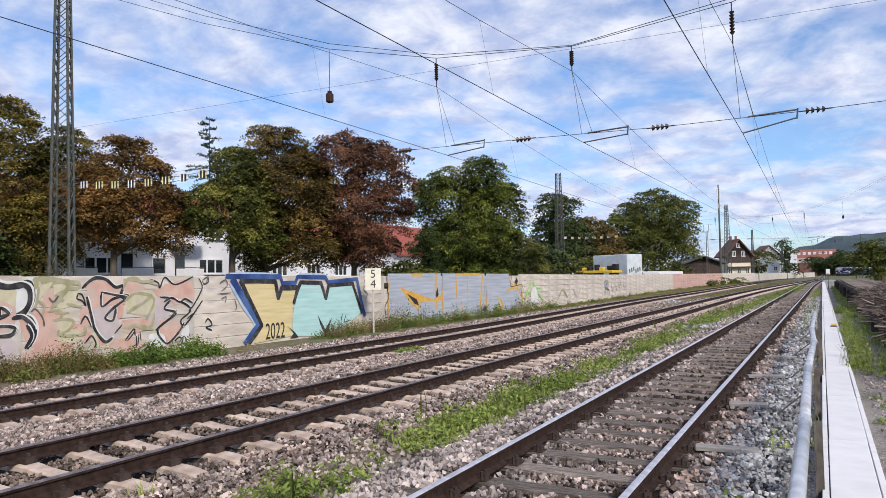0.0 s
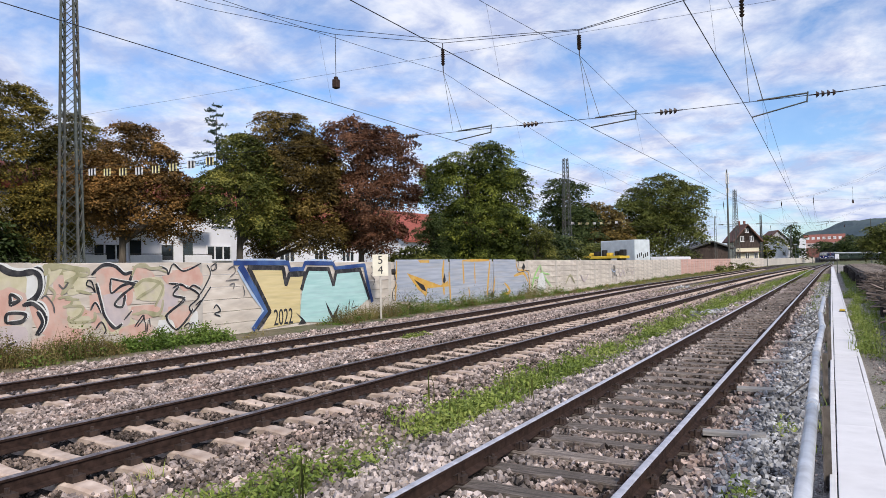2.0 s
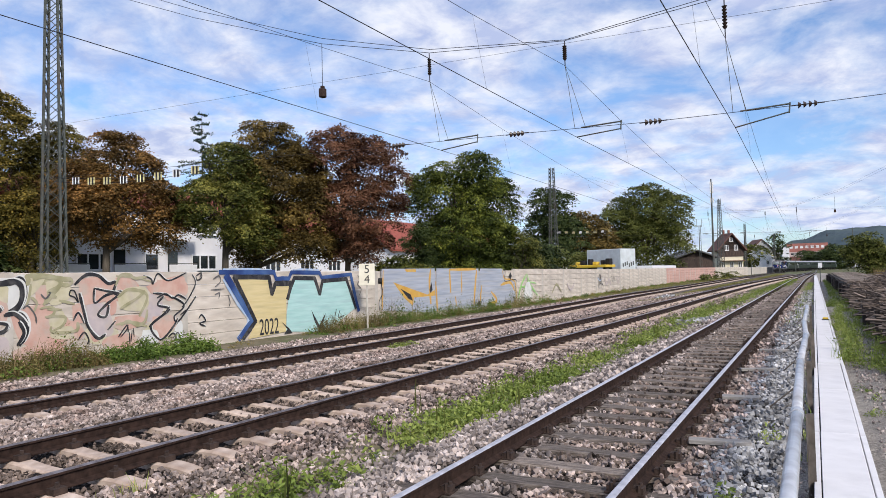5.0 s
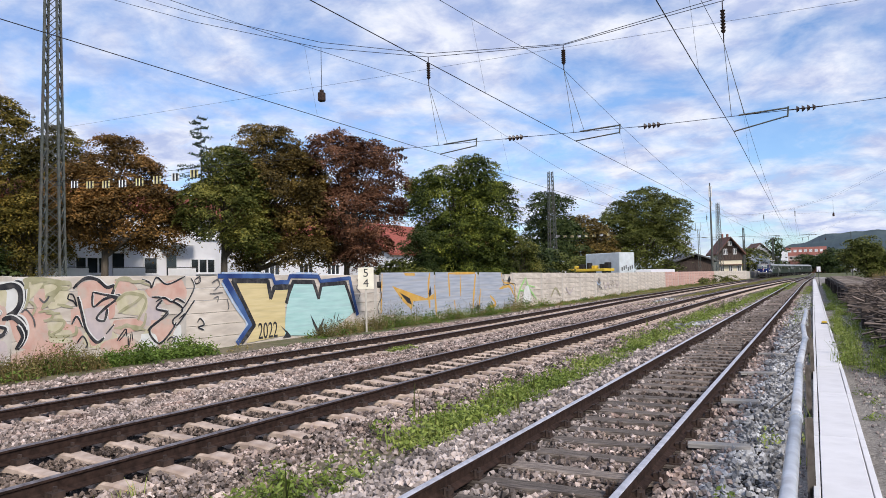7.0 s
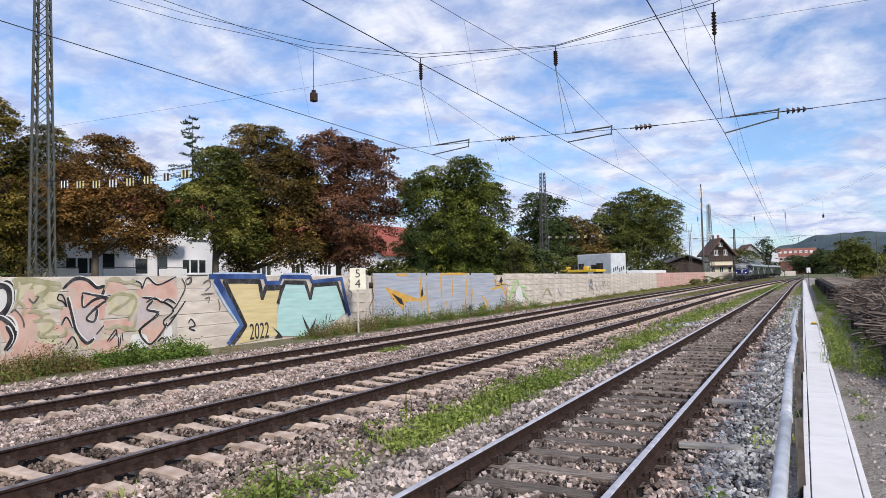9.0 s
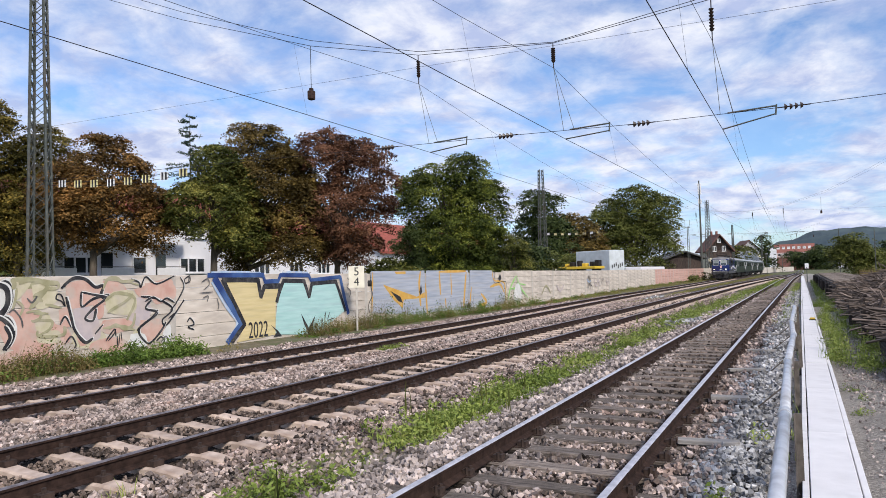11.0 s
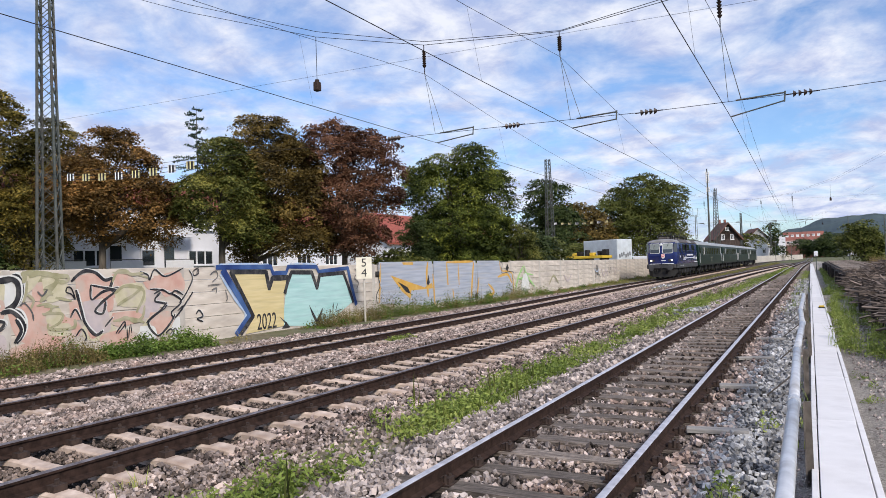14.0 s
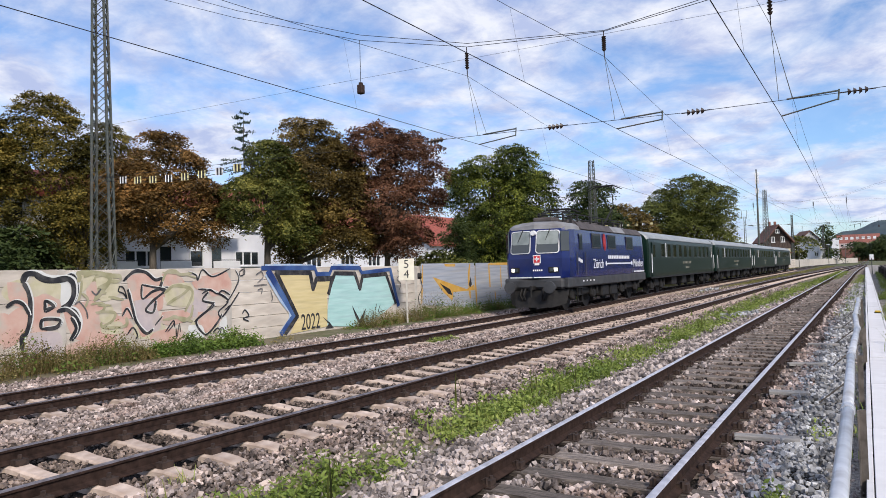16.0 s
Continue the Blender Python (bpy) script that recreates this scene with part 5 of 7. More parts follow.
patch("pink", (9.15, 1.38), (9.46, 1.43), (9.82, 1.28), (9.83, 0.87), (9.47, 0.50), (9.15, 0.46), (9.06, 0.93))
patch("pink", (8.62, 1.72), (8.95, 1.67), (9.12, 1.31), (9.09, 1.08), (8.69, 1.27))
patch("pink", (9.89, 1.07), (10.39, 1.11), (11.07, 1.00), (11.38, 0.76), (11.29, 0.26), (10.45, 0.20), (10.09, 0.44))
patch("pink", (11.46, 1.12), (11.74, 1.18), (11.80, 0.80), (11.57, 0.72))
patch("cream", (9.16, 1.84), (9.83, 1.68), (9.84, 1.28), (9.49, 1.43), (9.20, 1.37))
patch("lilac", (9.08, 0.53), (9.81, 0.47), (9.82, -0.01), (9.33, -0.15), (9.08, 0.01))
patch("pink", (8.62, 0.96), (8.90, 1.13), (9.09, 0.86), (8.96, 0.42), (8.63, 0.38))
patch("pale", (9.87, 1.61), (10.07, 1.57), (10.03, 1.20), (9.86, 1.14))
patch("pink", (11.85, 1.62), (12.49, 1.68), (12.57, 1.29), (12.13, 1.16), (11.80, 1.33))
patch("pink", (11.84, 0.95), (12.42, 0.99), (12.56, 0.52), (12.20, 0.17), (11.99, 0.26))
patch("pink", (13.71, 1.57), (14.96, 1.87), (14.99, 1.35), (14.00, 1.31))
patch("pink", (13.88, 0.58), (14.61, 0.70), (14.49, 0.20), (14.07, -0.01))
patch("pale", (14.71, 0.35), (14.97, 0.50), (14.95, -0.18), (14.65, -0.23))
patch("olive", (10.30, 1.88), (10.77, 1.91), (11.24, 1.83), (11.20, 1.71), (10.62, 1.73), (10.32, 1.67))
patch("cream", (10.90, 0.58), (11.45, 0.61), (11.45, 0.31), (10.93, 0.36))
patch("pink", (10.26, 1.16), (10.75, 1.18), (10.82, 0.75), (10.74, 0.33), (10.3, 0.37), (10.19, 0.79))
patch("pink", (9.23, 1.26), (9.49, 1.2), (9.48, 0.84), (9.22, 0.86))
patch("pink", (11.64, 1.78), (12.2, 1.85), (12.55, 1.56), (12.08, 1.17), (11.74, 1.18))
patch("pink", (11.47, 1.1), (11.8, 1.13), (11.85, 0.73), (11.52, 0.7))
patch("pink", (12.71, 0.77), (13.4, 0.78), (13.72, 0.55), (13.01, 0.38), (12.65, 0.52))
patch("pink", (13.92, 0.7), (14.61, 0.65), (14.74, 0.36), (14.25, 0.12), (13.91, 0.42))
patch("pink", (10.51, 1.62), (10.8, 1.66), (10.85, 1.27), (10.55, 1.24))
patch("pink", (14.07, 1.74), (15.06, 1.72), (15.12, 1.26), (14.2, 1.29))
patch("pink", (12.42, 1.25), (12.72, 1.24), (12.72, 0.88), (12.48, 0.84))
patch("cream", (10.76, 1.75), (11.32, 1.79), (11.42, 1.35), (10.9, 1.17))
patch("cream", (10.85, 0.94), (11.21, 1.01), (11.25, 0.62), (10.89, 0.65))
patch("cream", (12.79, 1.5), (13.67, 1.53), (13.72, 0.93), (12.9, 0.97))
patch("lilac", (11.85, 1.13), (12.42, 1.1), (12.65, 0.36), (12.18, 0.3), (11.9, 0.67))
patch("cream", (10.32, 1.9), (10.76, 1.85), (10.36, 1.39))
patch("pink", (12.73, 1.82), (13.04, 1.84), (13.03, 1.52), (12.73, 1.5))
patch("pale", (13.58, 0.34), (14.04, 0.3), (14.11, -0.04), (13.58, 0.01))
stroke("black", 0.2, (9.23, 1.91), (9.49, 1.76), (9.9, 1.75), (10.15, 1.81), (10.24, 1.48), (10.1, 1.17), (9.84, 0.99))
stroke("black", 0.16, (10.0, 1.01), (10.19, 0.93), (10.29, 0.6), (10.11, 0.25))
stroke("black", 0.1, (9.37, 0.59), (9.42, 0.81), (9.84, 0.77), (9.75, 0.61), (9.39, 0.59))
stroke("black", 0.07, (9.46, 0.98), (9.5, 1.24), (9.72, 1.13), (9.48, 0.98))
stroke("black", 0.1, (11.53, 1.66), (11.86, 1.91), (12.2, 1.88), (12.49, 1.67), (12.73, 1.7), (12.66, 1.45), (12.78, 1.37))
stroke("black", 0.05, (11.4, 1.52), (11.53, 1.49), (11.63, 1.21), (11.53, 1.34), (11.39, 1.4), (11.42, 1.52))
stroke("black", 0.1, (11.66, 1.44), (11.79, 0.93), (11.9, 0.57), (12.18, 0.24), (12.41, 0.33))
stroke("black", 0.07, (12.47, 0.43), (12.71, 0.66))
stroke("black", 0.08, (12.08, 1.55), (12.09, 1.17), (12.43, 1.36), (12.91, 1.43), (12.42, 1.1), (12.19, 0.86), (12.42, 0.79), (12.51, 1.1))
stroke("black", 0.07, (12.08, 1.55), (12.49, 1.46), (12.88, 1.39))
stroke("black", 0.06, (13.61, 1.87), (13.87, 1.77), (13.93, 1.63), (14.11, 1.92), (14.48, 1.71), (15.14, 1.94))
stroke("black", 0.07, (13.93, 1.36), (14.48, 1.28), (15.05, 0.97), (14.68, 0.66), (14.85, 0.52), (15.5, 1.21))
stroke("black", 0.08, (14.3, 1.26), (14.09, 1.02), (14.5, 0.87), (13.86, 0.45), (14.09, 0.06), (14.31, 0.07), (14.64, 0.36), (14.8, 0.59))
stroke("black", 0.06, (15.36, 1.89), (15.49, 1.6), (15.2, 1.14), (14.97, 0.92))
stroke("black", 0.05, (15.51, 1.83), (15.71, 1.92), (15.73, 1.77), (15.55, 1.71), (15.51, 1.83))
stroke("black", 0.06, (11.49, 0.75), (11.63, 0.94), (11.79, 0.66))
stroke("black", 0.04, (12.86, 0.21), (13.04, 0.38), (13.11, 0.51))
stroke("black", 0.04, (13.23, 0.37), (13.19, 0.05))
stroke("black", 0.05, (11.62, 0.25), (11.79, 0.43), (11.92, 0.22), (11.87, 0.12))
stroke("black", 0.05, (9.22, -0.15), (9.39, 0.05), (9.56, 0.12))
stroke("black", 0.06, (15.6, 0.53), (15.72, 0.64), (15.87, 0.45), (15.64, 0.38), (15.87, 0.28))
stroke("black", 0.06, (14.45, 0.07), (14.63, 0.17), (14.74, 0.02), (14.63, -0.06))
stroke("olive", 0.14, (10.28, 1.91), (10.76, 1.89), (11.16, 1.75), (10.95, 1.46), (10.7, 1.18))
stroke("olive", 0.1, (11.1, 1.28), (11.53, 1.17))
stroke("olive", 0.08, (10.39, 1.71), (10.36, 1.43), (10.29, 1.2))
stroke("olive", 0.08, (10.8, 1.07), (11.18, 1.05))
stroke("olive", 0.07, (10.74, 0.9), (11.26, 0.86), (11.2, 0.65), (10.92, 0.5), (11.62, 0.47))
stroke("olive", 0.1, (12.78, 1.29), (13.15, 1.49), (13.73, 1.31), (13.46, 0.73))
stroke("olive", 0.1, (12.71, 0.56), (13.27, 0.58), (13.71, 0.44))
stroke("olive", 0.07, (11.16, 1.84), (11.43, 1.81), (11.42, 1.67), (11.19, 1.7))
stroke("olive", 0.06, (12.73, 1.87), (13.41, 1.81), (13.87, 1.69))
stroke("black", 0.12, (8.97, 1.71), (9.07, 1.51), (9.12, 1.31), (9.13, 1.12), (9.11, 0.79), (9.03, 0.54), (8.93, 0.42), (8.94, 0.09))
stroke("black", 0.16, (8.95, 1.69), (9.04, 1.88), (9.23, 1.90), (9.43, 1.79), (9.69, 1.73), (9.97, 1.78), (10.15, 1.67), (10.18, 1.40), (10.10, 1.19), (9.96, 1.02))
stroke("black", 0.09, (8.59, 1.15), (8.78, 1.27), (8.97, 1.19), (9.11, 0.92))
stroke("black", 0.11, (9.75, 0.98), (9.96, 1.02), (10.14, 0.90), (10.31, 0.67))
stroke("black", 0.09, (10.10, 0.82), (10.22, 0.59), (10.19, 0.43), (10.06, 0.26))
stroke("black", 0.08, (9.48, 1.05), (9.48, 1.25), (9.68, 1.11), (9.48, 1.05))
stroke("black", 0.09, (9.37, 0.60), (9.40, 0.80), (9.68, 0.81), (9.83, 0.75), (9.72, 0.61), (9.37, 0.60))
stroke("black", 0.08, (9.60, 0.15), (9.36, 0.05), (9.20, -0.13))
stroke("olive", 0.12, (10.26, 1.92), (10.33, 1.81), (10.30, 1.67))
stroke("olive", 0.11, (10.44, 1.81), (10.77, 1.90), (11.08, 1.82), (11.11, 1.64), (10.84, 1.48), (11.04, 1.36))
stroke("olive", 0.09, (11.16, 1.79), (11.43, 1.78))
stroke("olive", 0.08, (11.17, 1.64), (11.39, 1.64))
stroke("olive", 0.08, (10.61, 1.10), (10.84, 1.13), (10.99, 1.07), (10.94, 0.93), (10.76, 0.87))
stroke("olive", 0.1, (10.90, 0.65), (10.93, 0.51), (11.37, 0.47), (11.60, 0.52), (11.60, 0.71))
stroke("olive", 0.08, (10.39, 1.39), (10.54, 1.24), (10.46, 1.03))
stroke("grey", 0.05, (10.20, 1.12), (10.32, 1.18), (10.49, 0.96), (10.53, 0.75))
stroke("grey", 0.05, (10.64, 1.45), (10.76, 1.34), (10.89, 1.48))
stroke("black", 0.05, (12.79, 0.22), (12.95, 0.41), (13.07, 0.51), (13.10, 0.32))
stroke("black", 0.05, (13.14, 0.32), (13.15, -0.00))
stroke("black", 0.04, (13.26, 0.43), (13.29, 0.18))
stroke("olive", 0.1, (12.72, 1.60), (12.86, 1.87), (13.14, 1.90), (13.32, 1.80), (13.71, 1.83))
stroke("olive", 0.1, (12.84, 0.97), (13.12, 1.11), (13.41, 1.25), (13.66, 1.44))
stroke("olive", 0.1, (12.88, 0.53), (13.11, 0.63), (13.39, 0.49), (13.65, 0.60), (13.73, 0.91))
stroke("pale", 0.05, (13.48, 0.13), (13.68, 0.22), (13.83, 0.06), (13.67, -0.08), (13.48, 0.10))
stroke("black", 0.06, (14.06, 1.22), (14.35, 1.33), (14.62, 1.20), (14.84, 1.28), (15.12, 1.14))
stroke("black", 0.07, (13.78, 0.42), (13.98, 0.57), (14.29, 0.75), (14.51, 0.95))
stroke("black", 0.05, (14.89, 0.68), (15.11, 0.83))
stroke("grey", 0.05, (14.61, 0.02), (14.79, 0.18), (14.91, -0.04))
patch("yellow", (17.21, 1.73), (18.72, 1.69), (18.86, 1.13), (19.08, 1.47), (19.81, 1.46), (19.63, 0.85), (19.6, -0.19), (17.68, -0.29), (18.1, 0.28))
patch("teal", (19.63, 0.38), (19.75, 1.01), (20.1, 1.64), (21.25, 1.63), (21.54, 1.05), (21.77, 1.51), (23.27, 1.57), (23.61, 0.9), (23.83, 0.41), (22.31, -0.23), (21.13, -0.32), (19.6, -0.19))
for line in (((16.62, 1.72), (17.2, 0.95), (17.72, 0.33), (17.2, -0.2)), ((17.5, -0.05), (17.3, -0.3)), ((16.6, 2.03), (18.9, 2.0)), ((20.0, 2.0), (21.5, 1.98))):
    stroke("sky", 0.12, *line)
band("blue", 0.2, (16.47, 1.94), (19.0, 1.92))
band("blue", 0.18, (19.0, 1.92), (19.11, 1.68), (19.79, 1.69), (19.92, 1.91))
band("blue", 0.17, (19.92, 1.91), (21.54, 1.88), (21.68, 1.69), (23.58, 1.8))
band("blue", 0.2, (23.58, 1.8), (23.82, 1.04), (24.1, 0.3))
band("blue", 0.26, (16.75, 1.83), (17.32, 1.08), (17.91, 0.34))
band("blue", 0.2, (17.91, 0.33), (17.6, 0.06), (17.28, -0.25))
band("black", 0.19, (17.09, 1.78), (18.75, 1.74), (18.88, 1.15), (19.06, 1.52), (19.87, 1.52))
band("black", 0.19, (19.7, 0.97), (19.87, 1.38), (20.08, 1.7), (21.25, 1.67), (21.54, 1.06), (21.72, 1.56), (23.27, 1.61), (23.61, 0.97), (23.89, 0.41))
band("black", 0.19, (17.1, 1.78), (17.58, 1.04), (18.06, 0.28), (17.48, -0.25))
patch("black", (21.02, 0.49), (21.48, -0.09), (21.9, 0.35), (21.71, -0.07), (21.85, -0.34), (21.45, -0.31), (21.2, 0.07))
patch("black", (19.34, 0.18), (19.74, -0.07), (19.94, -0.27), (19.48, -0.27), (19.66, -0.11))
stroke("black", 0.05, (22.32, 0.21), (22.37, -0.09), (22.19, -0.15))
stroke("black", 0.05, (22.57, 0.46), (22.5, 0.2))
stroke("black", 0.05, (22.82, 0.41), (22.69, 0.12), (23.07, 0.17))
stroke("grey", 0.05, (15.72, 1.96), (15.64, 1.73))
stroke("grey", 0.04, (16.18, 1.72), (16.43, 1.83), (16.5, 1.65), (16.26, 1.48))
stroke("grey", 0.04, (16.1, 1.39), (16.66, 1.41))
stroke("grey", 0.04, (16.82, 1.22), (16.9, 0.97), (16.85, 0.85))
stroke("grey", 0.04, (16.25, 1.24), (16.45, 1.29), (16.41, 1.11))
stroke("grey", 0.04, (24.04, 1.77), (24.24, 1.58), (24.03, 1.39), (24.3, 1.18), (24.15, 0.92))
patch("silver", (25.88, 2.01), (30.71, 2.01), (30.61, -0.16), (25.84, 0.2))
patch("silver", (30.87, 2.01), (35.81, 1.99), (35.63, -0.19), (30.8, -0.08))
patch("silver", (36.01, 1.99), (39.22, 1.97), (39.61, 1.37), (41.11, 1.29), (41.16, -0.13), (36.0, -0.19))
patch("orange", (26.81, 1.41), (29.89, 0.75), (30.66, 0.95), (30.74, 0.67), (28.62, 0.66), (28.51, 0.27), (27.76, 0.65))
patch("orange", (27.82, 1.98), (28.85, 1.98), (28.85, 1.85), (27.98, 1.86))
stroke("orange", 0.2, (30.29, 1.98), (30.14, 1.29), (30.24, 0.28))
stroke("orange", 0.18, (30.78, 1.37), (30.9, -0.13))
stroke("orange", 0.2, (32.29, 1.97), (32.37, 0.76))
stroke("orange", 0.16, (32.29, 1.94), (35.51, 1.95))
stroke("orange", 0.14, (33.63, 1.81), (33.66, 0.71))
stroke("orange", 0.22, (35.56, 1.9), (35.34, 1.07), (35.1, -0.06))
stroke("orange", 0.16, (36.2, 1.05), (35.89, 0.01))
stroke("orange", 0.22, (37.47, 0.64), (38.25, 0.12), (37.17, -0.05))
stroke("orange", 0.2, (38.87, 0.99), (40.33, 1.13), (41.06, 0.58))
stroke("orange", 0.14, (32.9, 0.54), (32.98, 0.05))
stroke("orange", 0.12, (26.0, 1.96), (25.87, 0.24))
stroke("orange", 0.12, (39.21, 1.94), (39.52, 1.37), (41.1, 1.17), (41.33, -0.02))
patch("black", (27.42, 1.11), (28.31, 0.81), (28.54, 0.5), (28.1, 0.62))
patch("black", (30.33, 1.35), (30.43, 0.96), (30.23, 0.8), (30.12, 0.97))
patch("black", (40.44, 1.76), (40.66, 1.53), (40.4, 1.27), (40.12, 1.48))
patch("black", (35.78, 0.24), (36.04, 0.05), (35.88, -0.18), (35.44, -0.05))
stroke("black", 0.06, (25.79, 1.96), (25.85, 1.3), (25.93, 0.97), (25.63, 0.58), (25.69, 0.21))
stroke("black", 0.05, (39.22, 1.97), (39.64, 1.77), (39.51, 1.22), (41.26, 1.28), (41.48, 0.81))
stroke("lime", 0.2, (41.65, 0.09), (42.19, 0.91), (43.23, 1.62))
stroke("lime", 0.18, (43.23, 1.62), (43.85, 0.87), (45.21, 0.14))
stroke("lime", 0.16, (42.18, 0.79), (44.19, 0.8))
stroke("lime", 0.12, (43.19, 1.13), (44.91, 0.97))
patch("pale", (43.01, 1.01), (43.69, 1.06), (44.14, 0.05), (42.61, 0.05))

# tags on the stretch of wall past the bend: drawn along its own line
BEND = pose(-16.8, 46.3, 0, 0, 0, math.degrees(math.atan2(2.2, 53.7)))
for colour, width, line in (("grey", 0.09, ((16.2, 1.5), (16.4, 0.9), (16.2, 0.1))), ("black", 0.1, ((16.6, 0.2), (16.8, 1.5), (17.1, 0.6), (17.3, 1.5), (17.4, 0.3))), ("sky", 0.12, ((16.0, 1.2), (16.9, 0.9), (17.7, 1.1))),
                            ("black", 0.08, ((17.8, 1.3), (17.6, 0.7), (18.1, 0.5), (17.9, 0.0))), ("lilac", 0.25, ((18.8, 1.2), (19.6, 0.5), (20.6, 1.0), (21.5, 0.4))), ("grey", 0.07, ((21.8, 1.3), (22.3, 0.7), (22.9, 1.2), (23.4, 0.5))),
                            ("lilac", 0.2, ((24.2, 1.3), (24.9, 0.5), (25.8, 1.1))), ("olive", 0.2, ((2.0, 0.3), (3.2, 0.9), (4.4, 0.3))), ("lilac", 0.2, ((6.0, 0.9), (7.0, 0.4), (8.2, 0.9)))):
    before = set(wall.children)
    stroke(colour, width, *line)
    for ob in set(wall.children) - before:
        ob.matrix_basis = BEND @ Matrix.Translation((16.8, 0, -0.1))
year = part("painted_year", text_mesh("2022", 0.62, PAINT["black"], 0.004), None, wall)
year.matrix_basis = Matrix.Translation((PAINT_X + 0.03, 18.72, 0.03)) @ Matrix(((0, 0, 1, 0), (1, 0, 0, 0), (0, 1, 0, 0), (0, 0, 0, 1))) @ Matrix.Diagonal((0.8, 1.25, 1, 1))
for yy, col, z0, z1 in ((20.29, "teal", -0.2, 1.55), (30.69, "silver", -0.2, 1.8), (35.89, "silver", -0.2, 1.78)):
    paint_mesh([(-16.7255, yy - 0.1, z0), (-16.7255, yy + 0.1, z0), (-16.7255, yy + 0.1, z1), (-16.7255, yy - 0.1, z1)], [(0, 1, 2, 3)], col)


# ---- kilometre board by the wall ----
def km_board():
    t = thing("kilometre_board", "white kilometre board with black digits on a pale post", "sign", (-15.75, 23.3, -0.4), -52)
    bm = bmesh.new()
    box(bm, 0, 0, 0.95, 0.07, 0.07, 1.9, bev=0.01)
    part("post", bm, M["wall_post"], t)
    bm = bmesh.new()
    box(bm, 0.07, 0, 2.17, 0.03, 0.62, 0.86, bev=0.008)
    board = part("board", bm, material("cream sign enamel", (0.72, 0.68, 0.55), (0.8, 0.76, 0.64), 3, 0.5, 0, 0.05, stain=(0.55, 0.48, 0.38)), t)
    rot = Matrix(((0, 0, 1, 0), (1, 0, 0, 0), (0, 1, 0, 0), (0, 0, 0, 1)))
    for ch, z in (("5", 2.37), ("4", 1.97)):
        ob = part("digit", text_mesh(ch, 0.46, PAINT["black"]), None, board)
        ob.matrix_basis = Matrix.Translation((0.09, 0, z)) @ rot
    bm = bmesh.new()
    rod(bm, (-0.02, 0.45, 1.9), (-0.02, 0.6, 1.9), 0.12, seg=10)
    part("bracket", bm, TM["under"], t)


km_board()


# ---- cable trough walkway with its guard pipe ----
def walkway_x(y):
    return -0.08 - 0.0033 * (y - 6)


def walkway():
    t = thing("walkway", "pale concrete cable trough covered with slabs", "walkway", kind="structure")
    for (w, off, z, n, name) in ((0.35, 0.235, -0.04, 3.0, "slab"), (0.05, 0.025, -0.05, 3.0, "kerb"), (0.05, 0.445, -0.05, 3.0, "kerb")):
        bm = bmesh.new()
        box(bm, 0, 0, 0, w, n - 0.008, 0.16, bev=0.004)
        me = mesh_of(bm, name, M["walkway"])
        y = 1.0
        while y < 150:
            if not (name == "slab" and 25.0 < y < 26.0):
                ob = part(name, me, None, t)
                ob.matrix_basis = pose(walkway_x(y) + off + random.uniform(-0.003, 0.003), y, z - 0.08 + random.uniform(-0.003, 0.003), random.uniform(-0.1, 0.1), random.uniform(-0.3, 0.3), 0.19)
            y += n


def guard_pipe():
    t = thing("guard_rail", "galvanised guard pipe on rusty angle-iron posts", "railing")
    ys = [-0.9, 2.8, 6.5, 10.2, 13.8, 17.6, 21.3, 25.0]
    xs = [-0.12, -0.17, -0.19, -0.235, -0.21, -0.3, -0.29, -0.32]
    zs = [0.5, 0.5, 0.5, 0.49, 0.52, 0.47, 0.5, 0.45]
    for a, b in zip(range(7), range(1, 8)):
        bm = bmesh.new()
        rod(bm, (xs[a], ys[a], zs[a]), (xs[b], ys[b], zs[b]), 0.045, seg=14)
        part("pipe", bm, M["pipe"], t, smooth=True)
        bm = bmesh.new()
        d = (Vector((xs[b], ys[b], zs[b])) - Vector((xs[a], ys[a], zs[a]))).normalized()
        c = Vector((xs[b], ys[b], zs[b]))
        rod(bm, c - d * 0.07, c + d * 0.07, 0.054, seg=14)
        part("pipe_collar", bm, M["pipe"], t)
    for x, y, z in zip(xs, ys, zs):
        bm = bmesh.new()
        box(bm, x + 0.07, y + 0.02, (z - 0.35) / 2, 0.012, 0.07, z + 0.35)
        box(bm, x + 0.095, y + 0.05, (z - 0.35) / 2, 0.06, 0.012, z + 0.35)
        part("post", bm, M["post_rust"], t)
        if y > 9:
            bm = bmesh.new()
            bar(bm, (x + 0.03, y + 0.03, z - 0.25), (x - 0.45, y + 0.1, -0.2), 0.045, 0.02)
            part("brace", bm, M["post_rust"], t)


M["post_rust"] = material("weathered grey-brown angle iron", (0.08, 0.068, 0.058), (0.18, 0.155, 0.135), 9, 0.8, 0.2, 0.2, 40)
walkway()
guard_pipe()


def plank_piece(x, y, z, n, turn, w=0.14, tilt=0.0):
    bm = bmesh.new()
    box(bm, 0, 0, 0, n, w, 0.05, bev=0.006)
    ob = new("plank", mesh_of(bm, "plank", M["grey_wood"]))
    ob.matrix_basis = pose(x, y, z, 0, tilt, turn)
    tagged(ob, "weathered grey board lying on the ballast", "board", group="boards on the ballast")


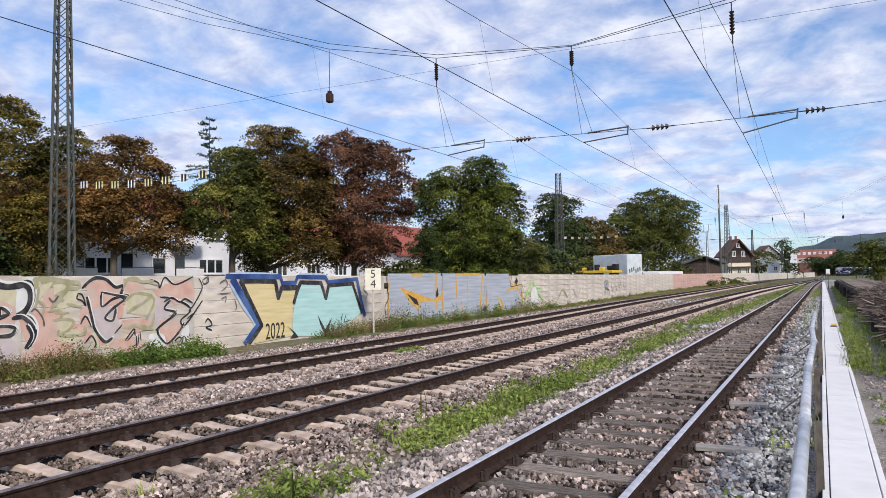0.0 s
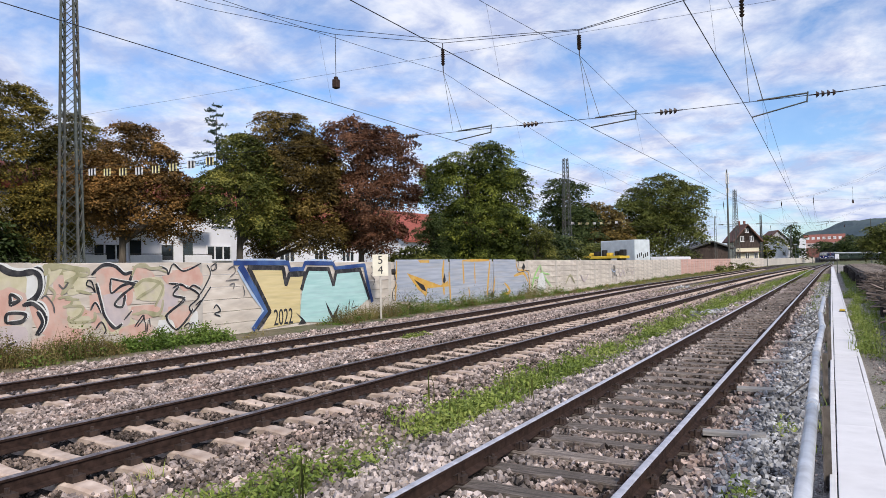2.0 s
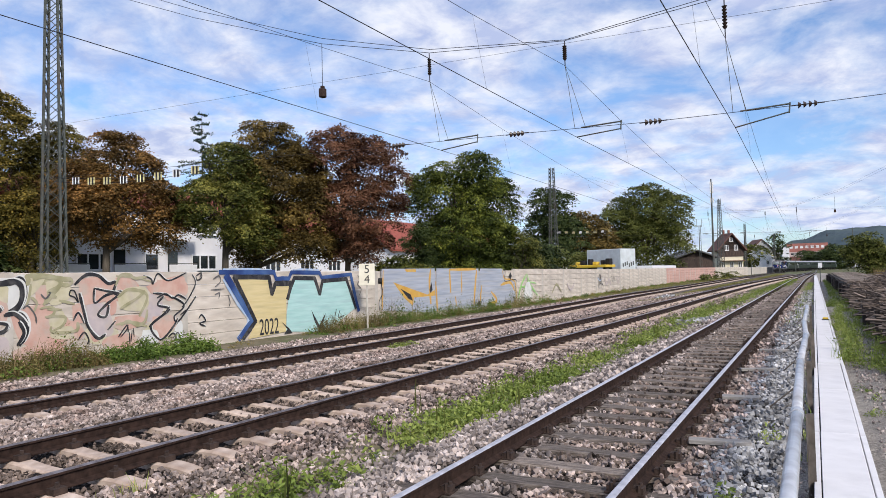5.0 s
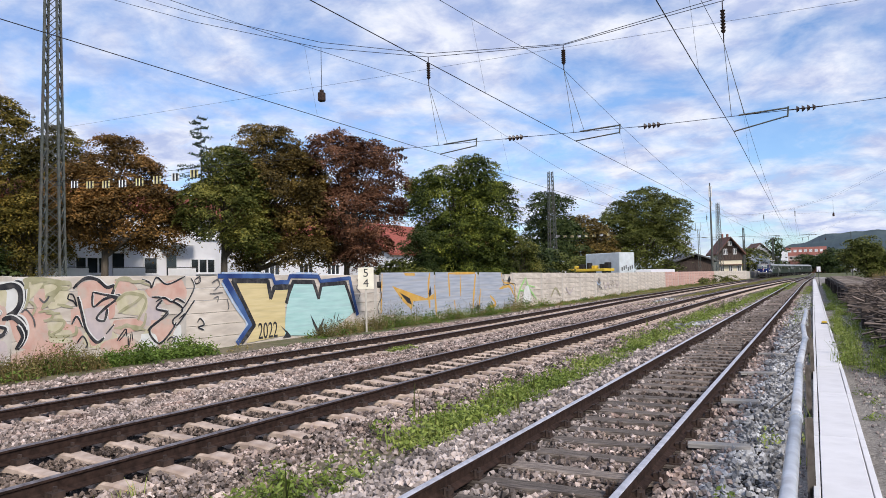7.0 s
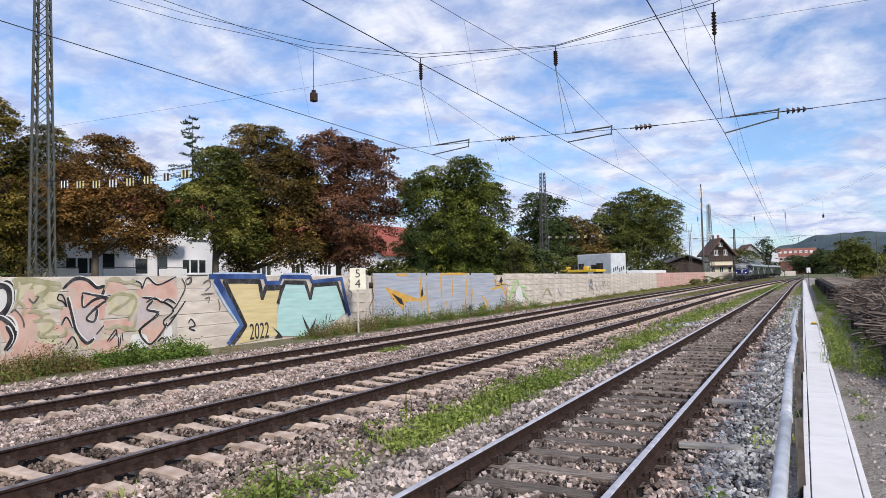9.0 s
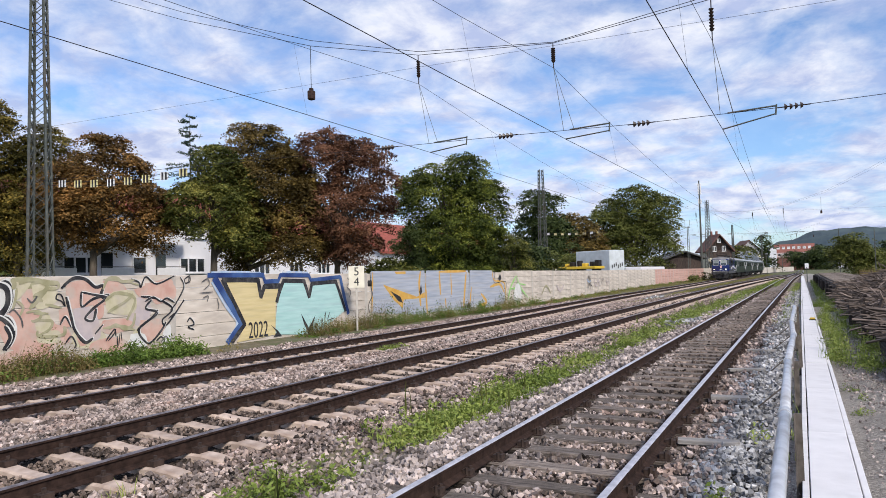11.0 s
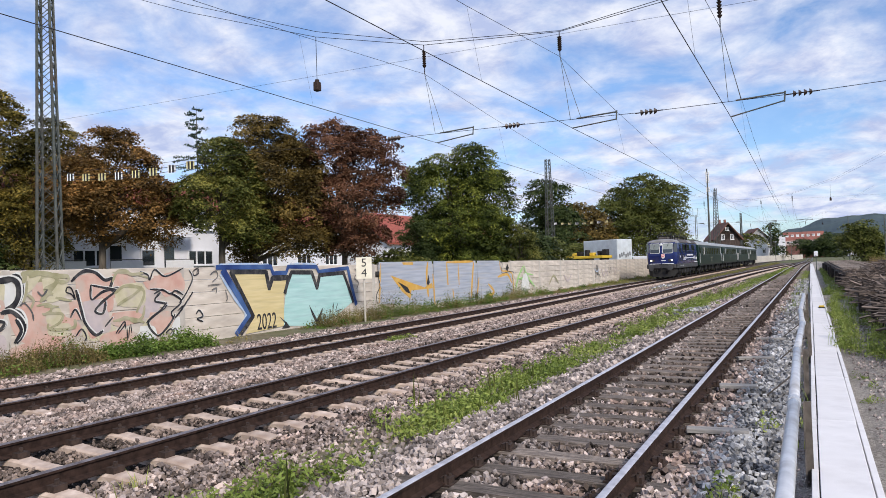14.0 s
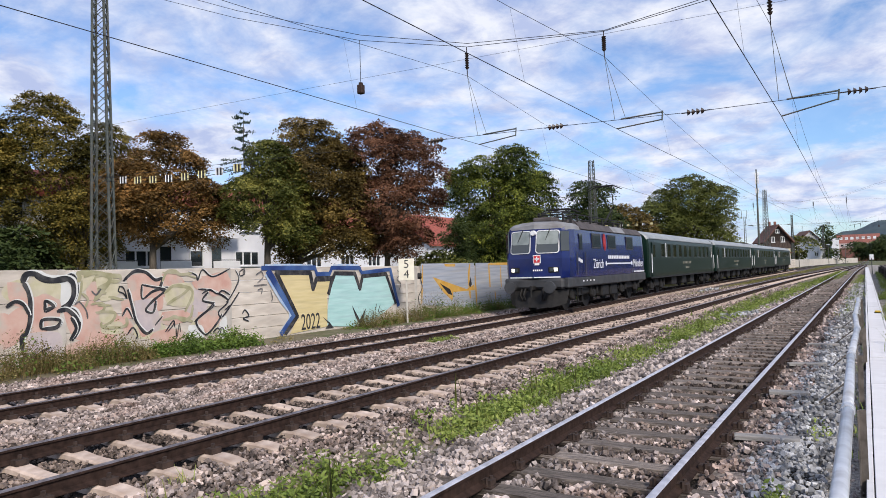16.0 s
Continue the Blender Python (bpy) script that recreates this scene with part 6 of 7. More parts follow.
M["grey_wood"] = material("silvery weathered wood", (0.2, 0.19, 0.18), (0.36, 0.34, 0.32), 4, 0.9, 0, 0.4, 20, stretch=(1, 10, 10))
for row in ((-0.98, 8.02, -0.13, 0.62, 8), (-1.02, 10.86, -0.13, 0.5, 6, 0.2), (-1.0, 13.9, -0.125, 0.62, 22), (-0.9, 17.2, -0.13, 0.6, 10), (-0.75, 21.5, -0.13, 0.7, 25)):
    plank_piece(*row)


# ---- houses behind the wall ----
def window_unit(parent, m, w, h, panes=2, shutter=False):
    """A framed window: m puts its centre on the facade, x along it, z up, y outwards."""
    bm = bmesh.new()
    for s in (-1, 1):
        box(bm, s * (w / 2 - 0.05), 0.0, 0, 0.1, 0.12, h)
        box(bm, 0, 0.0, s * (h / 2 - 0.05), w - 0.2, 0.12, 0.1)
    for k in range(1, panes):
        box(bm, -w / 2 + w * k / panes, 0, 0, 0.1, 0.1, h - 0.2)
    win = part("window", bm, M["frame_white"], parent)
    win.matrix_basis = m
    bm = bmesh.new()
    box(bm, 0, -0.03, 0, w - 0.2, 0.03, h - 0.2)
    part("pane", bm, M["glass"], win)
    bm = bmesh.new()
    box(bm, 0, 0.1, -h / 2 - 0.04, w + 0.2, 0.2, 0.06)
    part("sill", bm, M["frame_white"], win)
    if shutter:
        bm = bmesh.new()
        box(bm, 0, 0.02, h / 2 + 0.1, w + 0.1, 0.16, 0.22)
        part("shutter_box", bm, M["roof_dark_grey"], win)


M["roof_dark_grey"] = material("dark grey shutter box", (0.08, 0.08, 0.085), (0.13, 0.13, 0.135), 3, 0.7, 0, 0)


def house(name, label, x, y, wide, deep, eave, ridge, wall_mat, roof_mat, turn=0.0, windows=(), gable_front=False, overhang=0.5):
    """Front faces +x in its own space; width runs along y."""
    t = thing(name, label, "house", (x, y, -0.5), turn)
    bm = bmesh.new()
    box(bm, -deep / 2, 0, (eave + 0.5) / 2, deep, wide, eave + 0.5)
    part("wall", bm, wall_mat, t)
    bm = bmesh.new()
    o, e, r = overhang, eave + 0.45, ridge + 0.5
    if gable_front:
        pts = [(o, -wide / 2 - o, e - 0.1), (o, 0, r), (o, wide / 2 + o, e - 0.1)]
        a = [bm.verts.new(p) for p in pts] + [bm.verts.new((p[0], p[1] * 0.96, p[2] - 0.3)) for p in pts]
        b = [bm.verts.new((-deep - o, p.co.y, p.co.z)) for p in a]
    else:
        pts = [(o, 0, e - 0.1), (-deep / 2, 0, r), (-deep - o, 0, e - 0.1)]
        a = [bm.verts.new((p[0], -wide / 2 - o, p[2])) for p in pts] + [bm.verts.new((p[0] * 0.96 if k else p[0], -wide / 2 - o, p[2] - 0.28)) for k, p in enumerate(pts)]
        b = [bm.verts.new((v.co.x, wide / 2 + o, v.co.z)) for v in a]
    order = (0, 1, 2, 5, 4, 3)
    for i in range(6):
        p, q = order[i], order[(i + 1) % 6]
        bm.faces.new((a[p], a[q], b[q], b[p]))
    for v in (a, b):
        bm.faces.new((v[0], v[1], v[4], v[3]))
        bm.faces.new((v[1], v[2], v[5], v[4]))
    part("roof", bm, roof_mat, t)
    gables = []
    if gable_front:
        for xx in (0.0, -deep):
            bm = bmesh.new()
            bm.faces.new([bm.verts.new(p) for p in ((xx, -wide / 2, eave + 0.48), (xx, wide / 2, eave + 0.48), (xx, 0, ridge + 0.2))])
            gables.append(bm)
    else:
        for yy in (-wide / 2, wide / 2):
            bm = bmesh.new()
            bm.faces.new([bm.verts.new(p) for p in ((0, yy, eave + 0.48), (-deep, yy, eave + 0.48), (-deep / 2, yy, ridge + 0.2))])
            gables.append(bm)
    for bm in gables:
        bmesh.ops.solidify(bm, geom=bm.faces[:], thickness=0.2)
        part("gable", bm, M["timber"] if gable_front and "timber" in label else wall_mat, t)
    rot = Matrix(((0, 1, 0, 0), (1, 0, 0, 0), (0, 0, 1, 0), (0, 0, 0, 1)))
    for yy, zz, w, h, panes, sh in windows:
        window_unit(t, Matrix.Translation((0.02, yy, zz + 0.5)) @ rot, w, h, panes, sh)
    return t


def balcony(parent, y, z, w):
    bm = bmesh.new()
    box(bm, 0.6, y, z, 1.2, w, 0.16)
    b = part("balcony", bm, M["render"], parent)
    bm = bmesh.new()
    box(bm, 1.17, y, z + 0.55, 0.05, w, 0.85, bev=0.01)
    part("parapet", bm, M["frame_white"], b)
    bm = bmesh.new()
    rod(bm, (1.17, y - w / 2, z + 1.05), (1.17, y + w / 2, z + 1.05), 0.03, seg=6)
    part("top_rail", bm, M["steel"], b)
    bm = bmesh.new()
    box(bm, 0.03, y, z + 1.1, 0.04, 0.9, 1.9)
    part("balcony_door", bm, M["glass"], b)


def houses():
    W = [(yy, zz, 2.6, 1.2, 3, False) for yy in (8.2, -1.5) for zz in (3.1, 5.9)] + [(yy, zz, 1.3, 1.3, 1, False) for yy in (3.2, -6.0, -10.0) for zz in (3.1, 5.9)]
    h = house("apartment_house", "white apartment house with a red tiled roof", -43.0, 32.5, 24.0, 10.0, 7.3, 9.3, M["render"], M["roof_red"], 0, W)
    for yy in (-3.8, 0.6, 5.2):
        for zz in (1.9, 4.7):
            balcony(h, yy - 0.1, zz + 0.5, 2.6)
    house("white_house", "white house with a red roof behind brown trees", -45.0, 55.5, 15.0, 9.0, 6.2, 9.8, M["render"], M["roof_red"], 0,
          [(yy, zz, 2.2, 1.2, 3, False) for yy in (-4.5, 0.5, 5.0) for zz in (2.9, 5.2)])
    house("white_house", "white house with a bright red tiled roof", -43.0, 75.0, 13.0, 9.0, 4.9, 8.6, M["render"], M["roof_red"], 0,
          [(yy, 3.0, 1.6, 1.2, 2, True) for yy in (-4.0, 0.0, 4.0)])
    house("white_house", "pale house with a red roof among trees", -45.0, 100.0, 12.0, 9.0, 5.2, 9.5, M["render"], M["roof_red"], 0,
          [(yy, 3.0, 1.6, 1.2, 2, True) for yy in (-3.0, 3.0)])
    # station house: timber gable over cream walls
    st = house("station_house", "cream station house with a dark timber gable and brown roof", -19.4, 196.0, 6.0, 5.6, 6.4, 10.7, M["cream"], M["roof_brown"], -62,
               [(-2.2, 2.4, 1.0, 1.7, 2, False), (0.0, 2.4, 1.0, 1.7, 2, False), (2.2, 2.4, 1.0, 1.7, 2, False), (-1.2, 6.9, 0.9, 1.4, 2, False), (1.2, 6.9, 0.9, 1.4, 2, False), (0, 9.0, 0.9, 1.0, 2, False)], True, 0.9)
    bm = bmesh.new()
    box(bm, 0.0, 0, 6.0, 0.1, 6.5, 1.9)
    part("timber_cladding", bm, M["timber"], st)
    for yy in (-1.0, 1.3):
        bm = bmesh.new()
        box(bm, -3.2, yy * 0.6, 11.5, 0.5, 0.5, 1.2, bev=0.05)
        part("chimney", bm, M["factory_brick"], st)
    bm = bmesh.new()
    box(bm, 0.5, 0, 4.0, 1.4, 6.2, 0.16)
    part("canopy", bm, M["roof_brown"], st)
    house("goods_shed", "dark timber goods shed with a flat-pitched roof", -26.5, 184.0, 9.5, 9.0, 4.6, 6.4, M["timber"], M["roof_dark_grey"], -60, (), True, 1.2)
    house("white_house", "white gabled house with a brown roof near the station", -18.6, 300.0, 11.0, 12.0, 7.2, 12.6, M["render"], M["roof_brown"], -70, [(-2.0, 3.5, 1.2, 1.4, 2, False), (2.0, 3.5, 1.2, 1.4, 2, False), (0, 7.2, 1.2, 1.2, 2, False)], True, 0.5)
    # long factory building with a red upper storey
    t = thing("factory_building", "long factory with white walls and red upper storeys", "building", (-5.8, 480.0, -0.5))
    for (name, x, z, sx, sz, m) in (("wall", 0, 4.0, 25, 8, M["factory_brick"]), ("wall", 0, 9.4, 25, 2.8, M["factory_pale"]), ("wall", 1.0, 13.3, 22, 5.0, M["factory_red"]), ("wall", -10.5, 7.0, 4, 14.0, M["render"])):
        bm = bmesh.new()
        box(bm, x, 0, z, sx, 14 + (0.6 if x < -5 else 0.2 * (z > 10) - 0.2 * (z < 5)), sz)
        part(name, bm, m, t)
    for k in range(7):
        bm = bmesh.new()
        box(bm, -7.5 + k * 2.8, -7.12, 13.6, 1.6, 0.1, 1.5)
        part("window", bm, M["frame_white"], t)
    for k in range(8):
        bm = bmesh.new()
        box(bm, -7.0 + k * 2.5, -7.02, 9.5, 1.5, 0.1, 1.0)
        part("window", bm, M["glass"], t)
    t = thing("factory_hall", "pale flat factory hall beyond the trees", "building", (40.0, 500.0, -0.5))
    bm = bmesh.new()
    box(bm, 0, 0, 4.5, 42, 20, 9)
    part("wall", bm, M["render"], t)


M["factory_red"] = material("red cladding", (0.34, 0.13, 0.11), (0.42, 0.17, 0.14), 0.4, 0.8, 0, 0.1, 10)
M["factory_pale"] = material("pale pink plaster", (0.55, 0.42, 0.4), (0.62, 0.5, 0.48), 0.4, 0.9, 0, 0)
M["factory_brick"] = material("brown brick", (0.16, 0.07, 0.06), (0.24, 0.11, 0.09), 0.8, 0.9, 0, 0.1, 10)
houses()


def hill():
    """A long wooded hill far off."""
    xs = np.linspace(-130, 1100, 90)
    prof = (60 * smooth01((xs + 112) / 62) + 22 * smooth01((xs + 60) / 110)) * (0.97 + 0.03 * np.sin(xs / 60)) - 14 * smooth01((xs - 300) / 600)
    V, Fc = [], []
    for k, (f, dy) in enumerate(((0.0, -260), (0.45, -160), (0.8, -80), (1.0, 0), (0.8, 160), (0.0, 400))):
        for x, h in zip(xs, prof):
            V.append((x, 1730 + dy, -1 + h * f + (noise.noise(Vector((x * 0.03, dy * 0.03, 0))) * 5 if 0 < f else 0)))
    n = len(xs)
    for r in range(5):
        for i in range(n - 1):
            a = r * n + i
            Fc.append((a, a + 1, a + n + 1, a + n))
    # Distance haze is put into the hill's own colour as a blue cast.
    m = material("wooded hill, haze in colour", (0.036, 0.058, 0.075), (0.058, 0.086, 0.1), 0.03, 1.0, 0, 0, stain=(0.09, 0.125, 0.11), stain_scale=0.012)
    tagged(new("hill", raw_mesh("hill", V, Fc, m)), "wooded hill on the horizon, painted blue-green with haze", "hill", kind="structure")


hill()


def far_fence():
    """A low pale wall that follows the far track round the bend."""
    t = thing("wall_station", "low pale concrete wall along the bend of the line", "wall", kind="structure")
    for k in range(26):
        ya, yb = 204.0 + 5 * k, 209.0 + 5 * k
        a, b = Vector((float(far_x(ya)) - 3.4, ya, 0)), Vector((float(far_x(yb)) - 3.4, yb, 0))
        bm = bmesh.new()
        box(bm, 0, 0, 0.6, 0.15, (b - a).length - 0.05, 2.2, bev=0.02)
        c = (a + b) / 2
        ob = part("panel", bm, M["wall_post"], t)
        ob.matrix_basis = pose(c.x, c.y, 0, 0, 0, math.degrees(math.atan2(-(b.x - a.x), b.y - a.y)))


far_fence()


def container():
    t = thing("container_cabin", "pale grey container cabin with graffiti behind the wall", "container", (-22.0, 85.0, 1.6), -28)
    bm = bmesh.new()
    box(bm, 0, 0, 1.3, 5.4, 2.6, 2.7, bev=0.05)
    part("body", bm, M["container"], t)
    bm = bmesh.new()
    box(bm, 0, 0, -1.05, 5.4, 2.6, 2.0, bev=0.05)
    part("lower_unit", bm, M["container"], t)
    bm = bmesh.new()
    for k in range(6):
        box(bm, 2.72, -0.9 + 0.35 * k, 0.7 + 0.12 * (k % 3), 0.02, 0.16, 0.45)
    part("graffiti", bm, PAINT["black"], t)
    t = thing("loading_platform", "yellow and white machine deck above the wall", "machine", (-22.3, 78.0, -0.4), -14)
    bm = bmesh.new()
    box(bm, 0, 0, 2.62, 4.6, 2.2, 0.3, bev=0.04)
    part("deck", bm, M["yellow_paint"], t)
    bm = bmesh.new()
    box(bm, -5.2, 0, 2.4, 4.6, 2.2, 0.35, bev=0.04)
    part("white_deck", bm, M["frame_white"], t)
    for x in (-7.0, -3.6, -1.9, 0.0, 1.9):
        bm = bmesh.new()
        box(bm, x, 0, 1.2, 0.3, 1.6, 2.6)
        part("support", bm, TM["under"], t)
    for k in range(6):
        bm = bmesh.new()
        box(bm, -1.9 + 0.8 * k, 0.2 - 0.2 * (k % 2), 2.95 + 0.08 * (k % 3), 0.4 + 0.15 * (k % 2), 0.7, 0.36 + 0.16 * (k % 3), bev=0.06)
        part("machine_block", bm, TM["under"] if k % 3 else M["yellow_paint"], t)
    bm = bmesh.new()
    bar(bm, (-4.0, 0, 2.5), (-3.6, 0, 3.7), 0.3, 0.25)
    part("tilted_arm", bm, M["frame_white"], t)
    for x, y, n in ((-27.5, 113, 16.0), (-28.0, 90.0, 4.0)):
        b = thing("white_trailer", "long white trailer body behind the pink wall", "trailer", (x + 5.5, y, -0.4), 88)
        bm = bmesh.new()
        box(bm, 0, 0, 1.95, n, 2.4, 1.5, bev=0.06)
        part("body", bm, M["frame_white"], b)
        bm = bmesh.new()
        box(bm, 0, 0, 0.6, n * 0.8, 1.8, 1.1)
        part("chassis", bm, TM["under"], b)


M["container"] = material("pale grey container paint", (0.5, 0.55, 0.58), (0.6, 0.65, 0.68), 1.5, 0.6, 0, 0.1, 10, stain=(0.4, 0.42, 0.43))
M["yellow_paint"] = material("machine yellow paint", (0.6, 0.4, 0.03), (0.68, 0.48, 0.06), 3, 0.5, 0, 0.05)
container()


def mast_pole():
    t = thing("antenna_mast", "slim dark antenna mast with white panels", "mast", (-21.85, 180.5, -0.4))
    bm = bmesh.new()
    rod(bm, (0, 0, 0), (0, 0, 23.6), 0.3, 0.14, 10)
    part("pole", bm, M["steel"], t)
    for z, n in ((21.5, 2.6), (18.5, 1.2)):
        for k in range(3):
            bm = bmesh.new()
            box(bm, 0.34 * math.cos(k * 2.1), 0.34 * math.sin(k * 2.1), z, 0.26, 0.16, n, bev=0.03)
            part("antenna_panel", bm, M["frame_white"], t)
    t = thing("antenna_mast", "short slim lattice mast with small aerials", "mast", (-24.5, 178.0, -0.4))
    bm = bmesh.new()
    for k in range(3):
        rod(bm, (0.35 * math.cos(k * 2.1), 0.35 * math.sin(k * 2.1), 0), (0.2 * math.cos(k * 2.1), 0.2 * math.sin(k * 2.1), 12.5), 0.05, seg=5)
    for k in range(20):
        rod(bm, (0.32 * math.cos(k * 2.1), 0.32 * math.sin(k * 2.1), 0.6 * k), (0.3 * math.cos(k * 2.1 + 2.1), 0.3 * math.sin(k * 2.1 + 2.1), 0.6 * k + 0.6), 0.03, seg=4)
    part("lattice", bm, M["steel"], t)
    bm = bmesh.new()
    for x in (-0.6, 0.5):
        rod(bm, (x, 0, 12), (x, 0, 14), 0.04, seg=5)
    rod(bm, (-0.6, 0, 12.2), (0.5, 0, 12.2), 0.04, seg=5)
    part("aerial", bm, M["steel"], t)
    for x, y, h in ((-16.8, 205, 10.5), (-16.2, 215, 6), (-9.5, 225, 6), (9.8, 62.0, 8.8), (6.0, 150, 9.0), (10.5, 135, 8.0), (-6.0, 250, 6.0)):
        p = thing("lamp_pole", "slim grey pole beside the yard", "pole", (x, y, -0.4), group="slim poles in the yard")
        bm = bmesh.new()
        rod(bm, (0, 0, 0), (0, 0, h), 0.09, 0.06, 8)
        part("pole", bm, M["steel"], p)
        if h < 7:
            bm = bmesh.new()
            box(bm, 0.0, 0, h, 1.0, 0.25, 0.12, bev=0.03)
            part("lamp_head", bm, M["frame_white"], p)
    for x, y in ((-17.0, 208), (-13.5, 285)):
        lattice_mast(x, y, 14.0, 0.6, 0.3, "far lattice mast beyond the station", 20)


mast_pole()


def marker_cable(a, b, n, sag, size, label):
    """A cable with striped marker plates."""
    t = thing("marker_cable", label, "cable")
    a, b = Vector(a), Vector(b)
    pts = [a.lerp(b, i / 24) - Vector((0, 0, sag * 4 * (i / 24) * (1 - i / 24))) for i in range(25)]
    for k in (0.0, 0.2 * size):
        part("cable", wire_mesh("cable", [[p + Vector((0, 0, k)) for p in pts]], 0.012, M["wire"]), None, t)
    for i in range(n):
        f = 0.15 + 0.845 * i / n
        p = a.lerp(b, f) - Vector((0, 0, sag * 4 * f * (1 - f) - 0.1 * size))
        bm = bmesh.new()
        for k in range(5):
            box(bm, (k - 2) * 0.08 * size, 0, 0, (0.06 + 0.04 * (k % 2)) * size, 0.03, 0.34 * size, mi=k % 2)
        ob = part("marker_plate", bm, [M["marker_light"] if i % 3 else M["frame_white"], PAINT["black"]], t)
        ob.matrix_basis = Matrix.Translation(p) @ Matrix.Rotation(radians(15), 4, "Z")


M["marker_light"] = material("pale yellow marker paint", (0.66, 0.56, 0.22), (0.78, 0.7, 0.42), 3, 0.6, 0, 0)
marker_cable((-33.6, 22.1, 6.8), (-22.6, 22.1, 6.5), 8, 0.3, 1.0, "cable with yellow and black striped marker plates")
marker_cable((-36.0, 103.0, 7.7), (-25.5, 103.0, 7.5), 8, 0.2, 1.0, "distant cable with striped marker plates")


# ---- right-hand side: timber retaining wall, heap of brushwood, old loading ramp ----
def timber_edge():
    t = thing("wall_timber", "dark old sleepers set as a retaining wall", "wall", kind="structure")
    bm = bmesh.new()
    box(bm, 0, 0, 0, 0.16, 2.5, 0.26, bev=0.02)
    me = mesh_of(bm, "beam", M["wood_dark"])
    bm = bmesh.new()
    box(bm, 0, 0, 0, 0.2, 0.22, 1.0, bev=0.02)
    post = mesh_of(bm, "post", M["wood_dark"])
    y = 14.0
    while y < 95:
        x = 1.5 - 0.004 * (y - 10)
        top = 2 if y < 38 else 4
        for k in range(top):
            part("beam", me, None, t).matrix_basis = pose(x + random.uniform(-0.02, 0.02), y + random.uniform(-0.05, 0.05), -0.1 + 0.26 * k, 0, random.uniform(-3, 3), random.uniform(-0.5, 0.5))
        if random.random() < 0.4:
            part("post", post, None, t).matrix_basis = pose(x - 0.16, y + 1.2, 0.15, 0, random.uniform(-3, 3), 0)
        y += 2.55


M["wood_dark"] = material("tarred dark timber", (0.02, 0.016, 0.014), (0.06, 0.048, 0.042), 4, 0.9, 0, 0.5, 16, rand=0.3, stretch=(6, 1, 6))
M["twig"] = material("dead brushwood", (0.06, 0.045, 0.037), (0.22, 0.175, 0.15), 2, 0.95, 0, 0.2, 20, island=0.5)
timber_edge()


def brush_heap():
    """Criss-cross dead branches heaped behind the timber edge."""
    global rng
    rng = np.random.default_rng(41)
    n = 7500
    y = rng.uniform(13.4, 41, n)
    x = rng.uniform(1.8, 6.4, n)
    h = 0.5 + 0.6 * np.sin(np.clip((x - 1.8) / 4.8, 0, 1) * math.pi) + 0.15 * np.sin(y * 1.3) + 0.1 * np.sin(y * 3.1 + x)
    z = h * np.where(rng.random(n) < 0.2, rng.uniform(0.2, 0.8, n), rng.uniform(0.8, 1.05, n)) + rng.normal(size=n) * 0.04
    d = rng.normal(size=(n, 3)) * np.array([1, 1, 0.22])
    d /= np.linalg.norm(d, axis=1)[:, None]
    ln = rng.uniform(0.25, 1.3, n)
    r = rng.uniform(0.006, 0.03, n)
    big = rng.random(n) < 0.04
    r[big] = rng.uniform(0.03, 0.055, big.sum())
    ln[big] = rng.uniform(0.7, 1.5, big.sum())
    C = np.stack([x, y, z], 1)
    u = np.cross(d, np.array([0, 0, 1.0]))
    u /= np.linalg.norm(u, axis=1)[:, None] + 1e-9
    w = np.cross(d, u)
    V = []
    for s in (-0.5, 0.5):
        for a in (0, 2.09, 4.19):
            V.append(C + d * (ln * s)[:, None] + (u * math.cos(a) + w * math.sin(a)) * (r * (1.0 if s < 0 else 0.5))[:, None])
    V = np.stack(V, 1).reshape(-1, 3)
    i = np.arange(n) * 6
    Fc = np.concatenate([np.stack([i + k, i + (k + 1) % 3, i + 3 + (k + 1) % 3, i + 3 + k], 1) for k in range(3)])
    V[:, 0] -= 0.42
    tagged(new("brushwood_heap", raw_mesh("brushwood_heap", V, Fc, M["twig"])), "heap of dead branches and scrap timber", "brushwood", kind="stuff")
    # Added dark sheet below the twigs, so the gaps between them read dark.
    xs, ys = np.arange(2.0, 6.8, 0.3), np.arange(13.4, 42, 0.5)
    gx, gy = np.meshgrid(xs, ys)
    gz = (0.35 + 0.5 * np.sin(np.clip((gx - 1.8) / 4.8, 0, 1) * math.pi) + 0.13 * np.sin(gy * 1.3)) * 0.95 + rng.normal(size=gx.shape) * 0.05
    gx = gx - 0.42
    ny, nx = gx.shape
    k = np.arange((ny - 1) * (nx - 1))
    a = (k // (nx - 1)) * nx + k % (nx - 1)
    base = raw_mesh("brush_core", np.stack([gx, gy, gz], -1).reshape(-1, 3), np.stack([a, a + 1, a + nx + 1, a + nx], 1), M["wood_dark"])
    tagged(new("brush_core", base), "added dark sheet that darkens the gaps in the brushwood heap", "brushwood", kind="stuff")


brush_heap()


